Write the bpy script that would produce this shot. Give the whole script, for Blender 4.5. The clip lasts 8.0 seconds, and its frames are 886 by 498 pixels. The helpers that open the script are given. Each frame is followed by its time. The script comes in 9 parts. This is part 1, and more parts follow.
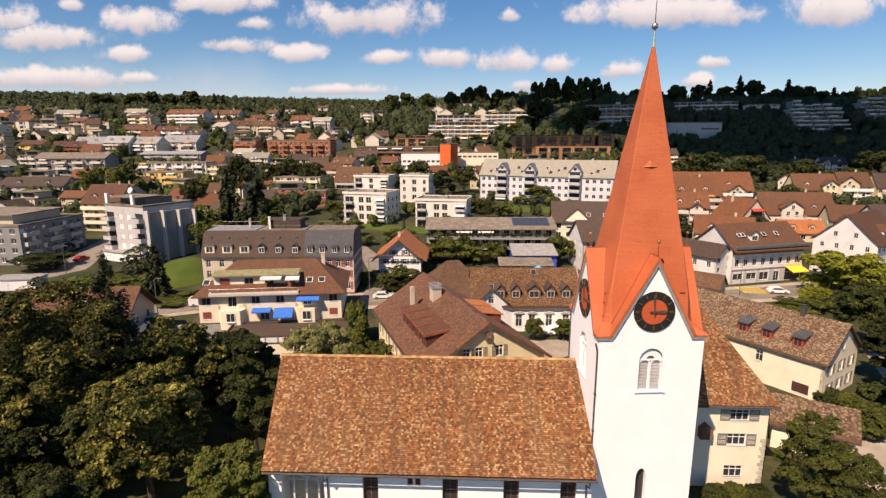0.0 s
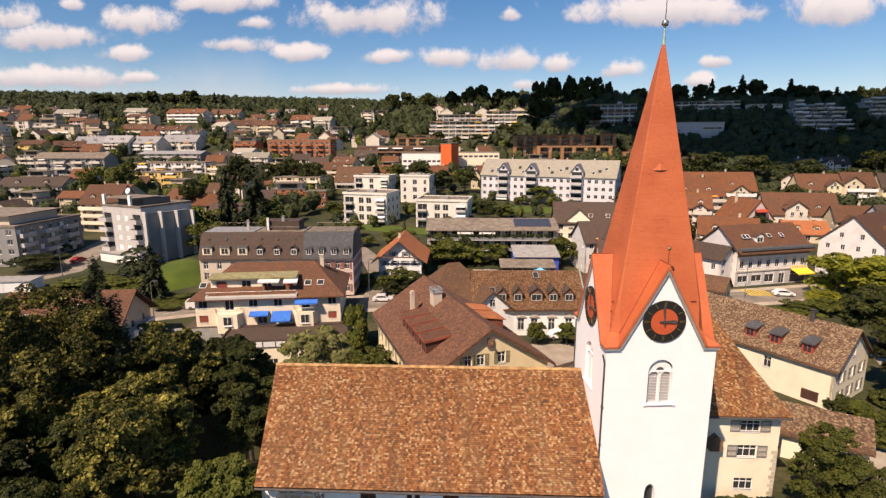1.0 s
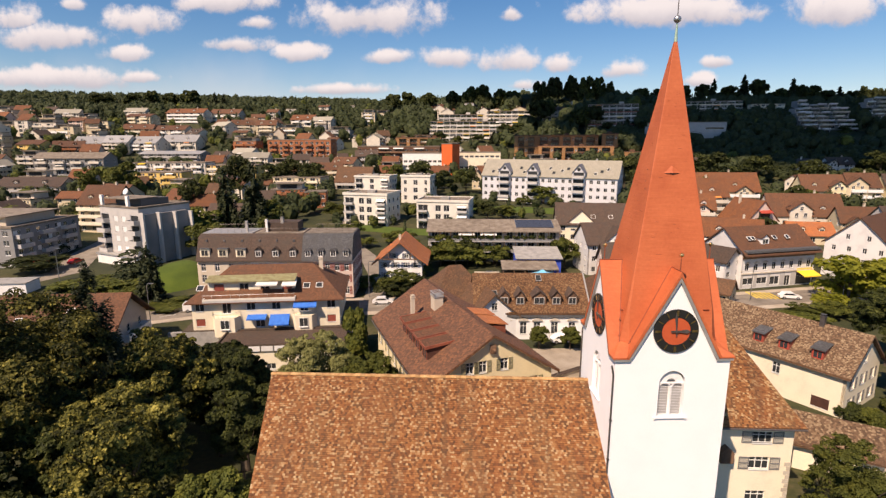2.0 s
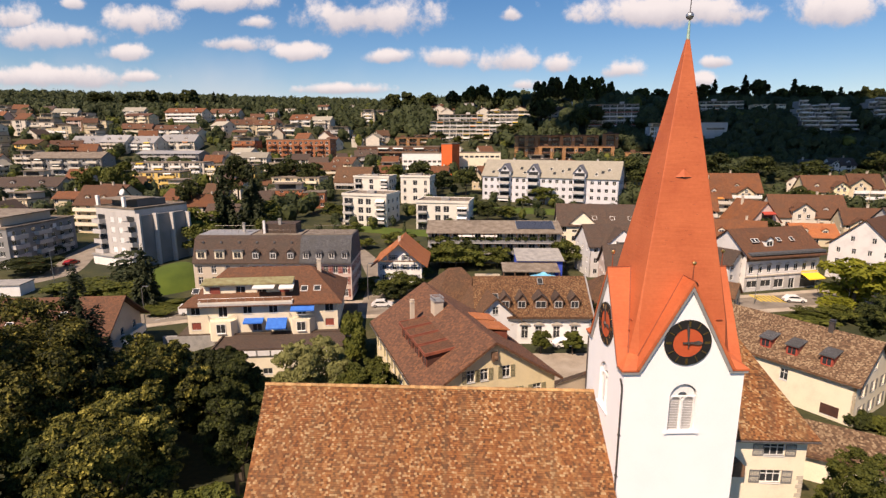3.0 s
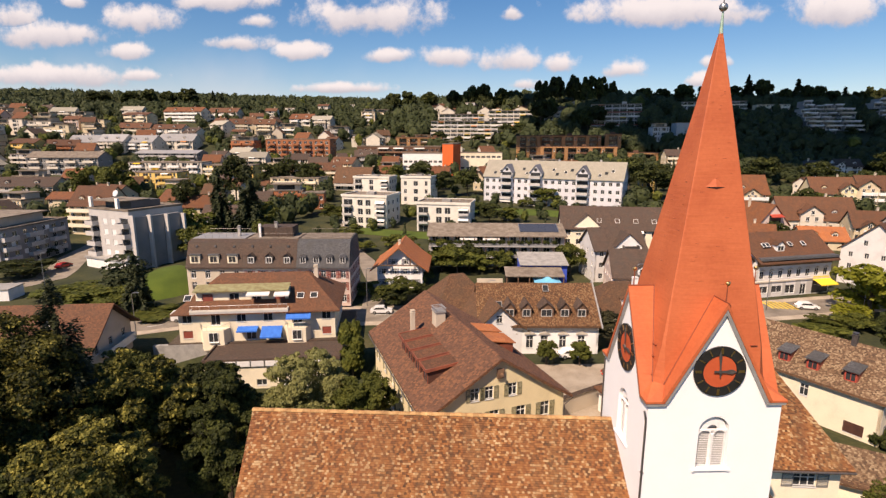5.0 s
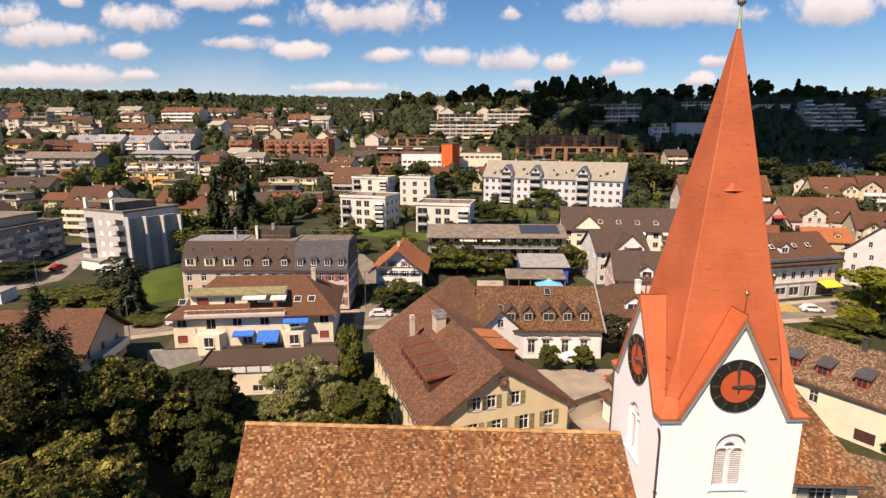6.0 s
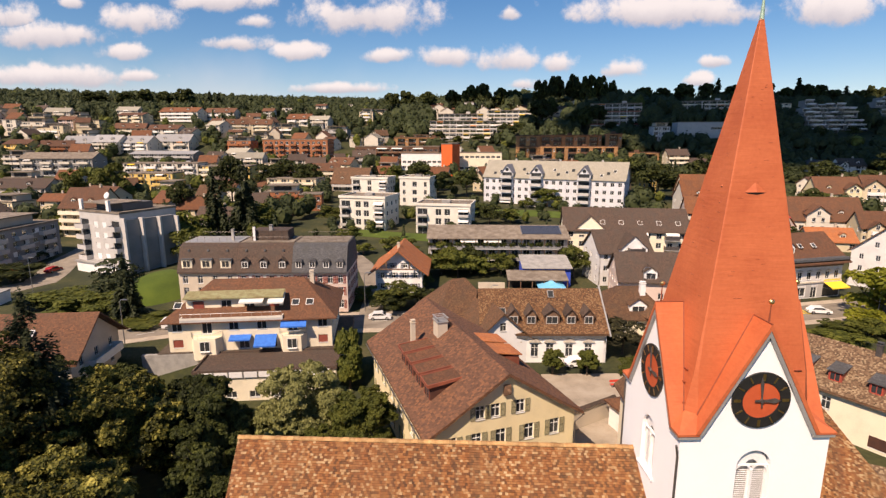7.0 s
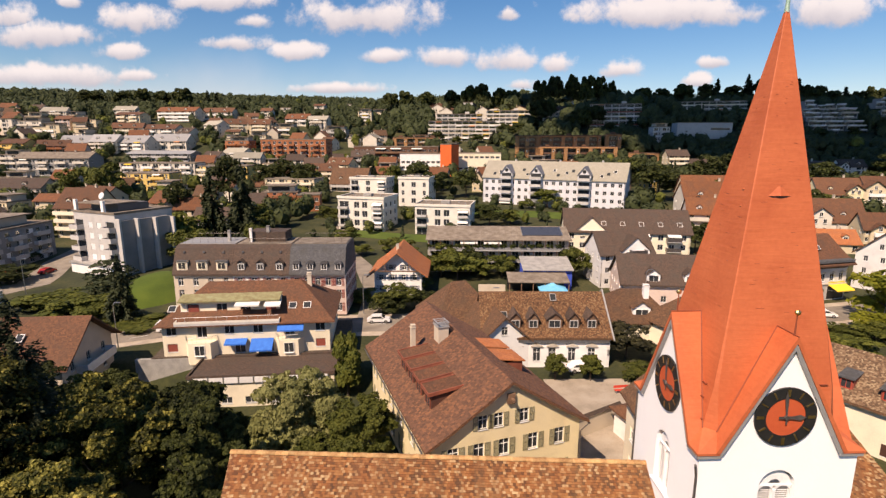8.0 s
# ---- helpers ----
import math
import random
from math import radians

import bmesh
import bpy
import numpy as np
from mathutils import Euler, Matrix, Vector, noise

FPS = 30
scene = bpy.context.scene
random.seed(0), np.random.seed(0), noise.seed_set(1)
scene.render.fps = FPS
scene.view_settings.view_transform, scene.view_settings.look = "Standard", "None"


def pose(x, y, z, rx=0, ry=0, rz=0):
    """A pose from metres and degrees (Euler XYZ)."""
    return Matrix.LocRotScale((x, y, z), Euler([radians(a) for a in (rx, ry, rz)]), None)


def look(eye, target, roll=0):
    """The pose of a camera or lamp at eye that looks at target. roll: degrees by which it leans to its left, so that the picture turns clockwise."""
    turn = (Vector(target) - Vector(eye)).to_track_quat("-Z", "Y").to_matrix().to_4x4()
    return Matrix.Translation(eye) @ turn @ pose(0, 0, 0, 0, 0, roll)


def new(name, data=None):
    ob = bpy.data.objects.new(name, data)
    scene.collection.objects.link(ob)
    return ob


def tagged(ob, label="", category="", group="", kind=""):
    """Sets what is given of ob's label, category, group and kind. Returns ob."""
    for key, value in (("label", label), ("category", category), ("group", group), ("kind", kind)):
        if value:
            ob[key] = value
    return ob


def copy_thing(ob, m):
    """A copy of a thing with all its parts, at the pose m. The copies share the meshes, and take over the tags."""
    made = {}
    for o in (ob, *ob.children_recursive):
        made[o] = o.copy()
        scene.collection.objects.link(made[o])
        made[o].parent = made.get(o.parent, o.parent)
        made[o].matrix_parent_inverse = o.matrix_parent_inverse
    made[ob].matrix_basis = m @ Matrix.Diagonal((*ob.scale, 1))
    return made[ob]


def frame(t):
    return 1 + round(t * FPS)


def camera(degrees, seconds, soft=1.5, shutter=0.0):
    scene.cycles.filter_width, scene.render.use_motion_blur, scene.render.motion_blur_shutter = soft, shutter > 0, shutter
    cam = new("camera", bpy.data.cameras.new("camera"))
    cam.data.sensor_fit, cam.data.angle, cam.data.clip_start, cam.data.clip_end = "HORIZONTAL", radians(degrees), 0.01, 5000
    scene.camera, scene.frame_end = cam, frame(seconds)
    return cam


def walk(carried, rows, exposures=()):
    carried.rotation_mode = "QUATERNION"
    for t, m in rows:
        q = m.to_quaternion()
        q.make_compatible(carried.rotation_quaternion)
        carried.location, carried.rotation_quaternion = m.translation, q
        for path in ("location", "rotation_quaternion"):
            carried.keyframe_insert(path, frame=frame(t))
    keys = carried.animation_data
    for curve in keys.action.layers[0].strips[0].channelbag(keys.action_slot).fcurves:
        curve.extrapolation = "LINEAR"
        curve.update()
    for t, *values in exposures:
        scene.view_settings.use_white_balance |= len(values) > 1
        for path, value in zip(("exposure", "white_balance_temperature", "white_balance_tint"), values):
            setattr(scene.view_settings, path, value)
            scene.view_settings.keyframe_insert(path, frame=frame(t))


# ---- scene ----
cam = camera(80.3, 8.0, soft=1.35)
PATH = [
    (0, (0.732, 0.155, 32.531), (0.297, 9.95, 30.546), -0.1),
    (0.5, (0.712, 0.995, 32.689), (0.267, 10.785, 30.689), -0.0),
    (1, (0.676, 1.832, 32.723), (0.226, 11.622, 30.728), -0.1),
    (1.5, (0.608, 2.674, 32.766), (0.148, 12.459, 30.771), -0.1),
    (3, (0.371, 5.108, 32.968), (-0.084, 14.898, 30.968), 0.0),
    (3.5, (0.25, 6.037, 33.082), (-0.195, 15.827, 31.077), 0.1),
    (4, (0.162, 6.874, 33.193), (-0.288, 16.659, 31.183), 0.1),
    (4.5, (0.09, 7.777, 33.24), (-0.375, 17.562, 31.23), 0.1),
    (6, (-0.283, 10.343, 33.391), (-0.723, 20.128, 31.381), 0.1),
    (6.5, (-0.4, 11.256, 33.365), (-0.835, 21.041, 31.355), 0.0),
    (7, (-0.552, 12.119, 33.316), (-0.987, 21.904, 31.306), -0.0),
    (7.5, (-0.706, 12.905, 33.26), (-1.131, 22.69, 31.255), -0.0),
    (8, (-0.913, 13.771, 33.293), (-1.318, 23.556, 31.288), 0.1),
]
walk(cam, [(t, look(e, g, r)) for t, e, g, r in PATH], exposures=((0.0, 0.40, 7350, 22), (8.0, 0.46, 7350, 22)))

# ---- light ----
SUN_EL, SUN_AZ = radians(50), radians(213)   # azimuth clockwise from +y
to_sun = Vector((math.sin(SUN_AZ) * math.cos(SUN_EL), math.cos(SUN_AZ) * math.cos(SUN_EL), math.sin(SUN_EL)))
sun = new("sun", bpy.data.lights.new("sun", "SUN"))
sun.data.energy, sun.data.angle, sun.data.color = 5.0, radians(0.5), (1.0, 0.875, 0.70)
sun.matrix_world = look(to_sun * 100, (0, 0, 0))

world = bpy.data.worlds.new("sky")
scene.world = world
world.use_nodes = True


def sky_nodes():
    nt = world.node_tree
    nt.nodes.clear()
    N = lambda kind, **kw: node(nt, kind, **kw)
    L = nt.links.new
    sky = N("ShaderNodeTexSky", sky_type="NISHITA", sun_disc=False, sun_elevation=SUN_EL, sun_rotation=SUN_AZ, air_density=1.0, dust_density=0.15, ozone_density=4.0)
    co = N("ShaderNodeTexCoord")
    sep = N("ShaderNodeSeparateXYZ")
    L(co.outputs["Generated"], sep.inputs[0])

    def m(op, a, b=None, c=None):
        n = N("ShaderNodeMath", operation=op)
        for i, v in enumerate((a, b, c)):
            if v is None:
                continue
            if isinstance(v, (int, float)):
                n.inputs[i].default_value = v
            else:
                L(v, n.inputs[i])
        return n.outputs[0]
    ay = m("MAXIMUM", m("ABSOLUTE", sep.outputs[1]), 0.05)
    u, v = m("DIVIDE", sep.outputs[0], ay), m("DIVIDE", sep.outputs[2], ay)
    comb = N("ShaderNodeCombineXYZ")
    L(u, comb.inputs[0]); L(v, comb.inputs[1]); L(sep.outputs[1], comb.inputs[2])
    no = N("ShaderNodeTexNoise")
    no.inputs["Scale"].default_value, no.inputs["Detail"].default_value, no.inputs["Roughness"].default_value = 22.0, 7.0, 0.6
    L(comb.outputs[0], no.inputs["Vector"])
    no2 = N("ShaderNodeTexNoise")
    no2.inputs["Scale"].default_value, no2.inputs["Detail"].default_value = 7.0, 3.0
    L(comb.outputs[0], no2.inputs["Vector"])
    wob = m("ADD", m("MULTIPLY", m("SUBTRACT", no.outputs[0], 0.5), 1.9), m("MULTIPLY", m("SUBTRACT", no2.outputs[0], 0.5), 0.9))
    total, low = None, None
    for cu, cv, a, b in CLOUDS:
        a, b = a * 1.22, b * 1.5
        dx = m("MULTIPLY", m("SUBTRACT", u, cu), 1 / a)
        dv = m("MULTIPLY", m("SUBTRACT", v, cv), 1 / b)
        flat = m("MULTIPLY", m("MINIMUM", dv, 0.0), 1.1)
        r = m("SQRT", m("ADD", m("MULTIPLY", dx, dx), m("ADD", m("MULTIPLY", dv, dv), m("MULTIPLY", flat, flat))))
        f = m("SUBTRACT", 1.0, r)
        if total is None:
            total, low = f, dv
            continue
        low = m("ADD", low, m("MULTIPLY", m("GREATER_THAN", f, total), m("SUBTRACT", dv, low)))
        total = m("MAXIMUM", total, f)
    dens = m("ADD", total, wob)
    ramp = N("ShaderNodeMapRange", interpolation_type="SMOOTHSTEP")
    for i, x in enumerate((0.02, 0.62, 0.0, 0.97)):
        ramp.inputs[i + 1].default_value = x
    L(dens, ramp.inputs[0])
    shade = N("ShaderNodeMapRange", interpolation_type="SMOOTHSTEP")
    for i, x in enumerate((-0.6, 0.5, 0.0, 1.0)):
        shade.inputs[i + 1].default_value = x
    L(m("ADD", low, m("MULTIPLY", wob, 0.35)), shade.inputs[0])
    ccol = N("ShaderNodeMix", data_type="RGBA")
    ccol.inputs[6].default_value, ccol.inputs[7].default_value = (4.6, 4.8, 5.5, 1), (7.7, 7.75, 7.9, 1)
    L(shade.outputs[0], ccol.inputs[0])
    # thin haze low over the hills
    haze = N("ShaderNodeMapRange", interpolation_type="SMOOTHSTEP")
    for i, x in enumerate((0.03, 0.17, 0.4, 0.0)):
        haze.inputs[i + 1].default_value = x
    L(m("ADD", v, m("MULTIPLY", m("SUBTRACT", no2.outputs[0], 0.5), 0.12)), haze.inputs[0])
    hz = N("ShaderNodeMix", data_type="RGBA")
    hz.inputs[7].default_value = (6.1, 6.7, 7.4, 1)
    hs = N("ShaderNodeHueSaturation")
    hs.inputs["Saturation"].default_value = 1.3
    L(sky.outputs[0], hs.inputs["Color"])
    # the haze thickens towards the west
    west = N("ShaderNodeMapRange", interpolation_type="SMOOTHSTEP")
    for i, x in enumerate((-0.7, 0.35, 1.5, 0.25)):
        west.inputs[i + 1].default_value = x
    L(u, west.inputs[0])
    L(m("MULTIPLY", haze.outputs[0], west.outputs[0]), hz.inputs[0]); L(hs.outputs[0], hz.inputs[6])
    mix = N("ShaderNodeMix", data_type="RGBA")
    L(ramp.outputs[0], mix.inputs[0]); L(hz.outputs[2], mix.inputs[6]); L(ccol.outputs[2], mix.inputs[7])
    bg = N("ShaderNodeBackground")
    bg.inputs[1].default_value = 0.085
    out = N("ShaderNodeOutputWorld")
    L(mix.outputs[2], bg.inputs[0]); L(bg.outputs[0], out.inputs[0])


def node(nt, kind, **kw):
    n = nt.nodes.new(kind)
    for k, val in kw.items():
        setattr(n, k, val)
    return n


# clouds: direction (x/y, z/y) and half sizes
CLOUDS = [
    (-0.436, 0.246, 0.104, 0.019),
    (-0.608, 0.215, 0.090, 0.023),
    (-0.772, 0.191, 0.129, 0.022),
    (-0.843, 0.222, 0.045, 0.023),
    (-0.727, 0.247, 0.028, 0.012),
    (-0.638, 0.160, 0.049, 0.015),
    (-0.620, 0.118, 0.045, 0.011),
    (-0.437, 0.174, 0.069, 0.015),
    (-0.387, 0.211, 0.040, 0.012),
    (-0.307, 0.158, 0.048, 0.015),
    (-0.190, 0.216, 0.132, 0.032),
    (-0.141, 0.151, 0.043, 0.011),
    (-0.036, 0.148, 0.053, 0.017),
    (0.075, 0.141, 0.053, 0.022),
    (0.073, 0.221, 0.016, 0.013),
    (0.161, 0.134, 0.030, 0.015),
    (0.101, 0.100, 0.037, 0.011),
    (0.277, 0.124, 0.042, 0.015),
    (0.354, 0.220, 0.159, 0.024),
    (0.637, 0.220, 0.090, 0.029),
    (0.439, 0.138, 0.029, 0.010),
    (0.410, 0.106, 0.026, 0.012),
    (-0.80, 0.118, 0.19, 0.020),
    (-0.236, 0.095, 0.079, 0.009),
]
sky_nodes()

# ---- materials ----


def principled(name):
    ma = bpy.data.materials.new(name)
    ma.use_nodes = True
    nt = ma.node_tree
    return ma, nt, nt.nodes["Principled BSDF"]


def ramp_node(nt, cols, mode="LINEAR"):
    r = node(nt, "ShaderNodeValToRGB")
    r.color_ramp.interpolation = mode
    el = r.color_ramp.elements
    while len(el) < len(cols):
        el.new(0.5)
    for i, c in enumerate(cols):
        el[i].position = i / max(1, len(cols) - 1) if mode == "LINEAR" else i / len(cols)
        el[i].color = (*c, 1)
    return r


def surface(name, cols, scale=1.5, rough=0.8, bump=0.15, metal=0.0, fine=18.0, island=False, spread=0.10, streak=None, courses=0.0):
    """Two-scale noise between colours, with fine relief and a slight change from object to object."""
    ma, nt, bs = principled(name)
    L = nt.links.new
    geo = node(nt, "ShaderNodeNewGeometry")
    n1, n2 = node(nt, "ShaderNodeTexNoise"), node(nt, "ShaderNodeTexNoise")
    n1.inputs["Scale"].default_value, n1.inputs["Detail"].default_value = scale, 4
    n2.inputs["Scale"].default_value, n2.inputs["Detail"].default_value = fine, 3
    L(geo.outputs["Position"], n1.inputs["Vector"]); L(geo.outputs["Position"], n2.inputs["Vector"])
    add = node(nt, "ShaderNodeMath", operation="MULTIPLY_ADD")
    L(n2.outputs[0], add.inputs[0]); add.inputs[1].default_value = 0.5
    sub = node(nt, "ShaderNodeMath", operation="SUBTRACT")
    L(n1.outputs[0], sub.inputs[0]); sub.inputs[1].default_value = 0.25
    L(sub.outputs[0], add.inputs[2])
    r = ramp_node(nt, cols)
    if island:
        mx = node(nt, "ShaderNodeMath", operation="MULTIPLY_ADD")
        L(geo.outputs["Random Per Island"], mx.inputs[0]); mx.inputs[1].default_value = 0.86
        ml = node(nt, "ShaderNodeMath", operation="MULTIPLY_ADD")
        L(add.outputs[0], ml.inputs[0]); ml.inputs[1].default_value = 0.32; ml.inputs[2].default_value = -0.08
        L(ml.outputs[0], mx.inputs[2]); L(mx.outputs[0], r.inputs[0])
    else:
        st = node(nt, "ShaderNodeMapRange")
        for i, x in enumerate((0.28, 0.72, 0.0, 1.0)):
            st.inputs[i + 1].default_value = x
        L(add.outputs[0], st.inputs[0]); L(st.outputs[0], r.inputs[0])
    oi = node(nt, "ShaderNodeObjectInfo")
    hv = node(nt, "ShaderNodeHueSaturation")
    mr = node(nt, "ShaderNodeMapRange")
    mr.inputs[3].default_value, mr.inputs[4].default_value = 1 - spread, 1 + spread
    L(oi.outputs["Random"], mr.inputs[0]); L(mr.outputs[0], hv.inputs["Value"]); L(r.outputs[0], hv.inputs["Color"])
    if streak:
        # runs of colour down the slope, each a tone of its own
        last = r.outputs[0]
        for k, (col, wide, shift) in enumerate(streak):
            mp = node(nt, "ShaderNodeMapping")
            mp.inputs["Scale"].default_value, mp.inputs["Location"].default_value = (wide, 0.10, 0.10), (shift, 0, 0)
            L(geo.outputs["Position"], mp.inputs["Vector"])
            ns = node(nt, "ShaderNodeTexNoise")
            ns.inputs["Scale"].default_value, ns.inputs["Detail"].default_value = 1.0, 5
            L(mp.outputs[0], ns.inputs["Vector"])
            sm = node(nt, "ShaderNodeMapRange")
            for i, x in enumerate((0.5, 0.7, 0.0, 0.42)):
                sm.inputs[i + 1].default_value = x
            L(ns.outputs[0], sm.inputs[0])
            mx2 = node(nt, "ShaderNodeMix", data_type="RGBA")
            mx2.inputs[7].default_value = (*col, 1)
            L(sm.outputs[0], mx2.inputs[0]); L(last, mx2.inputs[6])
            last = mx2.outputs[2]
        L(last, hv.inputs["Color"])
    L(hv.outputs[0], bs.inputs["Base Color"])
    bs.inputs["Roughness"].default_value, bs.inputs["Metallic"].default_value = rough, metal
    if bump:
        b = node(nt, "ShaderNodeBump")
        b.inputs["Strength"].default_value, b.inputs["Distance"].default_value = bump, 0.05
        L(n2.outputs[0], b.inputs["Height"]); L(b.outputs[0], bs.inputs["Normal"])
        if courses:
            # low ripples along level courses
            mp = node(nt, "ShaderNodeMapping")
            mp.inputs["Scale"].default_value = (0.7, 0.7, courses)
            L(geo.outputs["Position"], mp.inputs["Vector"])
            nc = node(nt, "ShaderNodeTexNoise")
            nc.inputs["Scale"].default_value, nc.inputs["Detail"].default_value = 1.0, 3
            L(mp.outputs[0], nc.inputs["Vector"])
            b2 = node(nt, "ShaderNodeBump")
            b2.inputs["Strength"].default_value, b2.inputs["Distance"].default_value = 0.35, 0.06
            L(nc.outputs[0], b2.inputs["Height"]); L(b.outputs[0], b2.inputs["Normal"]); L(b2.outputs[0], bs.inputs["Normal"])
    return ma


def tile_material(name, cols, stain, tw=0.24, th=0.22, rough=0.85):
    """Plain tiles in courses, on metric UVs: a colour for each tile, stains over many, relief at each course."""
    ma, nt, bs = principled(name)
    L = nt.links.new
    uv = node(nt, "ShaderNodeUVMap", uv_map="uv")
    br = node(nt, "ShaderNodeTexBrick", offset=0.5)
    br.inputs["Color1"].default_value, br.inputs["Color2"].default_value, br.inputs["Mortar"].default_value = (0, 0, 0, 1), (1, 1, 1, 1), (0.1, 0.1, 0.1, 1)
    for k, x in (("Scale", 1.0), ("Mortar Size", 0.012), ("Brick Width", tw), ("Row Height", th), ("Bias", 0.0)):
        br.inputs[k].default_value = x
    L(uv.outputs[0], br.inputs["Vector"])
    r = ramp_node(nt, cols)
    L(br.outputs["Color"], r.inputs[0])
    geo = node(nt, "ShaderNodeNewGeometry")
    n1 = node(nt, "ShaderNodeTexNoise")
    n1.inputs["Scale"].default_value, n1.inputs["Detail"].default_value = 0.55, 6
    L(geo.outputs["Position"], n1.inputs["Vector"])
    st = node(nt, "ShaderNodeMapRange")
    for i, x in enumerate((0.42, 0.7, 0.0, 0.75)):
        st.inputs[i + 1].default_value = x
    L(n1.outputs[0], st.inputs[0])
    mx = node(nt, "ShaderNodeMix", data_type="RGBA")
    mx.inputs[7].default_value = (*stain, 1)
    L(st.outputs[0], mx.inputs[0]); L(r.outputs[0], mx.inputs[6])
    oi, hv, mr = node(nt, "ShaderNodeObjectInfo"), node(nt, "ShaderNodeHueSaturation"), node(nt, "ShaderNodeMapRange")
    mr.inputs[3].default_value, mr.inputs[4].default_value = 0.8, 1.2
    L(oi.outputs["Random"], mr.inputs[0]); L(mr.outputs[0], hv.inputs["Value"]); L(mx.outputs[2], hv.inputs["Color"])
    L(hv.outputs[0], bs.inputs["Base Color"])
    bs.inputs["Roughness"].default_value = rough
    sep = node(nt, "ShaderNodeSeparateXYZ")
    L(uv.outputs[0], sep.inputs[0])
    dv = node(nt, "ShaderNodeMath", operation="DIVIDE")
    L(sep.outputs[1], dv.inputs[0]); dv.inputs[1].default_value = th
    fr = node(nt, "ShaderNodeMath", operation="FRACT")
    L(dv.outputs[0], fr.inputs[0])
    sb = node(nt, "ShaderNodeMath", operation="SUBTRACT")
    L(fr.outputs[0], sb.inputs[1]); sb.inputs[0].default_value = 1.0
    ad = node(nt, "ShaderNodeMath", operation="SUBTRACT")
    L(sb.outputs[0], ad.inputs[0]); L(br.outputs["Fac"], ad.inputs[1])
    b = node(nt, "ShaderNodeBump")
    b.inputs["Strength"].default_value, b.inputs["Distance"].default_value = 0.7, 0.03
    L(ad.outputs[0], b.inputs["Height"]); L(b.outputs[0], bs.inputs["Normal"])
    return ma


def foliage(name, cols, glow=0.28, single=0.42):
    """Leaves: a colour for each, partly lit through."""
    ma, nt, bs = principled(name)
    L = nt.links.new
    geo = node(nt, "ShaderNodeNewGeometry")
    n1 = node(nt, "ShaderNodeTexNoise")
    n1.inputs["Scale"].default_value, n1.inputs["Detail"].default_value = 0.7, 3
    L(geo.outputs["Position"], n1.inputs["Vector"])
    ml = node(nt, "ShaderNodeMath", operation="MULTIPLY_ADD")
    L(geo.outputs["Random Per Island"], ml.inputs[0]); ml.inputs[1].default_value = single
    mm = node(nt, "ShaderNodeMath", operation="MULTIPLY_ADD")
    L(n1.outputs[0], mm.inputs[0]); mm.inputs[1].default_value = 1.5; mm.inputs[2].default_value = -0.25 - 0.5 * single
    L(mm.outputs[0], ml.inputs[2])
    r = ramp_node(nt, cols)
    L(ml.outputs[0], r.inputs[0])
    oi, hv, mr = node(nt, "ShaderNodeObjectInfo"), node(nt, "ShaderNodeHueSaturation"), node(nt, "ShaderNodeMapRange")
    mr.inputs[3].default_value, mr.inputs[4].default_value = 0.75, 1.3
    L(oi.outputs["Random"], mr.inputs[0]); L(mr.outputs[0], hv.inputs["Value"]); L(r.outputs[0], hv.inputs["Color"])
    L(hv.outputs[0], bs.inputs["Base Color"])
    bs.inputs["Roughness"].default_value = 0.7
    bs.inputs["Specular IOR Level"].default_value = 0.25
    tr = node(nt, "ShaderNodeBsdfTranslucent")
    L(hv.outputs[0], tr.inputs[0])
    mx = node(nt, "ShaderNodeMixShader")
    mx.inputs[0].default_value = glow
    out = nt.nodes["Material Output"]
    L(bs.outputs[0], mx.inputs[1]); L(tr.outputs[0], mx.inputs[2]); L(mx.outputs[0], out.inputs[0])
    return ma


def glass_material(name, col=(0.055, 0.06, 0.065), trans=0.3):
    ma, nt, bs = principled(name)
    bs.inputs["Base Color"].default_value = (*col, 1)
    bs.inputs["Roughness"].default_value = 0.04
    bs.inputs["Transmission Weight"].default_value = trans
    bs.inputs["IOR"].default_value = 1.45
    n1 = node(nt, "ShaderNodeTexNoise")
    n1.inputs["Scale"].default_value = 1.2
    geo = node(nt, "ShaderNodeNewGeometry")
    nt.links.new(geo.outputs["Position"], n1.inputs["Vector"])
    b = node(nt, "ShaderNodeBump")
    b.inputs["Strength"].default_value, b.inputs["Distance"].default_value = 0.06, 0.03
    nt.links.new(n1.outputs[0], b.inputs["Height"]); nt.links.new(b.outputs[0], bs.inputs["Normal"])
    return ma


def plaster(name, c, rough=0.9):
    d = tuple(x * 0.88 for x in c)
    return surface(name, (d, c, tuple(min(0.9, x * 1.04) for x in c)), 0.5, rough, 0.12, fine=9.0, spread=0.05)


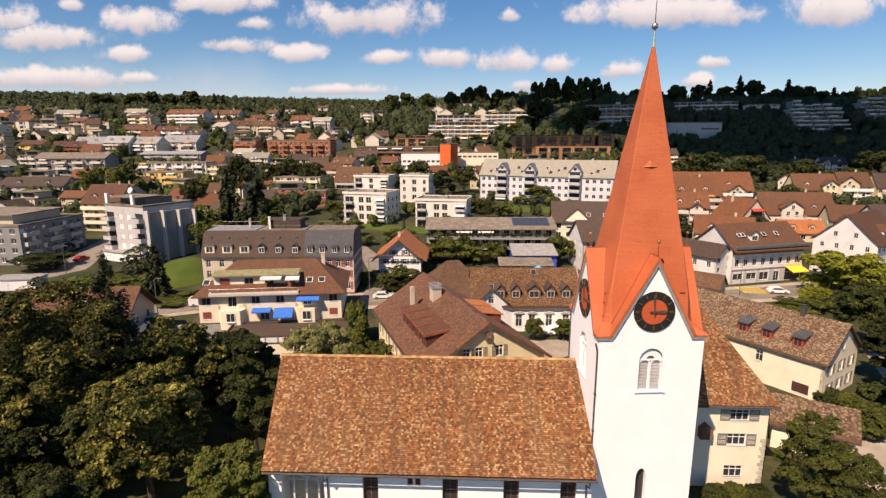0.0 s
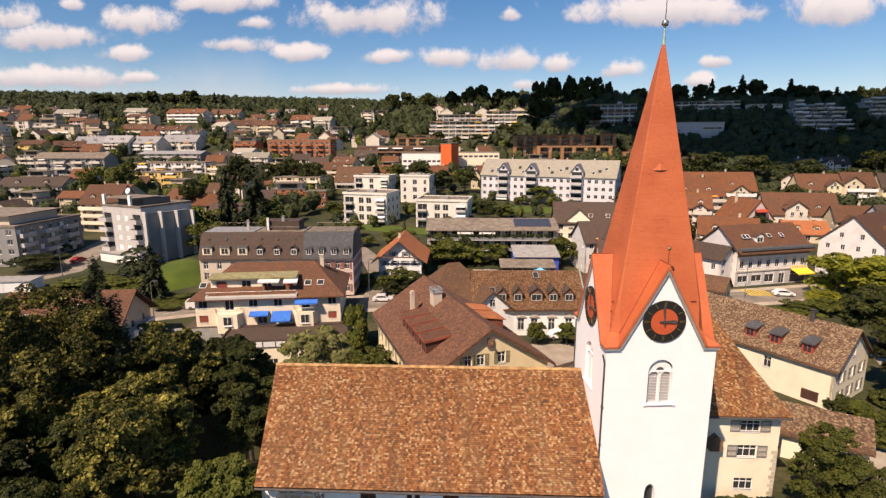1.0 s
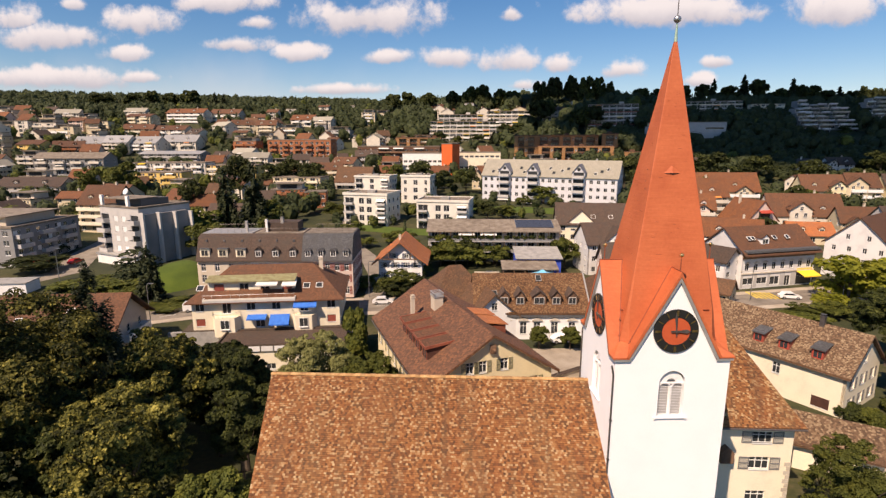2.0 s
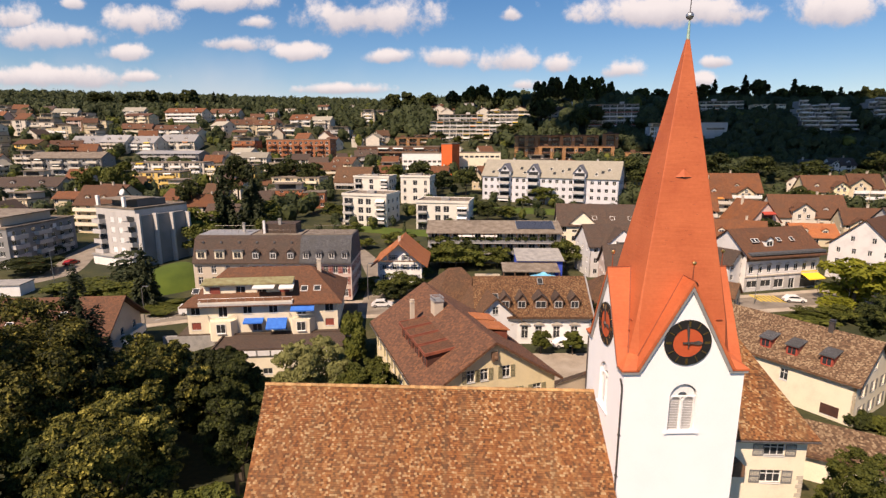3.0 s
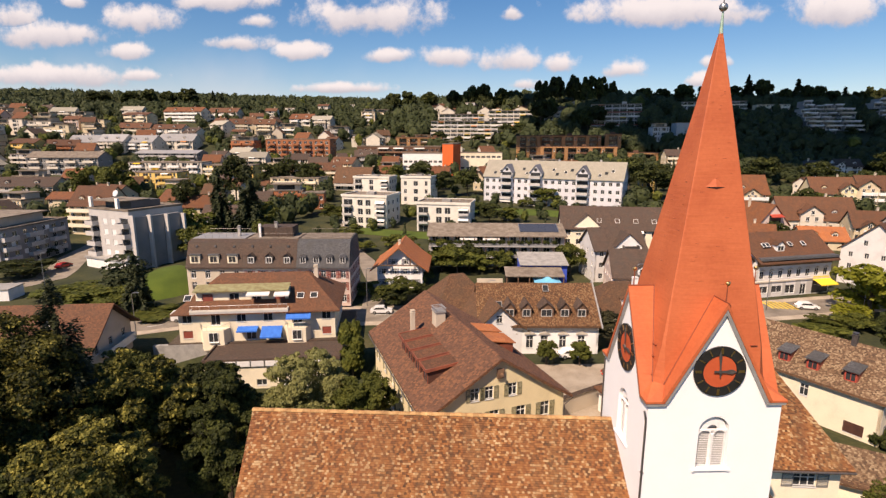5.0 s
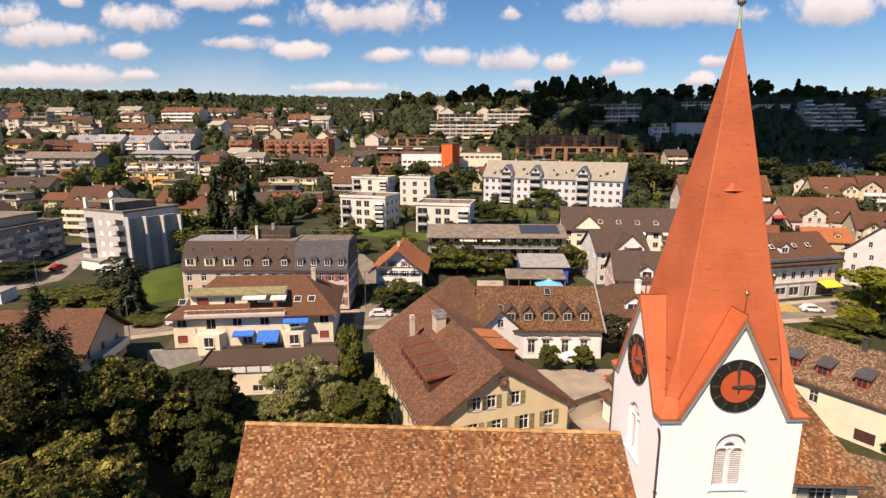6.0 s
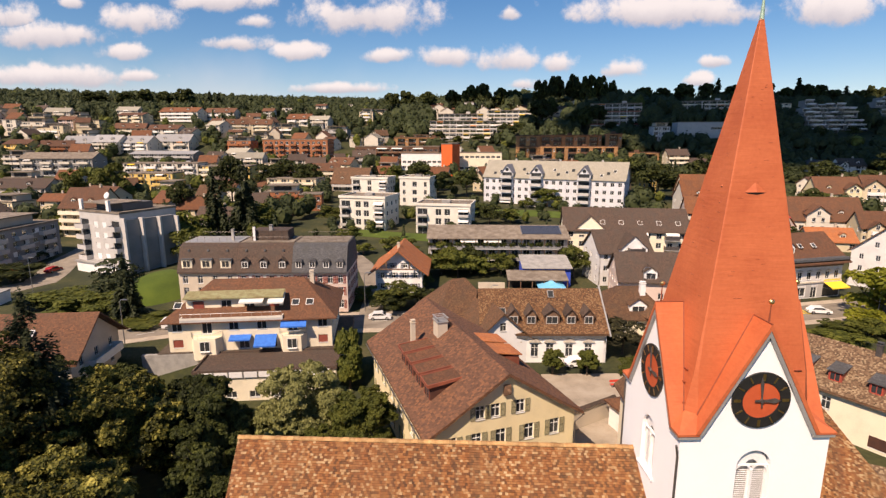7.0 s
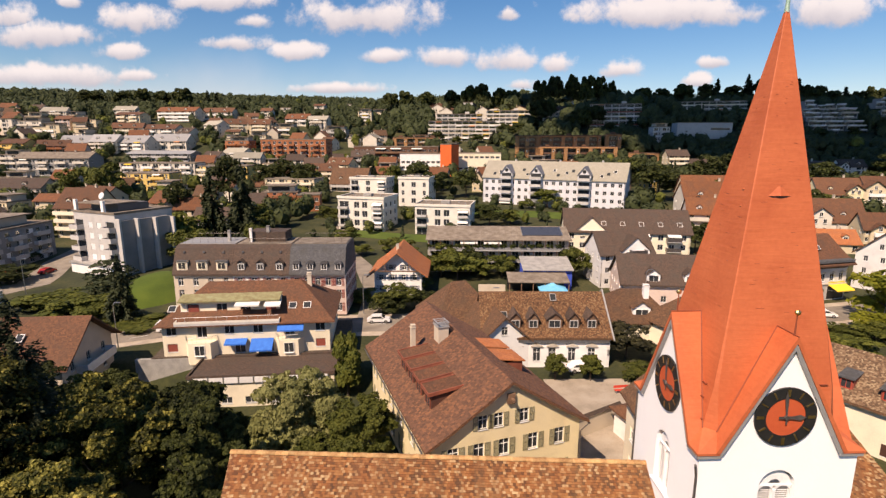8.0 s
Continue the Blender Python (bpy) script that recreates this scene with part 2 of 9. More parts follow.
M = {
    "white": plaster("white_plaster", (0.80, 0.785, 0.76)),
    "tower_white": surface("tower_limewash", ((0.845, 0.845, 0.85), (0.865, 0.865, 0.87), (0.88, 0.88, 0.885)), 0.5, 0.9, 0.12, fine=9.0, spread=0.01),
    "cream": plaster("cream_plaster", (0.80, 0.715, 0.55)),
    "palecream": plaster("pale_cream_render", (0.70, 0.66, 0.58)),
    "offwhite": plaster("warm_white_render", (0.63, 0.57, 0.48)),
    "oldcream": plaster("dull_cream_plaster", (0.60, 0.50, 0.34)),
    "softwhite": plaster("soft_white_plaster", (0.66, 0.64, 0.62)),
    "coolwhite": plaster("cool_white_render", (0.60, 0.60, 0.63)),
    "anthracite": plaster("anthracite_panels", (0.10, 0.10, 0.10)),
    "yellow": plaster("pale_yellow_plaster", (0.76, 0.64, 0.40)),
    "ochre": plaster("ochre_plaster", (0.72, 0.50, 0.16)),
    "pink": plaster("pink_plaster", (0.64, 0.50, 0.43)),
    "grey": plaster("grey_render", (0.25, 0.245, 0.24)),
    "lightgrey": plaster("light_grey_render", (0.47, 0.45, 0.43)),
    "beige": plaster("beige_render", (0.55, 0.47, 0.37)),
    "concrete": surface("concrete", ((0.22, 0.215, 0.21), (0.30, 0.29, 0.275), (0.37, 0.355, 0.335)), 0.8, 0.9, 0.25),
    "stone": surface("sandstone", ((0.40, 0.35, 0.28), (0.52, 0.46, 0.38), (0.6, 0.55, 0.46)), 1.5, 0.9, 0.3),
    "brick": tile_material("red_brick", ((0.34, 0.12, 0.05), (0.44, 0.17, 0.07), (0.38, 0.13, 0.06)), (0.3, 0.13, 0.07), 0.25, 0.08),
    "orange": plaster("orange_red_render", (0.72, 0.13, 0.03)),
    "copper": surface("spire_sheet", ((0.44, 0.100, 0.034), (0.49, 0.120, 0.042), (0.54, 0.138, 0.050)), 0.45, 0.66, 0.1, fine=5.0, spread=0.03, courses=5.0),
    "copper_dark": surface("spire_seam_sheet", ((0.22, 0.055, 0.025), (0.28, 0.07, 0.032)), 0.6, 0.6, 0.1),
    "zinc": surface("zinc_sheet", ((0.30, 0.295, 0.29), (0.40, 0.39, 0.38)), 1.0, 0.5, 0.1, 0.3),
    "slate": tile_material("slate_tiles", ((0.065, 0.067, 0.073), (0.10, 0.102, 0.11), (0.14, 0.14, 0.145)), (0.08, 0.078, 0.075), 0.25, 0.2),
    "tile_brown": tile_material("brown_tiles", ((0.084, 0.037, 0.019), (0.128, 0.054, 0.026), (0.17, 0.073, 0.034)), (0.09, 0.046, 0.027)),
    "tile_dark": tile_material("dark_brown_tiles", ((0.05, 0.034, 0.026), (0.08, 0.05, 0.036), (0.11, 0.067, 0.046)), (0.065, 0.05, 0.04)),
    "tile_old": tile_material("weathered_tiles", ((0.08, 0.040, 0.021), (0.13, 0.063, 0.031), (0.185, 0.094, 0.046)), (0.088, 0.052, 0.030)),
    "tile_red": tile_material("red_tiles", ((0.12, 0.043, 0.017), (0.17, 0.062, 0.023), (0.23, 0.085, 0.032)), (0.11, 0.05, 0.027)),
    "tile_orange": tile_material("orange_tiles", ((0.37, 0.11, 0.036), (0.45, 0.15, 0.05), (0.49, 0.19, 0.07)), (0.32, 0.12, 0.055)),
    "tile_grey": tile_material("grey_fibre_tiles", ((0.29, 0.27, 0.22), (0.32, 0.295, 0.24), (0.35, 0.32, 0.26)), (0.27, 0.25, 0.20), 0.4, 0.35),
    "gravel_roof": surface("gravel_roof", ((0.12, 0.095, 0.075), (0.19, 0.155, 0.12), (0.26, 0.22, 0.18)), 0.7, 0.95, 0.3, fine=14.0),
    "tile_piece": surface("old_clay_tiles", ((0.06, 0.029, 0.014), (0.16, 0.060, 0.020), (0.26, 0.098, 0.029), (0.32, 0.145, 0.052), (0.52, 0.38, 0.21)), 0.35, 0.85, 0.15, fine=9.0, island=True, streak=(((0.21, 0.066, 0.022), 1.1, 0.0), ((0.20, 0.12, 0.055), 0.7, 9.0), ((0.10, 0.056, 0.03), 1.6, 21.0))),
    "tile_piece_brown": surface("brown_clay_tiles", ((0.08, 0.040, 0.025), (0.112, 0.053, 0.031), (0.145, 0.068, 0.039), (0.22, 0.095, 0.045)), 0.3, 0.85, 0.15, fine=9.0, island=True),
    "tile_piece_grey": surface("lichened_clay_tiles", ((0.065, 0.040, 0.025), (0.13, 0.075, 0.043), (0.20, 0.125, 0.073), (0.36, 0.27, 0.17)), 0.35, 0.9, 0.2, fine=9.0, island=True),
    "tile_piece_yard": surface("worn_clay_tiles", ((0.06, 0.031, 0.017), (0.12, 0.056, 0.026), (0.18, 0.088, 0.040), (0.28, 0.175, 0.09)), 0.35, 0.9, 0.2, fine=9.0, island=True),
    "ridge_tile": surface("ridge_tiles", ((0.28, 0.14, 0.055), (0.42, 0.24, 0.10), (0.52, 0.34, 0.16)), 2.0, 0.85, 0.2, spread=0.25),
    "frame": surface("painted_window_frame", ((0.70, 0.69, 0.66), (0.80, 0.79, 0.77)), 3.0, 0.5, 0.03),
    "glass": glass_material("window_glass"),
    "shut_green": surface("olive_shutter_paint", ((0.22, 0.20, 0.12), (0.30, 0.275, 0.17)), 3.0, 0.6, 0.08),
    "shut_grey": surface("grey_shutter_paint", ((0.14, 0.14, 0.14), (0.22, 0.215, 0.20)), 3.0, 0.6, 0.08),
    "shut_red": surface("oxblood_shutter_paint", ((0.22, 0.05, 0.035), (0.3, 0.075, 0.05)), 3.0, 0.6, 0.08),
    "shut_blue": surface("slate_blue_shutter_paint", ((0.10, 0.11, 0.15), (0.17, 0.18, 0.22)), 3.0, 0.6, 0.08),
    "shut_white": surface("white_louvre_paint", ((0.70, 0.69, 0.68), (0.8, 0.79, 0.78)), 3.0, 0.55, 0.05),
    "red_paint": surface("red_paint", ((0.36, 0.05, 0.03), (0.46, 0.075, 0.045)), 3.0, 0.55, 0.05),
    "timber": surface("weathered_timber", ((0.10, 0.055, 0.035), (0.18, 0.10, 0.06), (0.24, 0.15, 0.09)), 1.2, 0.75, 0.3),
    "rust": surface("red_oxide_timber", ((0.18, 0.05, 0.03), (0.28, 0.085, 0.045)), 1.2, 0.75, 0.2),
    "rust_dark": surface("dark_oxide_timber", ((0.05, 0.02, 0.014), (0.09, 0.035, 0.022)), 1.2, 0.75, 0.2),
    "black": surface("black_enamel", ((0.012, 0.012, 0.012), (0.022, 0.021, 0.02)), 3.0, 0.45, 0.03),
    "clock_red": surface("clock_red_enamel", ((0.50, 0.085, 0.03), (0.58, 0.11, 0.04)), 2.0, 0.5, 0.03),
    "gold": surface("gilded_metal", ((0.62, 0.40, 0.16), (0.80, 0.55, 0.26)), 2.0, 0.3, 0.03, 1.0),
    "steel": surface("galvanised_steel", ((0.35, 0.36, 0.37), (0.50, 0.51, 0.52)), 4.0, 0.4, 0.03, 0.9),
    "patina": surface("stained_sheet", ((0.22, 0.17, 0.08), (0.30, 0.27, 0.13), (0.36, 0.36, 0.20)), 1.2, 0.6, 0.1, 0.2),
    "verdigris": surface("verdigris_copper", ((0.22, 0.36, 0.30), (0.35, 0.48, 0.40)), 6.0, 0.6, 0.1, 0.3),
    "pipe": surface("dark_copper_pipe", ((0.09, 0.08, 0.08), (0.16, 0.14, 0.13)), 3.0, 0.45, 0.04, 0.5),
    "awn_blue": surface("blue_awning_cloth", ((0.015, 0.12, 0.50), (0.03, 0.18, 0.62)), 1.5, 0.8, 0.05),
    "awn_yellow": surface("yellow_awning_cloth", ((0.80, 0.52, 0.03), (0.86, 0.6, 0.05)), 1.5, 0.8, 0.05),
    "awn_orange": surface("orange_awning_cloth", ((0.62, 0.20, 0.04), (0.72, 0.28, 0.07)), 1.5, 0.8, 0.05),
    "brick_tan": tile_material("tan_brick", ((0.34, 0.17, 0.07), (0.42, 0.22, 0.09), (0.38, 0.19, 0.08)), (0.30, 0.16, 0.08), 0.25, 0.08),
    "brick_dark": tile_material("dark_brown_brick", ((0.10, 0.05, 0.03), (0.14, 0.07, 0.04), (0.12, 0.06, 0.035)), (0.10, 0.055, 0.035), 0.25, 0.08),
    "awn_white": surface("white_awning_cloth", ((0.74, 0.72, 0.66), (0.82, 0.80, 0.76)), 1.5, 0.8, 0.05),
    "blue": surface("blue_cladding", ((0.03, 0.07, 0.42), (0.05, 0.10, 0.52)), 0.8, 0.6, 0.05),
    "tent": surface("light_blue_tent_cloth", ((0.10, 0.40, 0.62), (0.16, 0.47, 0.68)), 1.5, 0.7, 0.05),
    "solar": surface("solar_panel", ((0.035, 0.04, 0.055), (0.06, 0.065, 0.08)), 3.0, 0.2, 0.02),
    "asphalt": surface("asphalt", ((0.165, 0.140, 0.112), (0.235, 0.200, 0.162), (0.29, 0.25, 0.205)), 0.35, 0.9, 0.2, fine=12.0),
    "paving": surface("beige_paving", ((0.27, 0.225, 0.175), (0.36, 0.30, 0.235), (0.42, 0.36, 0.29)), 0.4, 0.9, 0.2, fine=8.0),
    "line": surface("road_paint", ((0.55, 0.55, 0.52), (0.72, 0.71, 0.68)), 3.0, 0.7, 0.05),
    "line_yellow": surface("yellow_road_paint", ((0.60, 0.42, 0.04), (0.70, 0.5, 0.06)), 3.0, 0.7, 0.05),
    "grass": surface("meadow_and_gardens", ((0.014, 0.018, 0.005), (0.024, 0.030, 0.007), (0.042, 0.044, 0.011), (0.075, 0.064, 0.026)), 0.09, 0.95, 0.35, fine=1.5),
    "lawn": surface("mown_lawn", ((0.040, 0.066, 0.004), (0.055, 0.088, 0.006), (0.075, 0.108, 0.009)), 0.2, 1.0, 0.3, fine=6.0),
    "field": surface("dry_meadow", ((0.22, 0.22, 0.05), (0.34, 0.30, 0.09)), 0.02, 0.95, 0.2, fine=1.5),
    "bark": surface("bark", ((0.05, 0.035, 0.025), (0.10, 0.075, 0.055)), 2.0, 0.9, 0.5),
    "leaf": foliage("maple_leaves", ((0.010, 0.013, 0.003), (0.034, 0.039, 0.007), (0.14, 0.13, 0.023), (0.44, 0.38, 0.09)), 0.2, 0.5),
    "leaf_dark": foliage("dark_leaves", ((0.013, 0.018, 0.005), (0.032, 0.041, 0.009), (0.085, 0.095, 0.02)), 0.22, 0.6),
    "leaf_bright": foliage("bright_leaves", ((0.085, 0.10, 0.010), (0.20, 0.21, 0.019), (0.34, 0.32, 0.038))),
    "leaf_wood": foliage("woodland_leaves", ((0.018, 0.025, 0.011), (0.034, 0.044, 0.016), (0.056, 0.066, 0.021)), 0.15, 0.25),
    "leaf_wood_light": foliage("light_woodland_leaves", ((0.036, 0.046, 0.010), (0.080, 0.092, 0.016), (0.15, 0.152, 0.028)), 0.22, 0.4),
    "leaf_willow": foliage("silvery_leaves", ((0.13, 0.14, 0.05), (0.25, 0.255, 0.09), (0.38, 0.365, 0.15))),
    "needle": foliage("conifer_needles", ((0.018, 0.027, 0.012), (0.034, 0.044, 0.018), (0.056, 0.064, 0.024)), 0.14),
    "leaf_purple": foliage("copper_beech_leaves", ((0.018, 0.018, 0.010), (0.036, 0.034, 0.016), (0.06, 0.055, 0.02))),
    "cloud": surface("cloud", ((0.8, 0.8, 0.8), (0.86, 0.86, 0.86)), 0.01, 1.0, 0.0),
    "car_white": surface("white_car_paint", ((0.72, 0.72, 0.72), (0.78, 0.78, 0.78)), 1.0, 0.2, 0.0),
    "car_dark": surface("dark_car_paint", ((0.02, 0.022, 0.028), (0.03, 0.032, 0.04)), 1.0, 0.2, 0.0),
    "car_red": surface("red_car_paint", ((0.30, 0.02, 0.02), (0.36, 0.03, 0.025)), 1.0, 0.2, 0.0),
    "rubber": surface("tyre_rubber", ((0.015, 0.015, 0.015), (0.03, 0.03, 0.03)), 6.0, 0.9, 0.1),
    "plastic_red": surface("red_plastic", ((0.5, 0.05, 0.03), (0.6, 0.07, 0.04)), 2.0, 0.5, 0.02),
}

# ---- building blocks ----


def metric_uv(bm):
    """UVs in metres: u level along the face, v up its slope."""
    lay = bm.loops.layers.uv.new("uv")
    for f in bm.faces:
        n = f.normal
        if n.length < 0.5:
            continue
        t = Vector((0, 0, 1)).cross(n)
        t = t.normalized() if t.length > 0.05 else Vector((1, 0, 0))
        b = n.cross(t)
        for lp in f.loops:
            lp[lay].uv = (lp.vert.co.dot(t), lp.vert.co.dot(b))


def to_mesh(name, bm, *mats):
    bmesh.ops.recalc_face_normals(bm, faces=bm.faces[:])
    bm.normal_update()
    metric_uv(bm)
    me = bpy.data.meshes.new(name)
    bm.to_mesh(me)
    bm.free()
    for ma in mats:
        me.materials.append(ma)
    return me


def part(name, bm, material, parent=None, label="", m=None):
    """One mesh object under a thing or a part; bm may be a bmesh or a ready mesh."""
    if isinstance(bm, bmesh.types.BMesh):
        bm = to_mesh(name, bm, *(material if isinstance(material, tuple) else (material,)))
    ob = new(name, bm)
    ob.parent = parent
    if m is not None:
        ob.matrix_local = m
    if label:
        ob["label"] = label
    return ob


def thing(name, label, category, m, group="", kind=""):
    ob = new(name)
    ob.empty_display_size = 0.3
    ob.matrix_world = m
    return tagged(ob, label, category, group, kind)


def box(bm, x0, y0, z0, x1, y1, z1, m=None, mat=0):
    vs = [bm.verts.new((x, y, z)) for z in (z0, z1) for y in (y0, y1) for x in (x0, x1)]
    fs = [bm.faces.new([vs[i] for i in q]) for q in ((0, 2, 3, 1), (4, 5, 7, 6), (0, 1, 5, 4), (1, 3, 7, 5), (3, 2, 6, 7), (2, 0, 4, 6))]
    for f in fs:
        f.material_index = mat
    if m is not None:
        bmesh.ops.transform(bm, matrix=m, verts=vs)
    return bm


def cbox(bm, c, s, m=None, mat=0):
    return box(bm, c[0] - s[0] / 2, c[1] - s[1] / 2, c[2] - s[2] / 2, c[0] + s[0] / 2, c[1] + s[1] / 2, c[2] + s[2] / 2, m, mat)


def prism(bm, poly, d0, d1, axis="x", mat=0):
    """A flat outline pushed along an axis. poly holds the two other coordinates, in xyz order."""
    def at(p, d):
        return (d, p[0], p[1]) if axis == "x" else (p[0], d, p[1]) if axis == "y" else (p[0], p[1], d)
    a, b = [bm.verts.new(at(p, d0)) for p in poly], [bm.verts.new(at(p, d1)) for p in poly]
    n = len(poly)
    fs = [bm.faces.new(a), bm.faces.new(b[::-1])] + [bm.faces.new((a[i], b[i], b[(i + 1) % n], a[(i + 1) % n])) for i in range(n)]
    for f in fs:
        f.material_index = mat
    return bm


def tube(bm, points, r, sides=8, mat=0):
    """A round bar along points; r may be one radius or one for each point."""
    pts = [Vector(p) for p in points]
    rs = r if isinstance(r, (list, tuple)) else [r] * len(pts)
    rings = []
    for i, p in enumerate(pts):
        d = (pts[min(i + 1, len(pts) - 1)] - pts[max(i - 1, 0)]).normalized()
        q = d.to_track_quat("Z", "Y")
        rings.append([bm.verts.new(p + q @ Vector((rs[i] * math.cos(a), rs[i] * math.sin(a), 0))) for a in (2 * math.pi * k / sides for k in range(sides))])
    for a, b in zip(rings, rings[1:]):
        for k in range(sides):
            bm.faces.new((a[k], a[(k + 1) % sides], b[(k + 1) % sides], b[k])).material_index = mat
    bm.faces.new(rings[0][::-1]); bm.faces.new(rings[-1])
    return bm


def ball(bm, c, r, seg=12, rings=8, sz=1.0):
    bmesh.ops.create_uvsphere(bm, u_segments=seg, v_segments=rings, radius=r, matrix=Matrix.Translation(c) @ Matrix.Diagonal((1, 1, sz, 1)))
    return bm


def wall_bm(w, h, holes=(), th=0.35, rise=0.0):
    """A wall in the xz plane, outer face at y = 0, with openings (x, z, w, h) through it; rise adds a gable."""
    top = h + rise
    xs = sorted({-w / 2, w / 2, *(round(c + s * a / 2, 3) for c, _, a, _ in holes for s in (-1, 1))})
    zs = sorted({0.0, h, top, *(round(c + s * b / 2, 3) for _, c, _, b in holes for s in (-1, 1))})
    bm = bmesh.new()
    vs = {}

    def v(i, j):
        if (i, j) not in vs:
            vs[i, j] = bm.verts.new((xs[i], 0, zs[j]))
        return vs[i, j]
    for i in range(len(xs) - 1):
        for j in range(len(zs) - 1):
            cx, cz = (xs[i] + xs[i + 1]) / 2, (zs[j] + zs[j + 1]) / 2
            if any(abs(cx - x) < a / 2 and abs(cz - z) < b / 2 for x, z, a, b in holes):
                continue
            bm.faces.new((v(i, j), v(i + 1, j), v(i + 1, j + 1), v(i, j + 1)))
    if rise:
        for s in (-1, 1):
            n = Vector((s * rise, 0, w / 2)).normalized()
            bmesh.ops.bisect_plane(bm, geom=bm.verts[:] + bm.edges[:] + bm.faces[:], plane_co=(0, 0, top), plane_no=n, clear_outer=True)
    r = bmesh.ops.extrude_face_region(bm, geom=bm.faces[:], use_keep_orig=True)
    bmesh.ops.translate(bm, verts=[g for g in r["geom"] if isinstance(g, bmesh.types.BMVert)], vec=(0, th, 0))
    return bm


CACHE = {}


def window_meshes(w, h, style):
    """A frame with bars and sill, a pane, and both in one, centred on the opening, outer wall face at y = 0."""
    key = (round(w, 2), round(h, 2), style)
    if key in CACHE:
        return CACHE[key]
    f, b = 0.075, 0.03
    bars = {"plain": (), "double": (0,), "cross": (0,), "triple": (-w / 6, w / 6)}[style]
    xs, kinds = [-w / 2, -w / 2 + f], [1]
    for x in bars:
        xs += [x - b, x + b]
        kinds += [0, 1]
    xs += [w / 2 - f, w / 2]
    kinds += [0, 1]
    zs, rows = [-h / 2 - 0.09, -h / 2, -h / 2 + f], [2, 1]
    if style in ("cross", "triple"):
        zs += [h * 0.18 - b, h * 0.18 + b]
        rows += [0, 1]
    zs += [h / 2 - f, h / 2]
    rows += [0, 1]
    made = []
    for which in (0, 2):
        bm = bmesh.new()
        vs = [[bm.verts.new((x, 0.16, z)) for z in zs] for x in xs]
        sill, bar = [], []
        for i in range(len(xs) - 1):
            for j in range(len(zs) - 1):
                glass = kinds[i] == 0 and rows[j] == 0
                if glass and which == 0:
                    continue
                fc = bm.faces.new((vs[i][j], vs[i + 1][j], vs[i + 1][j + 1], vs[i][j + 1]))
                fc.material_index = 1 if glass else 0
                if not glass:
                    (sill if rows[j] == 2 else bar).append(fc)
        for group, d in ((bar, -0.06), (sill, -0.22)):
            r = bmesh.ops.extrude_face_region(bm, geom=group)
            bmesh.ops.translate(bm, verts=[q for q in r["geom"] if isinstance(q, bmesh.types.BMVert)], vec=(0, d, 0))
        loose = [v for v in bm.verts if not v.link_faces]
        bmesh.ops.delete(bm, geom=loose, context="VERTS")
        made.append(to_mesh("window", bm, M["frame"], M["glass"]))
    pane = to_mesh("pane", cbox(bmesh.new(), (0, 0.15, 0), (w - 0.1, 0.02, h - 0.1)), M["glass"])
    CACHE[key] = made[0], pane, made[1]
    return CACHE[key]


def shutter_mesh(w, h, key):
    k = ("shutter", round(w, 2), round(h, 2), key)
    if k not in CACHE:
        bm = bmesh.new()
        for s in (-1, 1):
            cbox(bm, (s * (w / 2 - 0.03), -0.03, 0), (0.06, 0.05, h))
        for z in (-h / 2 + 0.05, 0, h / 2 - 0.05):
            cbox(bm, (0, -0.03, z), (w - 0.12, 0.05, 0.1))
        n = max(4, int(h / 0.12))
        for i in range(n):
            cbox(bm, (0, 0, 0), (w - 0.12, 0.045, 0.02), pose(0, -0.028, -h / 2 + (i + 0.5) * h / n, 35))
        CACHE[k] = to_mesh("shutter", bm, M[key])
    return CACHE[k]


SIDES = {"front": 0, "right": 90, "back": 180, "left": 270}


def side_pose(side, L, W):
    """From a wall's own plane to its side of a house L long (x) and W deep (y)."""
    d = W / 2 if side in ("front", "back") else L / 2
    return pose(0, 0, 0, 0, 0, SIDES[side]) @ pose(0, -d, 0)


def rows_of(n, length, zs, w=1.0, h=1.4, margin=1.2):
    if n == 1:
        return [(0.0, z, w, h) for z in zs]
    a = length / 2 - margin
    return [(-a + 2 * a * i / (n - 1), z, w, h) for z in zs for i in range(n)]


def put_windows(house, wm, holes, style="cross", shutters="", near=False):
    for x, z, w, h in holes:
        fr, pane, both = window_meshes(w, h, style)
        win = part("window", fr if near else both, None, house, m=wm @ pose(x, 0, z))
        if near:
            part("pane", pane, None, win)
        if shutters:
            sw = w * 0.5
            for s in (-1, 1):
                part("shutter", shutter_mesh(sw, h, shutters), None, house, m=wm @ pose(x + s * (w / 2 + sw / 2 + 0.03), 0, z))


def window_row(holes, style):
    """The windows of one storey of a far house, in one mesh."""
    key = ("row", style) + tuple((round(x, 2), round(w, 2), round(h, 2)) for x, z, w, h in holes)
    if key not in CACHE:
        bm = bmesh.new()
        for x, z, w, h in holes:
            old = len(bm.verts)
            bm.from_mesh(window_meshes(w, h, style)[2])
            bm.verts.ensure_lookup_table()
            for v in bm.verts[old:]:
                v.co.x += x
        CACHE[key] = to_mesh("window_row", bm, M["frame"], M["glass"])
    return CACHE[key]


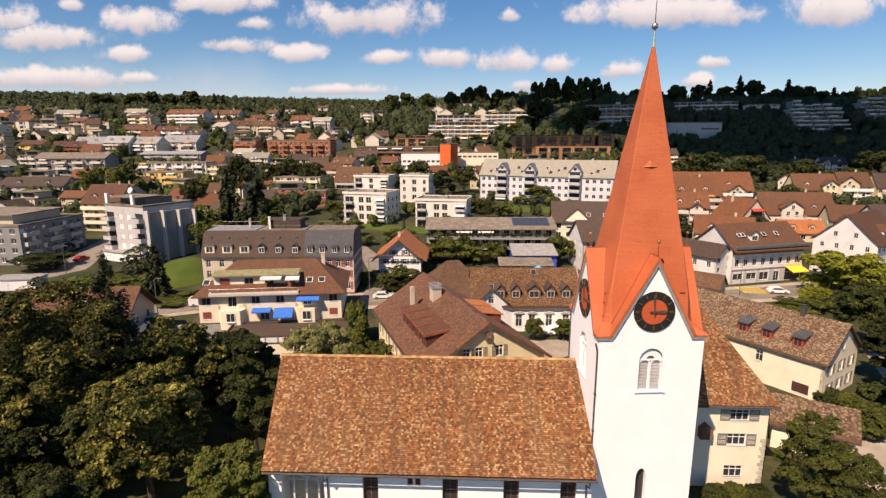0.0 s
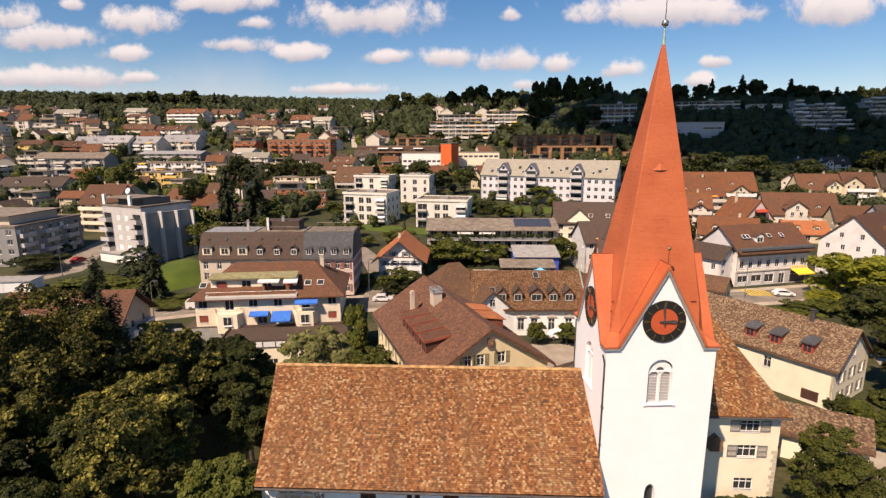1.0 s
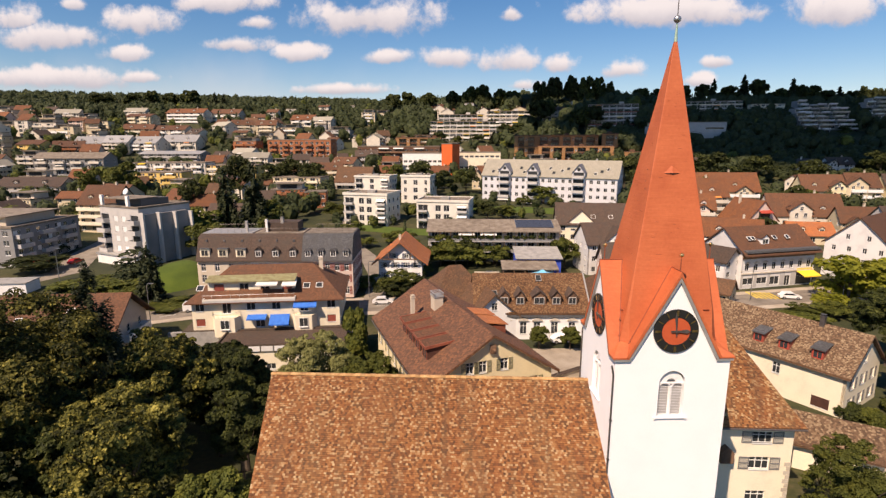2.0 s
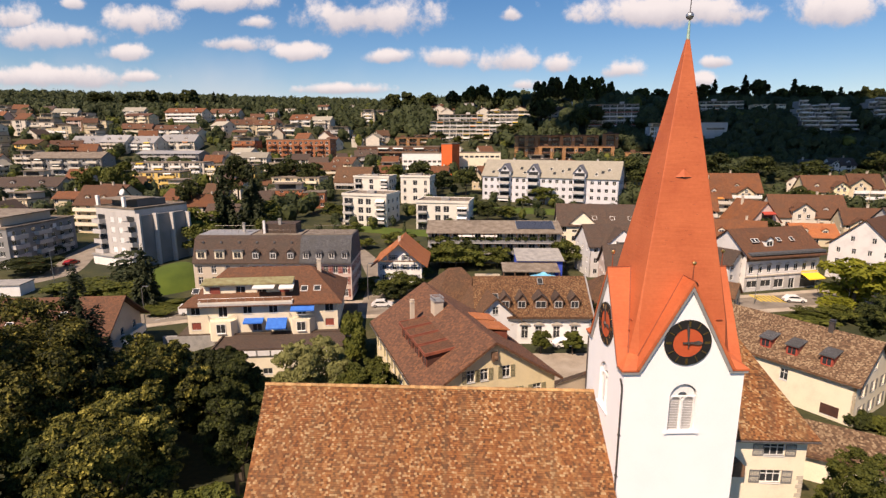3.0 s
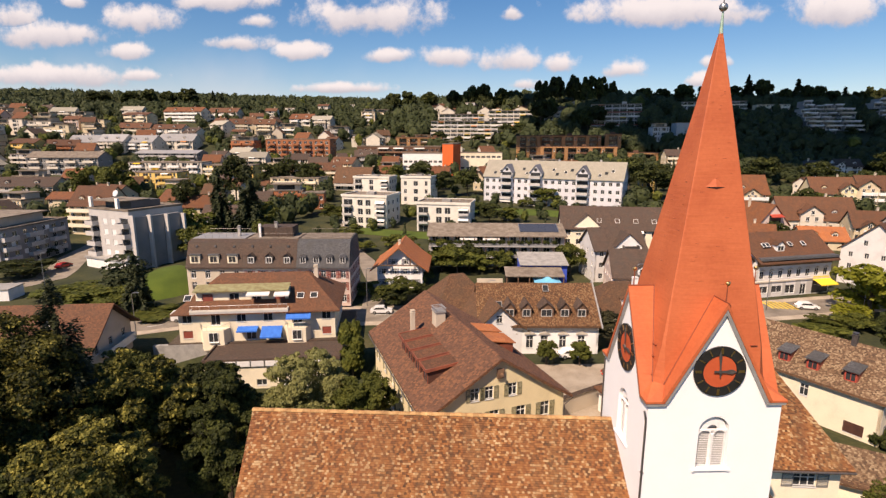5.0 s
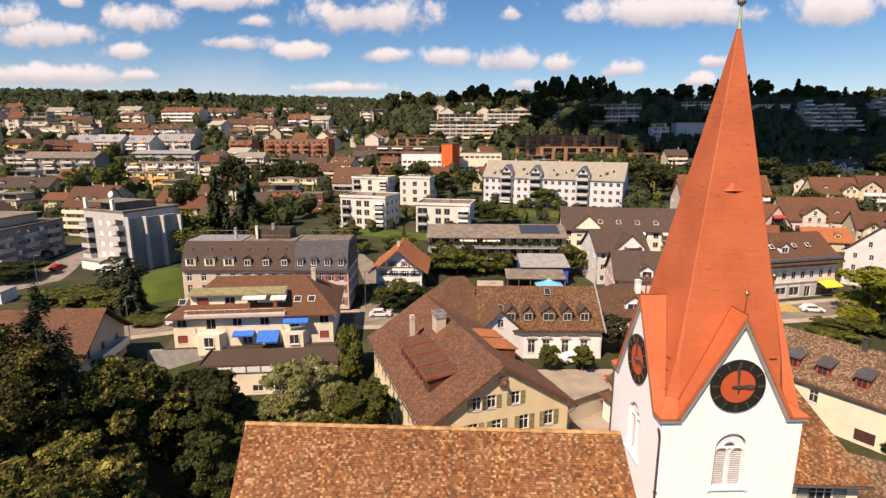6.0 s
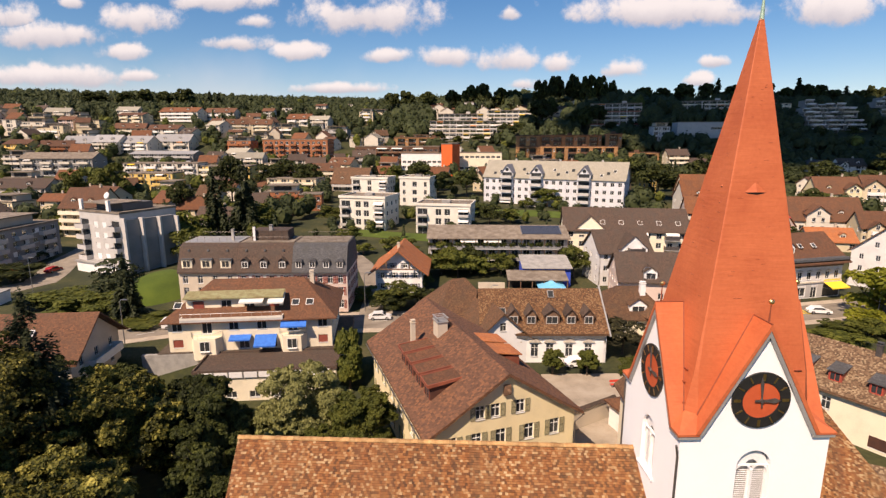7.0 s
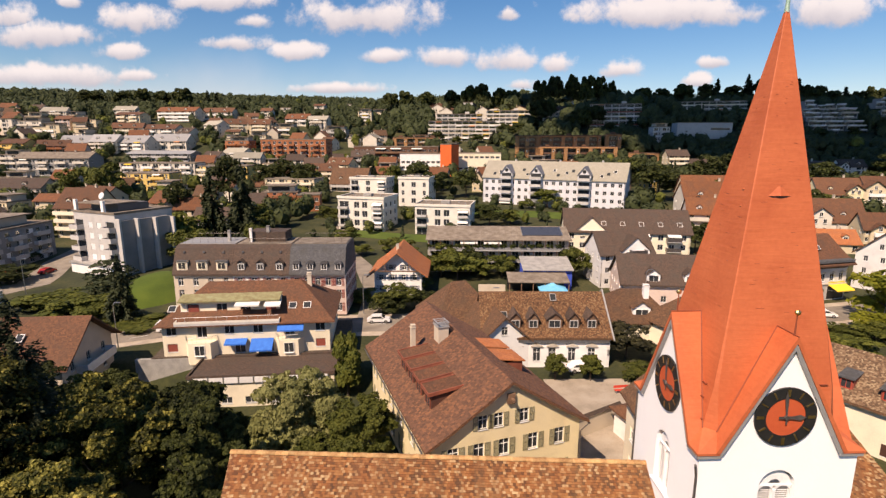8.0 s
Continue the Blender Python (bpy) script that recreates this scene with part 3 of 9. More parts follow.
def gable_roof_bm(L, W, H, rise, ov=0.6, og=0.5, th=0.22):
    """Two slabs that meet at the ridge along x, with the eaves slightly flattened."""
    k = rise / (W / 2)
    e = W / 2 + ov
    top = [(-e, H - ov * k * 0.7), (-W / 2 * 0.8, H + 0.2 * rise), (0, H + rise), (W / 2 * 0.8, H + 0.2 * rise), (e, H - ov * k * 0.7)]
    poly = [(y, z + th * 0.9) for y, z in top] + [(y, z - th * 0.3) for y, z in top[::-1]]
    bm = bmesh.new()
    n = 5
    a = [[bm.verts.new((x, *p)) for p in poly] for x in (-L / 2 - og, L / 2 + og)]
    N = len(poly)
    for i in range(N):
        bm.faces.new((a[0][i], a[1][i], a[1][(i + 1) % N], a[0][(i + 1) % N]))
    for r in a:
        for i in range(n - 1):
            bm.faces.new((r[i], r[i + 1], r[N - 2 - i], r[N - 1 - i]))
    return bm


def hip_roof_bm(L, W, H, rise, ov=0.6, ridge=None, th=0.2):
    """Four slopes; ridge along x of the given length (0 for a pyramid)."""
    rl = max(0.02, (L - W) if ridge is None else ridge)
    k = rise / (W / 2)
    z0 = H - ov * k
    bm = bmesh.new()
    x, y = L / 2 + ov, W / 2 + ov
    lo = [bm.verts.new((sx * x, sy * y, z0)) for sx, sy in ((-1, -1), (1, -1), (1, 1), (-1, 1))]
    up = [bm.verts.new((v.co.x, v.co.y, z0 + th)) for v in lo]
    ra, rb = bm.verts.new((-rl / 2, 0, H + rise + th)), bm.verts.new((rl / 2, 0, H + rise + th))
    bm.faces.new(lo[::-1])
    for i in range(4):
        bm.faces.new((lo[i], lo[(i + 1) % 4], up[(i + 1) % 4], up[i]))
    bm.faces.new((up[0], up[1], rb, ra)); bm.faces.new((up[2], up[3], ra, rb))
    bm.faces.new((up[1], up[2], rb)); bm.faces.new((up[3], up[0], ra))
    return bm


def flat_roof_bm(L, W, H, ov=0.15):
    bm = bmesh.new()
    box(bm, -L / 2 - ov, -W / 2 - ov, H, L / 2 + ov, W / 2 + ov, H + 0.25)
    for s in (-1, 1):
        box(bm, -L / 2 - ov, s * (W / 2 + ov) - (0.25 if s > 0 else 0), H + 0.25, L / 2 + ov, s * (W / 2 + ov) + (0 if s > 0 else 0.25), H + 0.5)
        box(bm, s * (L / 2 + ov) - (0.25 if s > 0 else 0), -W / 2, H + 0.25, s * (L / 2 + ov) + (0 if s > 0 else 0.25), W / 2, H + 0.5)
    return bm


def tile_field(name, corners, tw, th, material, parent, label="", rnd=1, lift=0.02):
    """Plain tiles laid in courses over a sloping four-cornered roof face: low left, low right, high right, high left (house space)."""
    rs = np.random.RandomState(rnd)
    a, b, c, d = (np.array(p, float) for p in corners)
    slope = (np.linalg.norm(d - a) + np.linalg.norm(c - b)) / 2
    nrow = max(2, int(slope / th))
    nrm = np.cross(b - a, d - a)
    nrm /= np.linalg.norm(nrm)
    if nrm[2] < 0:
        nrm = -nrm
    V, Fc = [], []
    for j in range(nrow):
        t0, t1 = j / nrow, min(1.0, (j + 1.35) / nrow)
        l0, r0, l1, r1 = a + (d - a) * t0, b + (c - b) * t0, a + (d - a) * t1, b + (c - b) * t1
        n = max(1, int(np.linalg.norm(r0 - l0) / tw))
        shift = (0.5 / n) * (j % 2)
        for i in range(n + 1):
            s0, s1 = max(0.0, i / n - shift), min(1.0, (i + 1) / n - shift)
            if s1 - s0 < 0.2 / n:
                continue
            g = 0.02 / n
            up = lift + 0.035 + rs.uniform(0, 0.016)
            skew = rs.uniform(-0.012, 0.012, 3)
            lo_l, lo_r = l0 + (r0 - l0) * (s0 + g), l0 + (r0 - l0) * (s1 - g)
            hi_l, hi_r = l1 + (r1 - l1) * (s0 + g), l1 + (r1 - l1) * (s1 - g)
            k = len(V)
            V += [lo_l + nrm * up + skew, lo_r + nrm * up + skew, hi_r + nrm * (lift * 0.4), hi_l + nrm * (lift * 0.4), lo_l + nrm * (up - 0.035) + skew, lo_r + nrm * (up - 0.035) + skew]
            Fc += [(k, k + 1, k + 2, k + 3), (k + 4, k + 5, k + 1, k), (k + 4, k, k + 3), (k + 5, k + 2, k + 1)]
    me = bpy.data.meshes.new(name)
    me.from_pydata([tuple(v) for v in V], [], Fc)
    me.materials.append(material)
    ob = part(name, me, None, parent, label)
    return tagged(ob, kind="stuff")


def house(name, label, x, y, z, rot, L, W, H, rise, roof="gable", wall="white", tiles="tile_brown", windows=None, style="cross", shutters="",
          ov=0.6, og=0.5, near=False, ridge=None, category="house", group="", th=0.35, far=False):
    """A house with ridge along its x axis: walls with openings, windows, roof. windows: side -> openings."""
    hs = thing(name, label, category, pose(x, y, z, 0, 0, rot), group)
    windows = windows or {}
    shell = None
    for side in SIDES:
        across = side in ("left", "right")
        w = (W - 2 * th) if across else L
        holes = windows.get(side, [])
        wm = side_pose(side, L, W)
        bm = wall_bm(w, H + 1.0, [(a, b + 1.0, c, d) for a, b, c, d in holes], th, rise if across and roof == "gable" else 0.0) if not (across and roof == "gable") else \
            wall_bm(W, H + 1.0, [(a, b + 1.0, c, d) for a, b, c, d in holes], th, rise)
        if across and roof == "gable":
            for v in bm.verts:
                v.co.y += 0.004
        bmesh.ops.transform(bm, matrix=wm @ pose(0, 0, -1.0), verts=bm.verts[:])
        if not far:
            part("wall", bm, M[wall], hs)
            put_windows(hs, wm, holes, style, shutters, near)
            continue
        me = to_mesh("wall", bm, M[wall])
        shell = shell or bmesh.new()
        shell.from_mesh(me)
        bpy.data.meshes.remove(me)
        for z in sorted({o[1] for o in holes}):
            tagged(part("window_row", window_row([o for o in holes if o[1] == z], style), None, hs, m=wm @ pose(0, 0, z)), kind="stuff")
    if far:
        part("wall", shell, M[wall], hs)
    if roof == "gable":
        part("roof", gable_roof_bm(L, W, H, rise, ov, og), M[tiles], hs)
    elif roof == "hip":
        part("roof", hip_roof_bm(L, W, H, rise, ov, ridge), M[tiles], hs)
    elif roof == "flat":
        part("roof", flat_roof_bm(L, W, H), M[tiles], hs)
    return hs


def chimney(hs, x, y, z0, z1, w=0.6, d=0.6, wall="white"):
    bm = bmesh.new()
    box(bm, x - w / 2, y - d / 2, z0, x + w / 2, y + d / 2, z1)
    box(bm, x - w / 2 - 0.06, y - d / 2 - 0.06, z1, x + w / 2 + 0.06, y + d / 2 + 0.06, z1 + 0.12)
    for s in (-1, 1):
        box(bm, x + s * w * 0.3 - 0.06, y - d * 0.3, z1 + 0.12, x + s * w * 0.3 + 0.06, y + d * 0.3, z1 + 0.3)
    box(bm, x - w / 2 - 0.02, y - d / 2 - 0.02, z1 + 0.3, x + w / 2 + 0.02, y + d / 2 + 0.02, z1 + 0.36)
    return part("chimney", bm, M[wall], hs)


def dormer(hs, x, y, z, rot, w=1.4, h=1.2, depth=2.0, rise=0.6, cheek="timber", tiles="tile_old", face="frame", kind="gable"):
    """A dormer whose face stands at (x, y, z) of the house and looks along its own -y; it runs back into the slope."""
    m = pose(x, y, z, 0, 0, rot)
    bm = bmesh.new()
    box(bm, -w / 2, 0.05, -0.6, w / 2, depth, h)
    if kind == "gable":
        prism(bm, [(-w / 2, h), (w / 2, h), (0, h + rise)], 0.05, depth, "y")
    dm = part("dormer", bm, M[cheek], hs, m=m)
    bm = bmesh.new()
    if kind == "gable":
        e, k = w / 2 + 0.18, rise / (w / 2)
        poly = [(-e, h - 0.18 * k), (0, h + rise), (e, h - 0.18 * k), (e, h - 0.18 * k + 0.12), (0, h + rise + 0.14), (-e, h - 0.18 * k + 0.12)]
        prism(bm, poly, -0.2, depth + 0.6, "y")
    elif kind == "shed":
        prism(bm, [(-0.25, h - 0.05), (depth + 0.4, h + rise), (depth + 0.4, h + rise + 0.1), (-0.25, h + 0.07)], -w / 2 - 0.15, w / 2 + 0.15, "x")
    elif kind == "round":
        n = 8
        arc = [(math.cos(math.pi * i / n) * (w / 2 + 0.12), h - 0.25 + math.sin(math.pi * i / n) * (w / 2 + 0.1) * 0.8) for i in range(n + 1)]
        prism(bm, arc, -0.15, depth, "y")
    else:
        box(bm, -w / 2 - 0.12, -0.2, h, w / 2 + 0.12, depth, h + 0.12)
    part("dormer_roof", bm, M[tiles], dm)
    bm = bmesh.new()
    ww, hh = w * 0.72, h * 0.74
    for s in (-1, 1):
        cbox(bm, (s * (ww / 2), 0, h * 0.5), (0.09, 0.1, hh))
        cbox(bm, (0, 0, h * 0.5 + s * hh / 2), (ww + 0.09, 0.1, 0.09))
    cbox(bm, (0, 0.01, h * 0.5), (0.06, 0.06, hh))
    fr = part("window", bm, M[face], dm)
    part("pane", cbox(bmesh.new(), (0, 0.03, h * 0.5), (ww, 0.03, hh)), M["glass"], fr)
    return dm


def skylight(hs, x, y, z, pitch, rot, w=0.8, h=1.1, face="zinc"):
    """A roof window lying on a slope that falls along its own -y."""
    m = pose(x, y, z, 0, 0, rot) @ pose(0, 0, 0, pitch)
    bm = bmesh.new()
    for s in (-1, 1):
        cbox(bm, (s * w / 2, 0, 0.05), (0.08, h, 0.14))
        cbox(bm, (0, s * h / 2, 0.05), (w + 0.08, 0.08, 0.14))
    sk = part("roof_window", bm, M[face], hs, m=m)
    part("pane", cbox(bmesh.new(), (0, 0, 0.06), (w - 0.06, h - 0.06, 0.03)), M["glass"], sk)


def balcony(hs, wm, x, z, w, d=1.4, h=1.0, key="lightgrey", rail="steel"):
    """A slab with a parapet of upright bars and a handrail, hung on a wall."""
    bm = bmesh.new()
    box(bm, x - w / 2, -d, z - 0.18, x + w / 2, 0.0, z)
    b = part("balcony", bm, M[key], hs, m=wm)
    bm = bmesh.new()
    a, t = w / 2, 0.06
    prism(bm, [(x - a, 0), (x - a, -d), (x + a, -d), (x + a, 0), (x + a - t, 0), (x + a - t, -d + t), (x - a + t, -d + t), (x - a + t, 0)], z, z + h, "z")
    part("railing", bm, M[rail], b)
    return b


def awning(hs, wm, x, z, w, d, drop, key):
    """A cloth awning let down from a wall, on two arms, with a valance."""
    bm = bmesh.new()
    prism(bm, [(0.0, z), (-d, z - drop), (-d, z - drop - 0.22), (-d + 0.03, z - drop - 0.22), (-d + 0.03, z - drop - 0.03), (0.0, z - 0.04)], x - w / 2, x + w / 2, "x")
    a = part("awning", bm, M[key], hs, m=wm)
    for s in (-1, 1):
        part("awning_arm", tube(bmesh.new(), [(x + s * (w / 2 - 0.1), -0.02, z - drop - 0.4), (x + s * (w / 2 - 0.1), -d + 0.05, z - drop - 0.05)], 0.025, 6), M["steel"], a)
    return a


# ---- ground ----
HILL = [(-2000, 0), (140, 0), (180, 2.2), (245, 6), (310, 11), (360, 18), (408, 31), (456, 44), (516, 57), (600, 69), (720, 79), (960, 90), (1400, 70), (6000, 60)]


def smooth(a, b, t):
    t = min(1.0, max(0.0, (t - a) / (b - a)))
    return t * t * (3 - 2 * t)


def ground_z(x, y):
    """Height of the ground: level round the church, a dip by the terrace, then the valley side."""
    d = y + 0.33 * max(0.0, abs(x) - 50) * smooth(130, 240, y)
    z = np.interp(d, [p[0] for p in HILL], [p[1] for p in HILL])
    z += 2.0 * noise.noise((x * 0.006, y * 0.006, 3.0)) * smooth(200, 420, y) * 1.6
    z -= 3.4 * smooth(-72, -56, x) * (1 - smooth(-17, -11, x)) * smooth(46, 58, y) * (1 - smooth(84.5, 87.0, y))
    z -= 4.5 * smooth(150, 330, x) * smooth(385, 480, y)
    return float(z)


def ground_sheet():
    def steps(marks):
        out = []
        for (a, n), (b, _) in zip(marks, marks[1:]):
            out += [a + (b - a) * i / n for i in range(n)]
        return out + [marks[-1][0]]
    xs = steps([(-4500, 6), (-900, 20), (-300, 50), (-80, 60), (40, 30), (120, 30), (400, 20), (900, 6), (4500, 0)])
    ys = steps([(-3000, 6), (-100, 20), (30, 60), (130, 40), (300, 60), (700, 20), (1400, 8), (4800, 0)])
    V = [(x, y, ground_z(x, y)) for y in ys for x in xs]
    n = len(xs)
    Fc = [(j * n + i, j * n + i + 1, j * n + n + i + 1, j * n + n + i) for j in range(len(ys) - 1) for i in range(n - 1)]
    me = bpy.data.meshes.new("ground")
    me.from_pydata(V, [], Fc)
    me.shade_smooth()
    me.materials.append(M["grass"])
    tagged(new("ground", me), "grassy ground with gardens rising to wooded hills", "ground", kind="structure")


ground_sheet()


def ribbon(name, label, pts, width, key, lift=0.03, kerb=False, category="road"):
    """A paved strip along points, drawn over the ground, with a thickness of its own."""
    bm = bmesh.new()
    P = [Vector((x, y, 0)) for x, y in pts]
    fine = []
    for a, b in zip(P, P[1:]):
        k = max(1, int((b - a).length / 4))
        fine += [a + (b - a) * i / k for i in range(k)]
    fine.append(P[-1])
    prev = None
    for i, p in enumerate(fine):
        d = (fine[min(i + 1, len(fine) - 1)] - fine[max(i - 1, 0)]).normalized()
        s = Vector((-d.y, d.x, 0)) * width / 2
        row = []
        for q in (p + s, p - s):
            zz = ground_z(q.x, q.y)
            row += [bm.verts.new((q.x, q.y, zz + lift)), bm.verts.new((q.x, q.y, zz - 0.3))]
        if prev:
            bm.faces.new((prev[0], prev[2], row[2], row[0]))
            bm.faces.new((prev[0], row[0], row[1], prev[1]))
            bm.faces.new((prev[2], prev[3], row[3], row[2]))
        prev = row
    return tagged(part(name, bm, M[key]), label, category, kind="structure")


STREET = [(-210, 74), (-140, 82), (-62, 97), (-48, 104), (-20, 105.5), (20, 110), (44, 109), (64, 113.8), (84, 119.5), (112, 124), (150, 120), (220, 95)]
ribbon("pavement", "pale pavement along the main street", STREET, 11.5, "paving", 0.05, category="pavement")
ribbon("road", "grey asphalt main street through the village", STREET, 7.5, "asphalt", 0.07)
ribbon("road_side", "narrow asphalt lane between the houses", [(-19, 108), (-21, 128), (-28, 150), (-40, 172), (-45, 200)], 4.5, "asphalt", 0.06)
ribbon("road_upper", "asphalt street beside the apartment blocks", [(-112, 96), (-106, 122), (-103, 130), (-112, 150), (-116, 176), (-150, 200)], 8, "asphalt", 0.06)
ribbon("road_square", "beige paved yard beside the old houses", [(17, 58), (18, 70), (17, 84.5)], 13, "paving", 0.04, category="pavement")
ribbon("path", "pale gravel path beside the outbuilding", [(37, 40), (42, 48.5), (46, 54.5), (50.5, 58)], 3.8, "paving", 0.05, category="path")
ribbon("lane", "beige lane below the garden wall", [(44, 40), (50, 50), (58, 62), (66, 80)], 5, "paving", 0.04, category="road")

# ---- church ----
TH, TURN = 3.95, 4.36       # half width of the tower, which stands slightly turned
CO = Vector((-2.0, 40.0, 0.0))
church = thing("church", "white plastered village church with old tiled nave roof and orange-red spire", "church", Matrix.Translation(CO))
CM = Matrix.Translation(-CO)
TM = Matrix.Translation(Vector((14.5, 37.47, 0)) - CO) @ Matrix.Rotation(math.radians(TURN), 4, "Z") @ Matrix.Diagonal((1, 0.94, 1, 1)) @ Matrix.Translation((0, TH, 0))


def arch_fill(bm, w, z_spring, z_top, pointed=0.0, th=0.35, n=10):
    """Fills the corners above an arch inside a rectangular opening of width w."""
    def arc(t):
        a = math.pi * t
        return -math.cos(a) * w / 2, z_spring + (math.sin(a) ** (1.0 - pointed * 0.35)) * (z_top - z_spring)
    for i in range(n):
        (x0, z0), (x1, z1) = arc(i / n), arc((i + 1) / n)
        prism(bm, [(x0, z0), (x1, z1), (x1, z_top + 0.01), (x0, z_top + 0.01)], 0.0, th, "y")
    return bm


def belfry_window(side):
    """Twin round-headed lights with tracery and white louvres in a round-headed opening."""
    wm = TM @ side_pose(side, 2 * TH, 2 * TH) @ pose(0.1, 0, -0.6) @ Matrix.Diagonal((1.04, 1, 1, 1))
    z0, z1, w = 14.75, 18.15, 1.74
    win = part("window", arch_fill(bmesh.new(), w, 17.25, z1, th=0.4), M["tower_white"], church, m=wm)
    bm = bmesh.new()
    cbox(bm, (0, 0.2, (z0 + 16.95) / 2), (0.13, 0.16, 16.95 - z0))
    for s in (-1, 1):
        arch_fill_part = bmesh.new()
        arch_fill(arch_fill_part, 0.72, 16.8, 17.2, th=0.14, n=8)
        bmesh.ops.translate(arch_fill_part, verts=arch_fill_part.verts[:], vec=(s * 0.43, 0.14, 0))
        me = bpy.data.meshes.new("tmp")
        arch_fill_part.to_mesh(me)
        arch_fill_part.free()
        bm.from_mesh(me)
        bpy.data.meshes.remove(me)
    for k in range(12):
        a0, a1 = math.pi * k / 12, math.pi * (k + 1) / 12
        prism(bm, [(math.cos(a) * r, 17.22 + math.sin(a) * r) for r, a in ((0.3, a0), (0.8, a0), (0.8, a1), (0.3, a1))], 0.2, 0.3, "y")
    cbox(bm, (0, 0.22, 17.2), (1.7, 0.12, 0.09))
    part("tracery", bm, M["shut_white"], win, "white stone tracery")
    for s in (-1, 1):
        bm = bmesh.new()
        for i in range(18):
            cbox(bm, (0, 0, 0), (0.68, 0.1, 0.025), pose(s * 0.44, 0.3, z0 + 0.1 + i * 0.118, -38))
        for e in (-1, 1):
            cbox(bm, (s * 0.44 + e * 0.355, 0.28, z0 + 1.1), (0.05, 0.1, 2.25))
        part("louvre", bm, M["shut_white"], win, "white painted louvre shutter")
    bm = cbox(bmesh.new(), (0, 0.5, 16.5), (w - 0.02, 0.04, 3.4))
    part("backing", bm, M["lightgrey"], win)
    bm = bmesh.new()
    cbox(bm, (0, 0.02, z0 - 0.03), (2.2, 0.3, 0.07))
    for s in (-1, 1):
        cbox(bm, (s * 1.02, -0.04, z0 - 0.1), (0.12, 0.16, 0.08))
    part("sill", bm, M["tower_white"], win)


def tower_clock(side):
    wm = TM @ side_pose(side, 2 * TH, 2 * TH) @ pose(0, 0, 20.42)
    R, r = 1.52, 0.99

    def ring(r0, r1, y0, y1, n=40):
        bm = bmesh.new()
        for k in range(n):
            a0, a1 = 2 * math.pi * k / n, 2 * math.pi * (k + 1) / n
            if r0 > 0:
                prism(bm, [(rr * math.cos(a), rr * math.sin(a)) for rr, a in ((r0, a0), (r1, a0), (r1, a1), (r0, a1))], y0, y1, "y")
        if r0 == 0:
            prism(bm, [(r1 * math.cos(2 * math.pi * k / n), r1 * math.sin(2 * math.pi * k / n)) for k in range(n)], y0, y1, "y")
        bmesh.ops.remove_doubles(bm, verts=bm.verts[:], dist=0.0005)
        return bm
    clock = part("clock", ring(r - 0.02, R, -0.1, 0.0), M["black"], church, "black clock ring with gilt hour marks and a red centre", m=wm)
    part("dial", ring(0, r, -0.06, 0.0), M["clock_red"], clock, "orange-red dial")
    if "mark" not in CACHE:
        CACHE["mark"] = to_mesh("hour_mark", cbox(bmesh.new(), (0, -0.112, 1.25), (0.1, 0.02, 0.36)), M["gold"])
    for k in range(12):
        part("hour_mark", CACHE["mark"], None, clock, m=pose(0, 0, 0, 0, 30 * k, 0) @ Matrix.Diagonal((1.5 if k % 3 == 0 else 0.7, 1, 1, 1)))
    for name, ang, ln, wd in (("minute_hand", 355, 1.32, 0.075), ("hour_hand", 90, 0.98, 0.12)):
        bm = bmesh.new()
        m = pose(0, 0, 0, 0, ang, 0)
        prism(bm, [(-wd * 0.5, -0.36), (wd * 0.5, -0.36), (wd * 0.6, 0.3), (wd * 1.2, ln * 0.7), (0, ln), (-wd * 1.2, ln * 0.7), (-wd * 0.6, 0.3)], -0.16, -0.13, "y")
        bmesh.ops.transform(bm, matrix=m, verts=bm.verts[:])
        part(name, bm, M["pipe"], clock, "dark bronze hand")
    bm = bmesh.new()
    cbox(bm, (0, -0.15, 0), (0.2, 0.1, 0.2), pose(0, 0, 0, 0, 45))
    part("hub", bm, M["pipe"], clock)


def spire_half(z):
    """Half the width of the spire at a height."""
    return 0.075 + 0.163 * (39.45 - z)


def lean(z):
    """The spire leans forward a little towards its tip."""
    return -0.15 * smooth(19.0, 39.45, z)


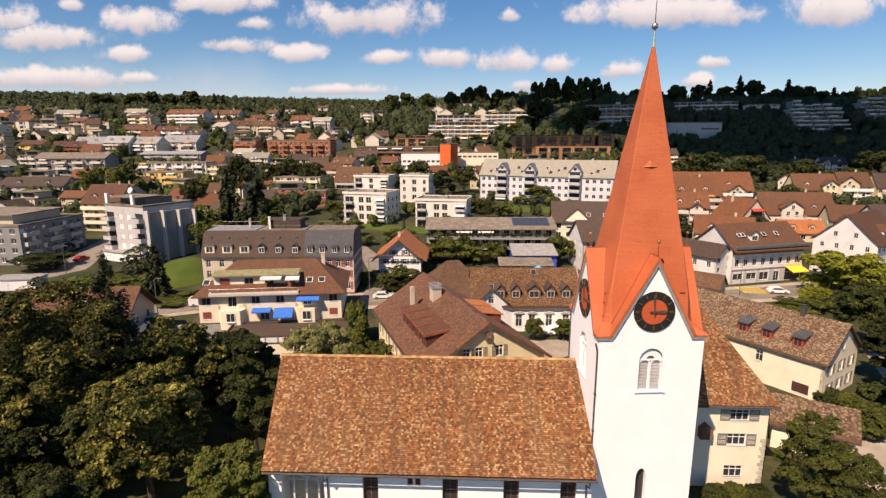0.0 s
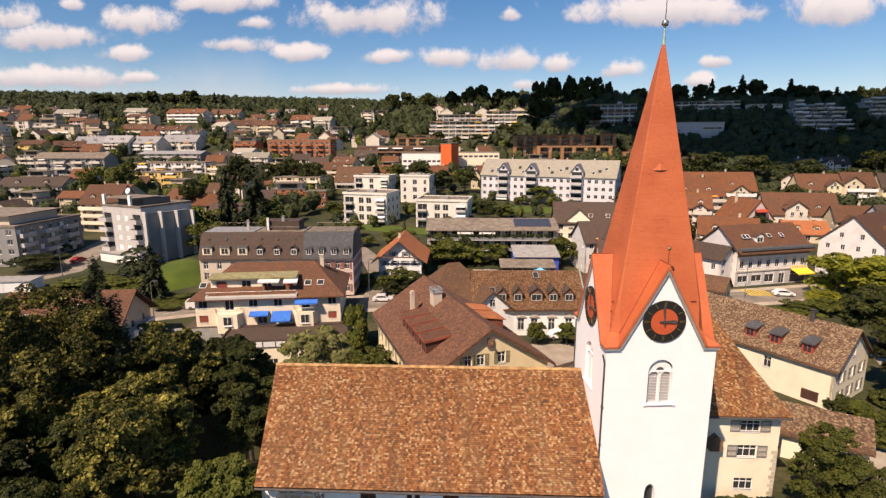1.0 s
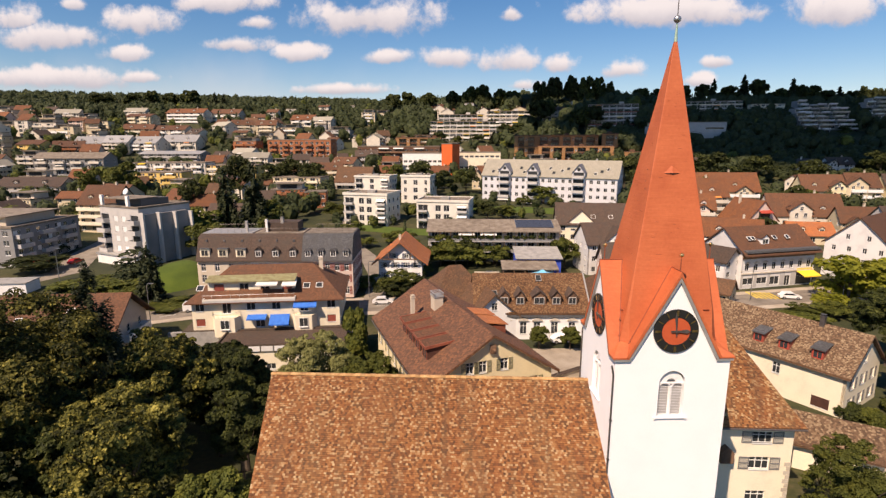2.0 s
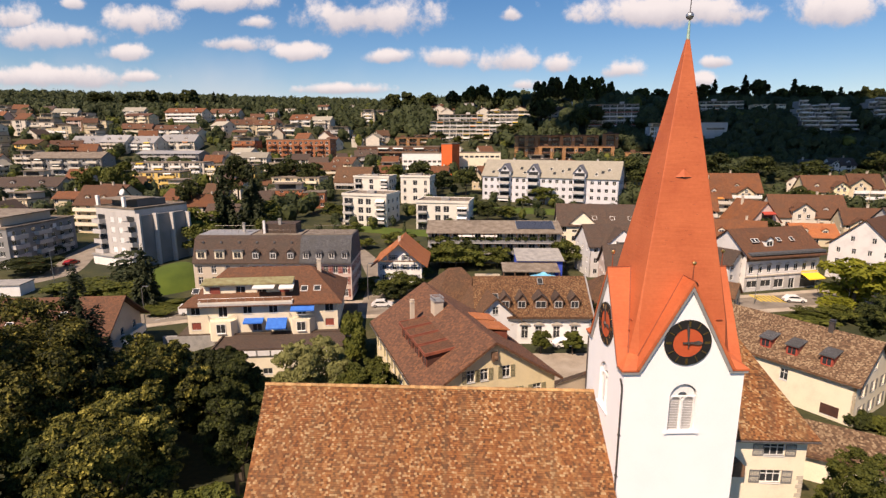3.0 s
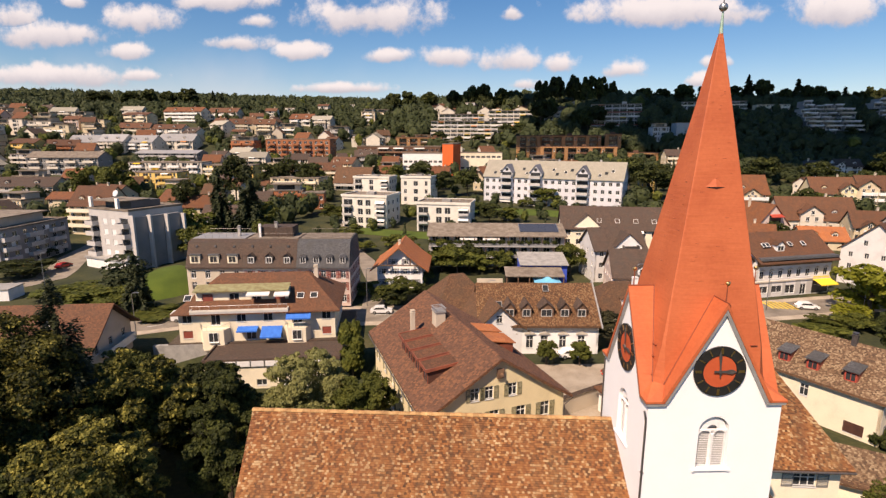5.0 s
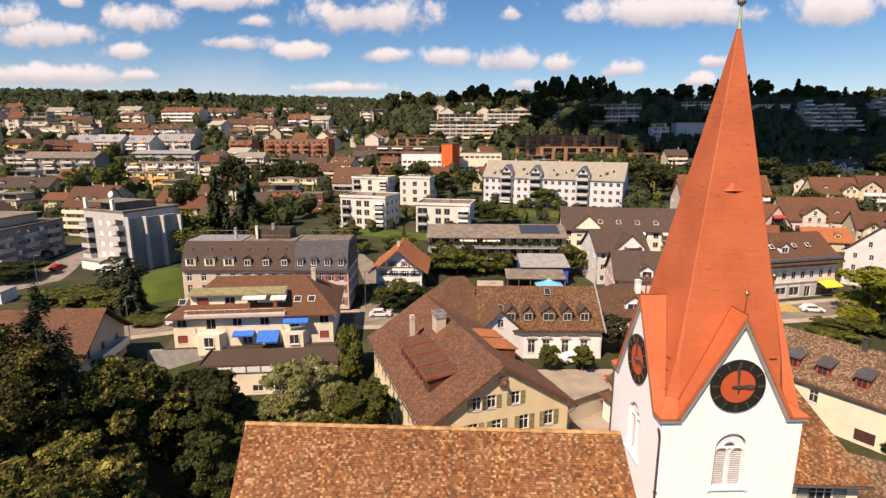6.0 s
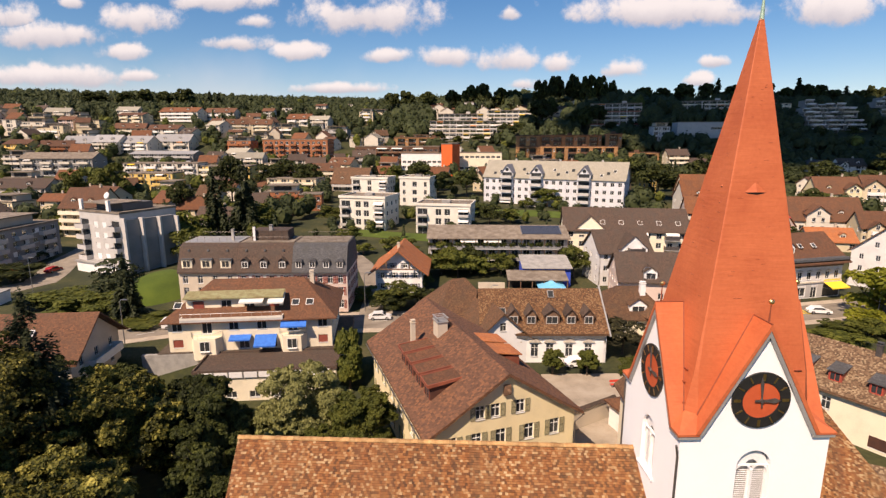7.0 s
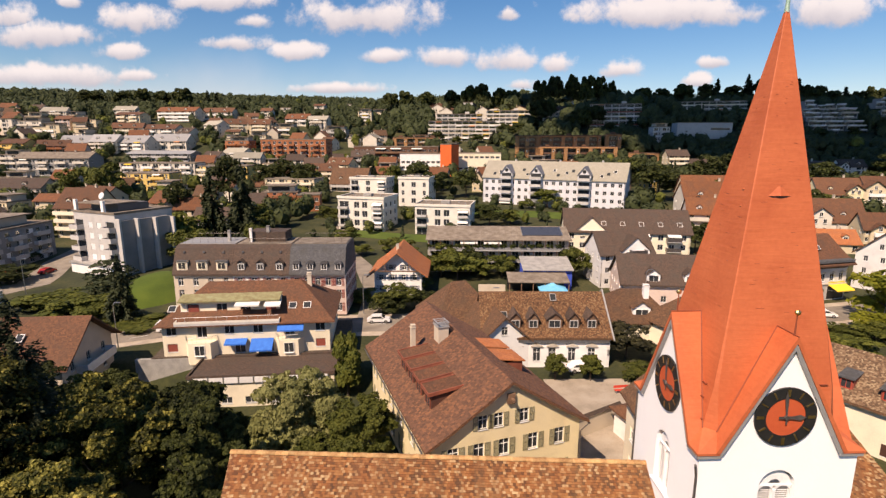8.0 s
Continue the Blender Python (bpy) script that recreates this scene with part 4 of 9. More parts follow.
def tower():
    for side in SIDES:
        wm = TM @ side_pose(side, 2 * TH, 2 * TH)
        holes = [(0.1, 15.85, 1.81, 3.4)]
        if side == "front":
            holes.append((0, 6.05, 0.8, 3.2))
        across = side in ("left", "right")
        bm = wall_bm(2 * TH - (1.4 if across else 0), 18.55, holes, 0.7)
        # gable above the wall
        a = 0.0
        prism(bm, [(-2.95, 18.55), (2.95, 18.55), (0, 24.0)], a, 0.5, "y")
        part("tower_wall", bm, M["tower_white"], church, "white limewashed tower wall with a gable", m=wm)
        belfry_window(side)
        tower_clock(side)
        # roof of the gable
        bm = bmesh.new()
        top = 24.5
        for s in (-1, 1):
            prism(bm, [(0, top), (s * 3.25, 18.62), (s * 3.08, 18.5), (0, top - 0.32)], -0.2, 1.8, "y")
        part("gable_roof", bm, M["copper"], church, m=wm)
        bm = bmesh.new()
        for s in (-1, 1):
            prism(bm, [(0, top - 0.33), (s * 3.07, 18.5), (s * 2.86, 18.5), (0, top - 0.70)], -0.16, -0.02, "y")
        part("barge_board", bm, M["zinc"], church, "grey sheet-metal barge board under the gable roof", m=wm)
        # seam along the ridge and a gilt ball on a stem
        bm = bmesh.new()
        tube(bm, [(0, -0.22, top + 0.02), (0, TH - spire_half(top), top + 0.02)], 0.035, 8)
        for s in (-1, 1):
            edge = [(s * 3.25 * (top - z) / 5.8, TH - spire_half(z) - 0.02, z + 0.02) for z in (top, 22.5, 20.8, 19.3)]
            tube(bm, edge, 0.035, 6)
        part("ridge_seam", bm, M["copper_dark"], church, m=wm)
        bm = tube(bmesh.new(), [(0, 0.12, top), (0, 0.12, top + 0.95)], [0.05, 0.025], 8)
        fin = part("finial", bm, M["copper_dark"], church, m=wm)
        part("gilt_ball", ball(bmesh.new(), (0, 0.12, top + 1.08), 0.14), M["gold"], fin)
    # pointed slit window low in the front
    wm = TM @ side_pose("front", 2 * TH, 2 * TH)
    win = part("slit_window", arch_fill(bmesh.new(), 0.8, 6.65, 7.65, 0.6, 0.5), M["tower_white"], church, m=wm)
    part("pane", cbox(bmesh.new(), (0, 0.45, 6.05), (0.78, 0.03, 3.18)), M["glass"], win)
    # spire: four sides with softened edges, flaring to the tower's corners
    bm = bmesh.new()
    levels = [(39.45, 0.02), (36.5, 0.03), (33.5, 0.04), (30.7, 0.04), (27.5, 0.04), (24.5, 0.05), (21.5, 0.15), (19.35, 0.5)]
    rings = []
    for z, c in levels:
        a = spire_half(z)
        c = min(c, a * 0.6)
        ring = []
        for sx, sy in ((1, 1), (-1, 1), (-1, -1), (1, -1)):
            two = [(sx * a, sy * (a - c)), (sx * (a - c), sy * a)]
            ring += [bm.verts.new((p[0], p[1] + lean(z), z)) for p in (two if sx * sy > 0 else two[::-1])]
        rings.append(ring)
    bm.faces.new(rings[0][::-1])
    for a, b in zip(rings, rings[1:]):
        for k in range(8):
            bm.faces.new((a[k], b[k], b[(k + 1) % 8], a[(k + 1) % 8]))
    e, ze = TH + 0.2, 18.62
    low = rings[-1]
    for q in range(4):
        sx, sy = ((1, 1), (-1, 1), (-1, -1), (1, -1))[q]
        v1, v2 = low[2 * q], low[2 * q + 1]
        spot = lambda a, b, z: bm.verts.new((sx * a, sy * b, z))
        even = q in (0, 2)
        p1, p2 = (spot(e, e - 1.1, ze), spot(e - 1.1, e, ze)) if even else (spot(e - 1.1, e, ze), spot(e, e - 1.1, ze))
        c = spot(e, e, ze)
        lo = [bm.verts.new((p.co.x, p.co.y, ze - 0.12)) for p in (p1, c, p2)]
        bm.faces.new((v1, p1, c)); bm.faces.new((v1, c, v2)); bm.faces.new((v2, c, p2))
        bm.faces.new((p1, lo[0], lo[1], c)); bm.faces.new((c, lo[1], lo[2], p2)); bm.faces.new((lo[0], lo[1], lo[2]))
    part("spire", bm, M["copper"], church, "tall four-sided orange-red spire", m=TM)
    # soffits under the corner eaves
    for sx, sy in ((1, 1), (-1, 1), (-1, -1), (1, -1)):
        bm = bmesh.new()
        o, a = e - 0.04, e - 1.2
        prism(bm, [(sx * o, sy * o), (sx * a, sy * o), (sx * a, sy * TH), (sx * TH, sy * TH), (sx * TH, sy * a), (sx * o, sy * a)], 18.32, 18.49, "z")
        part("eave_soffit", bm, M["zinc"], church, "grey eave boards at the tower corner", m=TM)
    # low sheet seams across the spire
    rs = random.Random(4)
    for face in ("front", "left"):
        bm = bmesh.new()
        for k in range(26):
            z = rs.uniform(24.6, 37)
            a = spire_half(z)
            x, wd = rs.uniform(-0.7, 0.7) * a, a * rs.uniform(0.06, 0.22)
            cbox(bm, (x, -a - 0.004 + (lean(z) if face == "front" else 0), z), (wd, 0.02, 0.014))
        tagged(part("sheet_seam", bm, M["copper_dark"], church, m=TM @ pose(0, 0, 0, 0, 0, SIDES[face])), kind="stuff")
    # hooded vents and hooks
    for face, x, z, w in (("front", -0.12, 30.75, 1.15), ("left", 0.75, 31.0, 0.26), ("left", 0.9, 30.2, 0.16)):
        m = TM @ pose(0, 0, 0, 0, 0, SIDES[face]) @ pose(x, -spire_half(z) + (lean(z) if face == "front" else 0), z)
        k = 0.163
        bm = bmesh.new()
        a, b, t = bm.verts.new((-w / 2, 0.0, 0)), bm.verts.new((w / 2, 0.0, 0)), bm.verts.new((0, k * w * 0.5 + 0.01, w * 0.5))
        c, d = bm.verts.new((0, -0.1 * w - 0.02, 0.02)), bm.verts.new((0, 0.25, 0))
        bm.faces.new((a, c, t)); bm.faces.new((c, b, t)); bm.faces.new((a, t, d)); bm.faces.new((b, d, t)); bm.faces.new((a, d, b, c))
        v = part("vent_hood", bm, M["copper"], church, m=m)
        # black wedge on the sheet: the hood's cast shadow as a solid shape
        bm = bmesh.new()
        prism(bm, [(-w * 0.48, -0.005), (w * 0.48, -0.005), (0.0, -0.16 * w - 0.02)], -0.012, 0.06, "y")
        part("vent_slot", bm, M["black"], v)
    for face, t, z in (("left", 2.1, 21.4), ("left", 2.15, 20.7), ("front", 2.4, 21.6), ("left", 2.55, 19.7)):
        a = spire_half(z)
        part("roof_hook", cbox(bmesh.new(), (t, -a - 0.05, z), (0.4, 0.1, 0.03)), M["copper_dark"], church, m=TM @ pose(0, 0, 0, 0, 0, SIDES[face]))
    # tip: sheet collar, ball and rod
    part("spire_collar", tube(bmesh.new(), [(0, 0, 39.3), (0, 0, 39.8), (0, 0, 40.5)], [0.12, 0.09, 0.05], 10), M["verdigris"], church, "verdigris spire cap", m=TM @ pose(0, -0.15, 0))
    part("spire_ball", ball(bmesh.new(), (0, 0, 40.72), 0.24, 16, 12), M["steel"], church, "bright metal ball", m=TM @ pose(0, -0.15, 0))
    part("spire_rod", tube(bmesh.new(), [(0, 0, 40.8), (0, 0, 44.5)], [0.035, 0.02], 8), M["pipe"], church, m=TM @ pose(0, -0.15, 0))
    # rain pipes
    for x, y0 in ((-TH - 0.07, -TH - 0.02),):
        bm = tube(bmesh.new(), [(x - 0.25, y0 - 0.3, 18.1), (x - 0.1, y0 - 0.1, 17.7), (x, y0, 17.3), (x, y0, 0.0)], 0.065, 8)
        for z in range(2, 17, 3):
            cbox(bm, (x, y0, z), (0.18, 0.18, 0.06))
        part("rain_pipe", bm, M["pipe"], church, m=TM)
    bm = tube(bmesh.new(), [(-TH - 0.06, TH - 0.1, 18.1), (-TH - 0.06, TH - 0.1, 9.0)], 0.06, 8)
    part("rain_pipe", bm, M["pipe"], church, m=TM)


tower()

NE, NR = (-14.55, 10.45, 35.15, 8.3), (-15.25, 10.5, 42.7, 14.35)    # nave eave and ridge: x0, x1, y, z


def nave():
    wy, hz = 36.25, 8.75
    x0, x1 = -14.6, 10.45
    L = x1 - x0
    cx = (x0 + x1) / 2
    tall = [(x - cx, 6.3, 1.2, 4.4) for x in (-6.55, -0.35, 4.35, 8.7)]
    small = [(-3.45 - cx, 7.2, 0.42, 1.5), (-2.85 - cx, 7.2, 0.42, 1.5)]
    porch = [(-11.9 - cx, 4.2, 3.4, 7.4)]
    wm = Matrix.Translation(Vector((cx, wy, 0)) - CO)
    part("nave_wall", wall_bm(L, hz, tall + small + porch, 0.6), M["tower_white"], church, "white nave wall with tall windows", m=wm)
    part("porch_arch", arch_fill(bmesh.new(), 3.4, 6.2, 7.9, th=0.6), M["tower_white"], church, m=wm @ Matrix.Translation((-11.9 - cx, 0, 0)))
    bm = bmesh.new()
    for x in (-12.9, -11.9, -10.9):
        cbox(bm, (x - cx, 0.9, 3.5), (0.14, 0.14, 7))
    cbox(bm, (-11.9 - cx, 0.9, 6.2), (3.4, 0.14, 0.14))
    for a in (-50, -20, 20, 50):
        cbox(bm, (0, 0, 0.8), (0.1, 0.1, 1.6), pose(-11.9 - cx, 0.9, 6.2, 0, a))
    part("porch_frame", bm, M["shut_white"], church, "pale timber porch frame", m=wm)
    part("porch_back", cbox(bmesh.new(), (-11.9 - cx, 3.0, 4.2), (4.4, 0.2, 8.2)), M["stone"], church, m=wm)
    for x, z, w, h in tall + small:
        fr = bmesh.new()
        for s in (-1, 1):
            cbox(fr, (x + s * (w / 2 - 0.05), 0.3, z), (0.1, 0.1, h))
        cbox(fr, (x, 0.3, z + h / 2 - 0.05), (w, 0.1, 0.1))
        cbox(fr, (x, 0.3, z - h / 2 + 0.05), (w, 0.1, 0.1))
        if w > 1:
            cbox(fr, (x, 0.3, z), (0.06, 0.08, h))
            for k in range(1, 5):
                cbox(fr, (x, 0.3, z - h / 2 + h * k / 5), (w, 0.06, 0.05))
        win = part("nave_window", fr, M["rust"], church, "tall dark nave window in a brown frame", m=wm)
        part("pane", cbox(bmesh.new(), (x, 0.33, z), (w - 0.06, 0.03, h - 0.06)), M["glass"], win)
    # back and end walls
    yb = 2 * NR[2] - wy
    part("nave_wall", cbox(bmesh.new(), (cx, yb, hz / 2), (L, 0.6, hz)), M["tower_white"], church, m=CM)
    bm = wall_bm(yb - wy - 0.62, hz, [], 0.6, NR[3] - hz - 0.2)
    part("nave_gable", bm, M["tower_white"], church, m=Matrix.Translation(Vector((x0, (wy + yb) / 2, 0)) - CO) @ pose(0, 0, 0, 0, 0, -90))
    # roof body
    bm = bmesh.new()
    yb = 2 * NR[2] - NE[2]
    prof = lambda xe, xr: [(xe, NE[2], NE[3]), (xr, NR[2], NR[3]), (xe, yb, NE[3]), (xe, yb, NE[3] - 0.22), (xr, NR[2], NR[3] - 0.3), (xe, NE[2], NE[3] - 0.22)]
    a = [bm.verts.new(p) for p in prof(NE[0], NR[0])]
    b = [bm.verts.new(p) for p in prof(NE[1], NR[1])]
    for i in range(6):
        bm.faces.new((a[i], b[i], b[(i + 1) % 6], a[(i + 1) % 6]))
    for r in (a, b):
        bm.faces.new((r[0], r[1], r[4], r[5])); bm.faces.new((r[1], r[2], r[3], r[4]))
    part("nave_roof", bm, M["tile_old"], church, "mottled old clay tile roof", m=CM)
    tiles = tile_field("nave_tiles", [(NE[0] - 0.05, NE[2] - 0.08, NE[3] - 0.06), (NE[1] + 0.08, NE[2] - 0.08, NE[3] - 0.06), (NR[1], NR[2], NR[3]), (NR[0] - 0.05, NR[2], NR[3])],
                       0.18, 0.155, M["tile_piece"], church, "mottled orange, brown and buff clay tiles", 3)
    tiles.matrix_local = CM
    # gutter, verge boards
    bm = tube(bmesh.new(), [(NE[0], NE[2] - 0.16, NE[3] - 0.2), (NE[1] + 0.1, NE[2] - 0.16, NE[3] - 0.2)], 0.085, 8)
    for x in (-9.9, 10.0):
        tube(bm, [(x, NE[2] - 0.16, NE[3] - 0.24), (x, NE[2] + 0.1, NE[3] - 0.9), (x, wy - 0.12, NE[3] - 1.3), (x, wy - 0.12, 0)], 0.06, 8)
    part("gutter", bm, M["pipe"], church, m=CM)
    bm = bmesh.new()
    cbox(bm, ((x0 + x1) / 2, (NE[2] + wy) / 2 + 0.05, NE[3] - 0.26), (L, wy - NE[2] - 0.1, 0.06))
    part("eave_boards", bm, M["frame"], church, m=CM)


nave()

# ridge tiles of the nave, one by one
bm = bmesh.new()
ARC = [(0.19 * math.cos(math.pi * i / 6), 0.15 * math.sin(math.pi * i / 6)) for i in range(7)]
prism(bm, ARC + [(0.14 * p[0] / 0.19, p[1] - 0.05) for p in ARC[::-1]], -0.21, 0.21, "x")
RIDGE_ME = to_mesh("ridge_tile", bm, M["ridge_tile"])
for i in range(64):
    x = NR[0] + 0.15 + i * (NR[1] - NR[0] - 0.2) / 63
    part("ridge_tile", RIDGE_ME, None, church, m=CM @ pose(x, NR[2], NR[3] - 0.02 + 0.012 * math.sin(i * 2.3), 0, 2.5 * math.sin(i * 1.7), 1.5 * math.sin(i)))

# ---- houses round the church ----


def local_tiles(hs, name, L, W, H, rise, ov, og, side, key, rnd, tw=0.26, th=0.24):
    """Separate tiles over one slope of a gable roof (side -1 front, +1 back), following its two pitches."""
    k = rise / (W / 2)
    t = 0.22 * 0.9
    e = W / 2 + ov
    pts = [(e, H - ov * k * 0.7 + t), (W / 2 * 0.8, H + 0.2 * rise + t), (0.0, H + rise + t)]
    X = L / 2 + og
    for (y0, z0), (y1, z1) in zip(pts, pts[1:]):
        c = [(-X, side * y0, z0), (X, side * y0, z0), (X, side * y1, z1), (-X, side * y1, z1)]
        tile_field(name, c, tw, th, M[key], hs, rnd=rnd)


# cream parsonage with brown roof
BH = dict(L=24.4, W=15.0, H=7.35, rise=4.9)
W1 = [(-2.65, 8.75, 0.95, 1.35), (-1.1, 8.75, 0.95, 1.35), (1.5, 8.75, 0.95, 1.35)] + [(x, 5.95, 1.05, 1.6) for x in (-5.5, -3.0, -0.5, 2.5, 5.3)] + [(x, 2.6, 1.05, 1.6) for x in (-5.5, -2, 2, 5.3)]
parsonage = house("parsonage", "large cream plastered house with brown tiled roof and olive shutters", -1.2, 68.95, 0, 112, roof="gable", wall="yellow", tiles="tile_brown",
                  windows={"left": W1, "back": rows_of(6, 24.4, (1.6, 4.9), 1.1, 1.7, 2.0), "front": rows_of(6, 24.4, (1.6, 4.9), 1.1, 1.7, 2.0)},
                  shutters="shut_green", ov=0.75, og=0.55, near=True, **BH)
for s, r in ((-1, 11), (1, 12)):
    local_tiles(parsonage, "roof_tiles", ov=0.75, og=0.55, side=s, key="tile_piece_brown", rnd=r, **BH)
chimney(parsonage, 3.2, 4.6, 8.6, 12.6, 0.5, 0.5, "beige")
bm = bmesh.new()
box(bm, 1.2, 1.0, 10.0, 2.8, 2.2, 12.9)
big = part("chimney", bm, M["beige"], parsonage, "wide pale chimney with a metal grille cap")
bm = bmesh.new()
box(bm, 0.0, 0.9, 12.9, 1.8, 2.3, 13.0)
for i in range(5):
    for yy in (1.0, 2.2):
        cbox(bm, (0.08 + i * 0.41, yy, 13.2), (0.06, 0.06, 0.4))
box(bm, 0.0, 0.9, 13.4, 1.8, 1.05, 13.46); box(bm, 0.0, 2.15, 13.4, 1.8, 2.3, 13.46)
for i in range(4):
    box(bm, i * 0.56, 1.05, 13.4, 0.12 + i * 0.56, 2.15, 13.45)
part("chimney_cap", bm, M["zinc"], big, m=pose(1.1, 0, 0))
for x in (-7.0, -4.1, -1.2, 1.7):
    dormer(parsonage, x, 6.15, 8.1, 180, 2.1, 2.0, 3.3, 0.42, "rust_dark", "tile_brown", "rust", "shed")
    bm = bmesh.new()
    for s in (-1, 1):
        prism(bm, [(-0.3, 1.8), (3.7, 2.3), (3.7, 2.58), (-0.3, 2.16)], s * 1.22 - 0.06, s * 1.22 + 0.06, "x")
    box(bm, -1.18, -0.37, 1.84, 1.18, -0.27, 2.16)
    part("verge_board", bm, M["rust"], parsonage, "red-brown boards round the dormer roof", m=pose(x, 6.15, 8.1, 0, 0, 180))
for x, w in ((1.0, 2.6), (-2.6, 3.0)):
    dormer(parsonage, x, -5.6, 8.4, 0, w, 1.7, 3.4, 0.7, "rust", "tile_orange", "rust", "shed")
bm = bmesh.new()
cbox(bm, (-12.35, 0, 10.7), (0.25, 0.7, 1.0))
box(bm, -13.0, -0.12, 10.6, -12.2, 0.12, 10.8)
part("gable_hatch", bm, M["timber"], parsonage, "small hatch with a hoist beam")
bm = tube(bmesh.new(), [(-12.7, 8.35, 6.85), (12.7, 8.35, 6.85)], 0.08, 8)
part("gutter", bm, M["pipe"], parsonage)
bm = tube(bmesh.new(), [(-12.7, -8.35, 6.85), (12.7, -8.35, 6.85)], 0.08, 8)
tube(bm, [(-12.6, -8.3, 6.8), (-12.3, -7.6, 6.0), (-12.3, -7.6, 0)], 0.055, 8)
part("gutter", bm, M["pipe"], parsonage)

# long yard house with dormers
CH = dict(L=19.0, W=13.2, H=4.75, rise=5.0)
yard = house("yard_house", "long white house with weathered tile roof and a row of dormers", 11.2, 94.9, 0, 2.5, roof="gable", wall="white", tiles="tile_old",
             windows={"front": [(x, 2.0, 1.15, 2.1) for x in (-7.2, -4.3, -1.4, 0.9, 3.85, 6.8)], "right": rows_of(3, 13.2, (2.2, 5.6), 1.1, 1.6, 3), "back": rows_of(6, 18.4, (2.2,), 1.1, 1.7, 1.6)},
             ov=0.4, og=0.3, near=True, **CH)
local_tiles(yard, "roof_tiles", ov=0.4, og=0.3, side=-1, key="tile_piece_yard", rnd=21, tw=0.2, th=0.18, **CH)
for i, x in enumerate((-4.6, -1.9, 1.3, 4.2, 6.9)):
    dormer(yard, x, -5.6, 5.75, 0, 2.3 if i == 2 else 1.65, 1.5, 2.7, 0.9, "timber", "tile_dark", "lightgrey")
for x in (-7.2, -4.3, -1.4, 0.9, 3.85, 6.8):
    bm = bmesh.new()
    prism(bm, [(x - 0.85, 3.45), (x + 0.85, 3.45), (x, 3.95)], -0.2, 0.0, "y")
    cbox(bm, (x, -0.11, 3.36), (1.8, 0.22, 0.12))
    part("pediment", bm, M["stone"], yard, m=side_pose("front", 18.4, 13.2))
bm = bmesh.new()
box(bm, -9.2, -0.35, 4.05, 9.2, -0.004, 4.45); box(bm, -9.2, -0.2, 4.45, 9.2, -0.004, 4.7)
part("cornice", bm, M["slate"], yard, "dark timber cornice under the eaves", m=side_pose("front", 18.4, 13.2))
skylight(yard, -6.3, -3.9, 7.3, 37, 0, 1.2, 1.2); skylight(yard, 1.8, -1.2, 9.3, 37, 0, 0.9, 1.3)
bm = bmesh.new()
prism(bm, [(-7.5, 4.5), (0, 10.15), (7.5, 4.5), (7.5, 4.7), (0, 10.38), (-7.5, 4.7)], 9.7, 9.92, "x")
part("coping", bm, M["zinc"], yard, "grey sheet coping along the gable")
house("hall_wing", "old house wing with brown hipped tile roof", -1.8, 100.5, 0, 20, 11, 11, 4.6, 5.2, "hip", "cream", "tile_old", {"front": rows_of(3, 11, (2.2,)), "left": rows_of(3, 11, (2.2,))}, ridge=2.5)
wing = house("hall_wing", "old house wing with weathered gable roof beside the long white house", 3.6, 93.0, 0, 105, 12, 8.5, 4.2, 3.9, "gable", "white", "tile_old", {"left": [(0, 6.0, 1.0, 1.3)]})
chimney(wing, 1.5, -0.6, 6.5, 9.3, 0.7, 0.7, "stone")

# apartment house with blue awnings
AW = house("apartment_house", "cream apartment house with hipped brown roof, terrace and blue awnings", -34.9, 95.2, 1.4, 9, 24.6, 14.0, 5.3, 4.2, "hip", "cream", "tile_brown",
           {"front": [(-11.0, 3.9, 1.5, 1.3), (-6.6, 3.75, 1.5, 2.0), (-2.6, 3.9, 1.5, 1.3), (1.6, 3.9, 1.5, 1.3), (10.9, 3.9, 1.5, 1.3), (-11.0, 1.3, 1.5, 1.3), (-6.6, 1.15, 1.5, 1.6), (-1.2, 1.1, 1.6, 1.9), (3.0, 1.1, 1.6, 1.9), (6.3, 1.15, 1.5, 1.6), (6.3, 3.75, 1.5, 2.0), (10.9, 1.3, 1.5, 1.3)],
            "right": rows_of(4, 14, (1.3, 3.9), 1.1, 1.4, 2), "left": rows_of(4, 14, (1.3, 3.9), 1.1, 1.4, 2)}, "double", ov=0.9, ridge=14.4, near=True)
wm = side_pose("front", 26, 14)
bm = wall_bm(14.6, 2.5, [(x, 1.25, 1.6, 1.7) for x in (-5.6, -1.3, 2.2, 5.9)], 0.25)
attic = part("attic_storey", bm, M["cream"], AW, "set-back attic storey", m=wm @ pose(-2.6, 1.6, 5.5))
for x in (-5.6, -1.3, 2.2, 5.9):
    fr, pane, both = window_meshes(1.6, 1.7, "double")
    part("window", both, None, AW, m=wm @ pose(-2.6 + x, 1.6, 6.75))
bm = bmesh.new()
for s in (-1, 1):
    cbox(bm, (-2.6 + s * 7.2, 3.8, 6.75), (0.25, 4.0, 2.5))
part("attic_storey", bm, M["cream"], AW, m=wm)
bm = bmesh.new()
prism(bm, [(0.9, 8.0), (3.4, 8.5), (3.4, 8.7), (0.9, 8.2)], -10.1, 4.9, "x")
part("attic_roof", bm, M["patina"], AW, "green-stained sheet roof of the attic", m=wm)
bm = bmesh.new()
box(bm, -10.2, -0.9, 4.95, 5.0, 1.85, 5.3)
ter = part("terrace", bm, M["lightgrey"], AW, "long roof terrace", m=wm)
bm = bmesh.new()
box(bm, -10.2, -0.9, 5.3, 5.0, -0.75, 5.6)
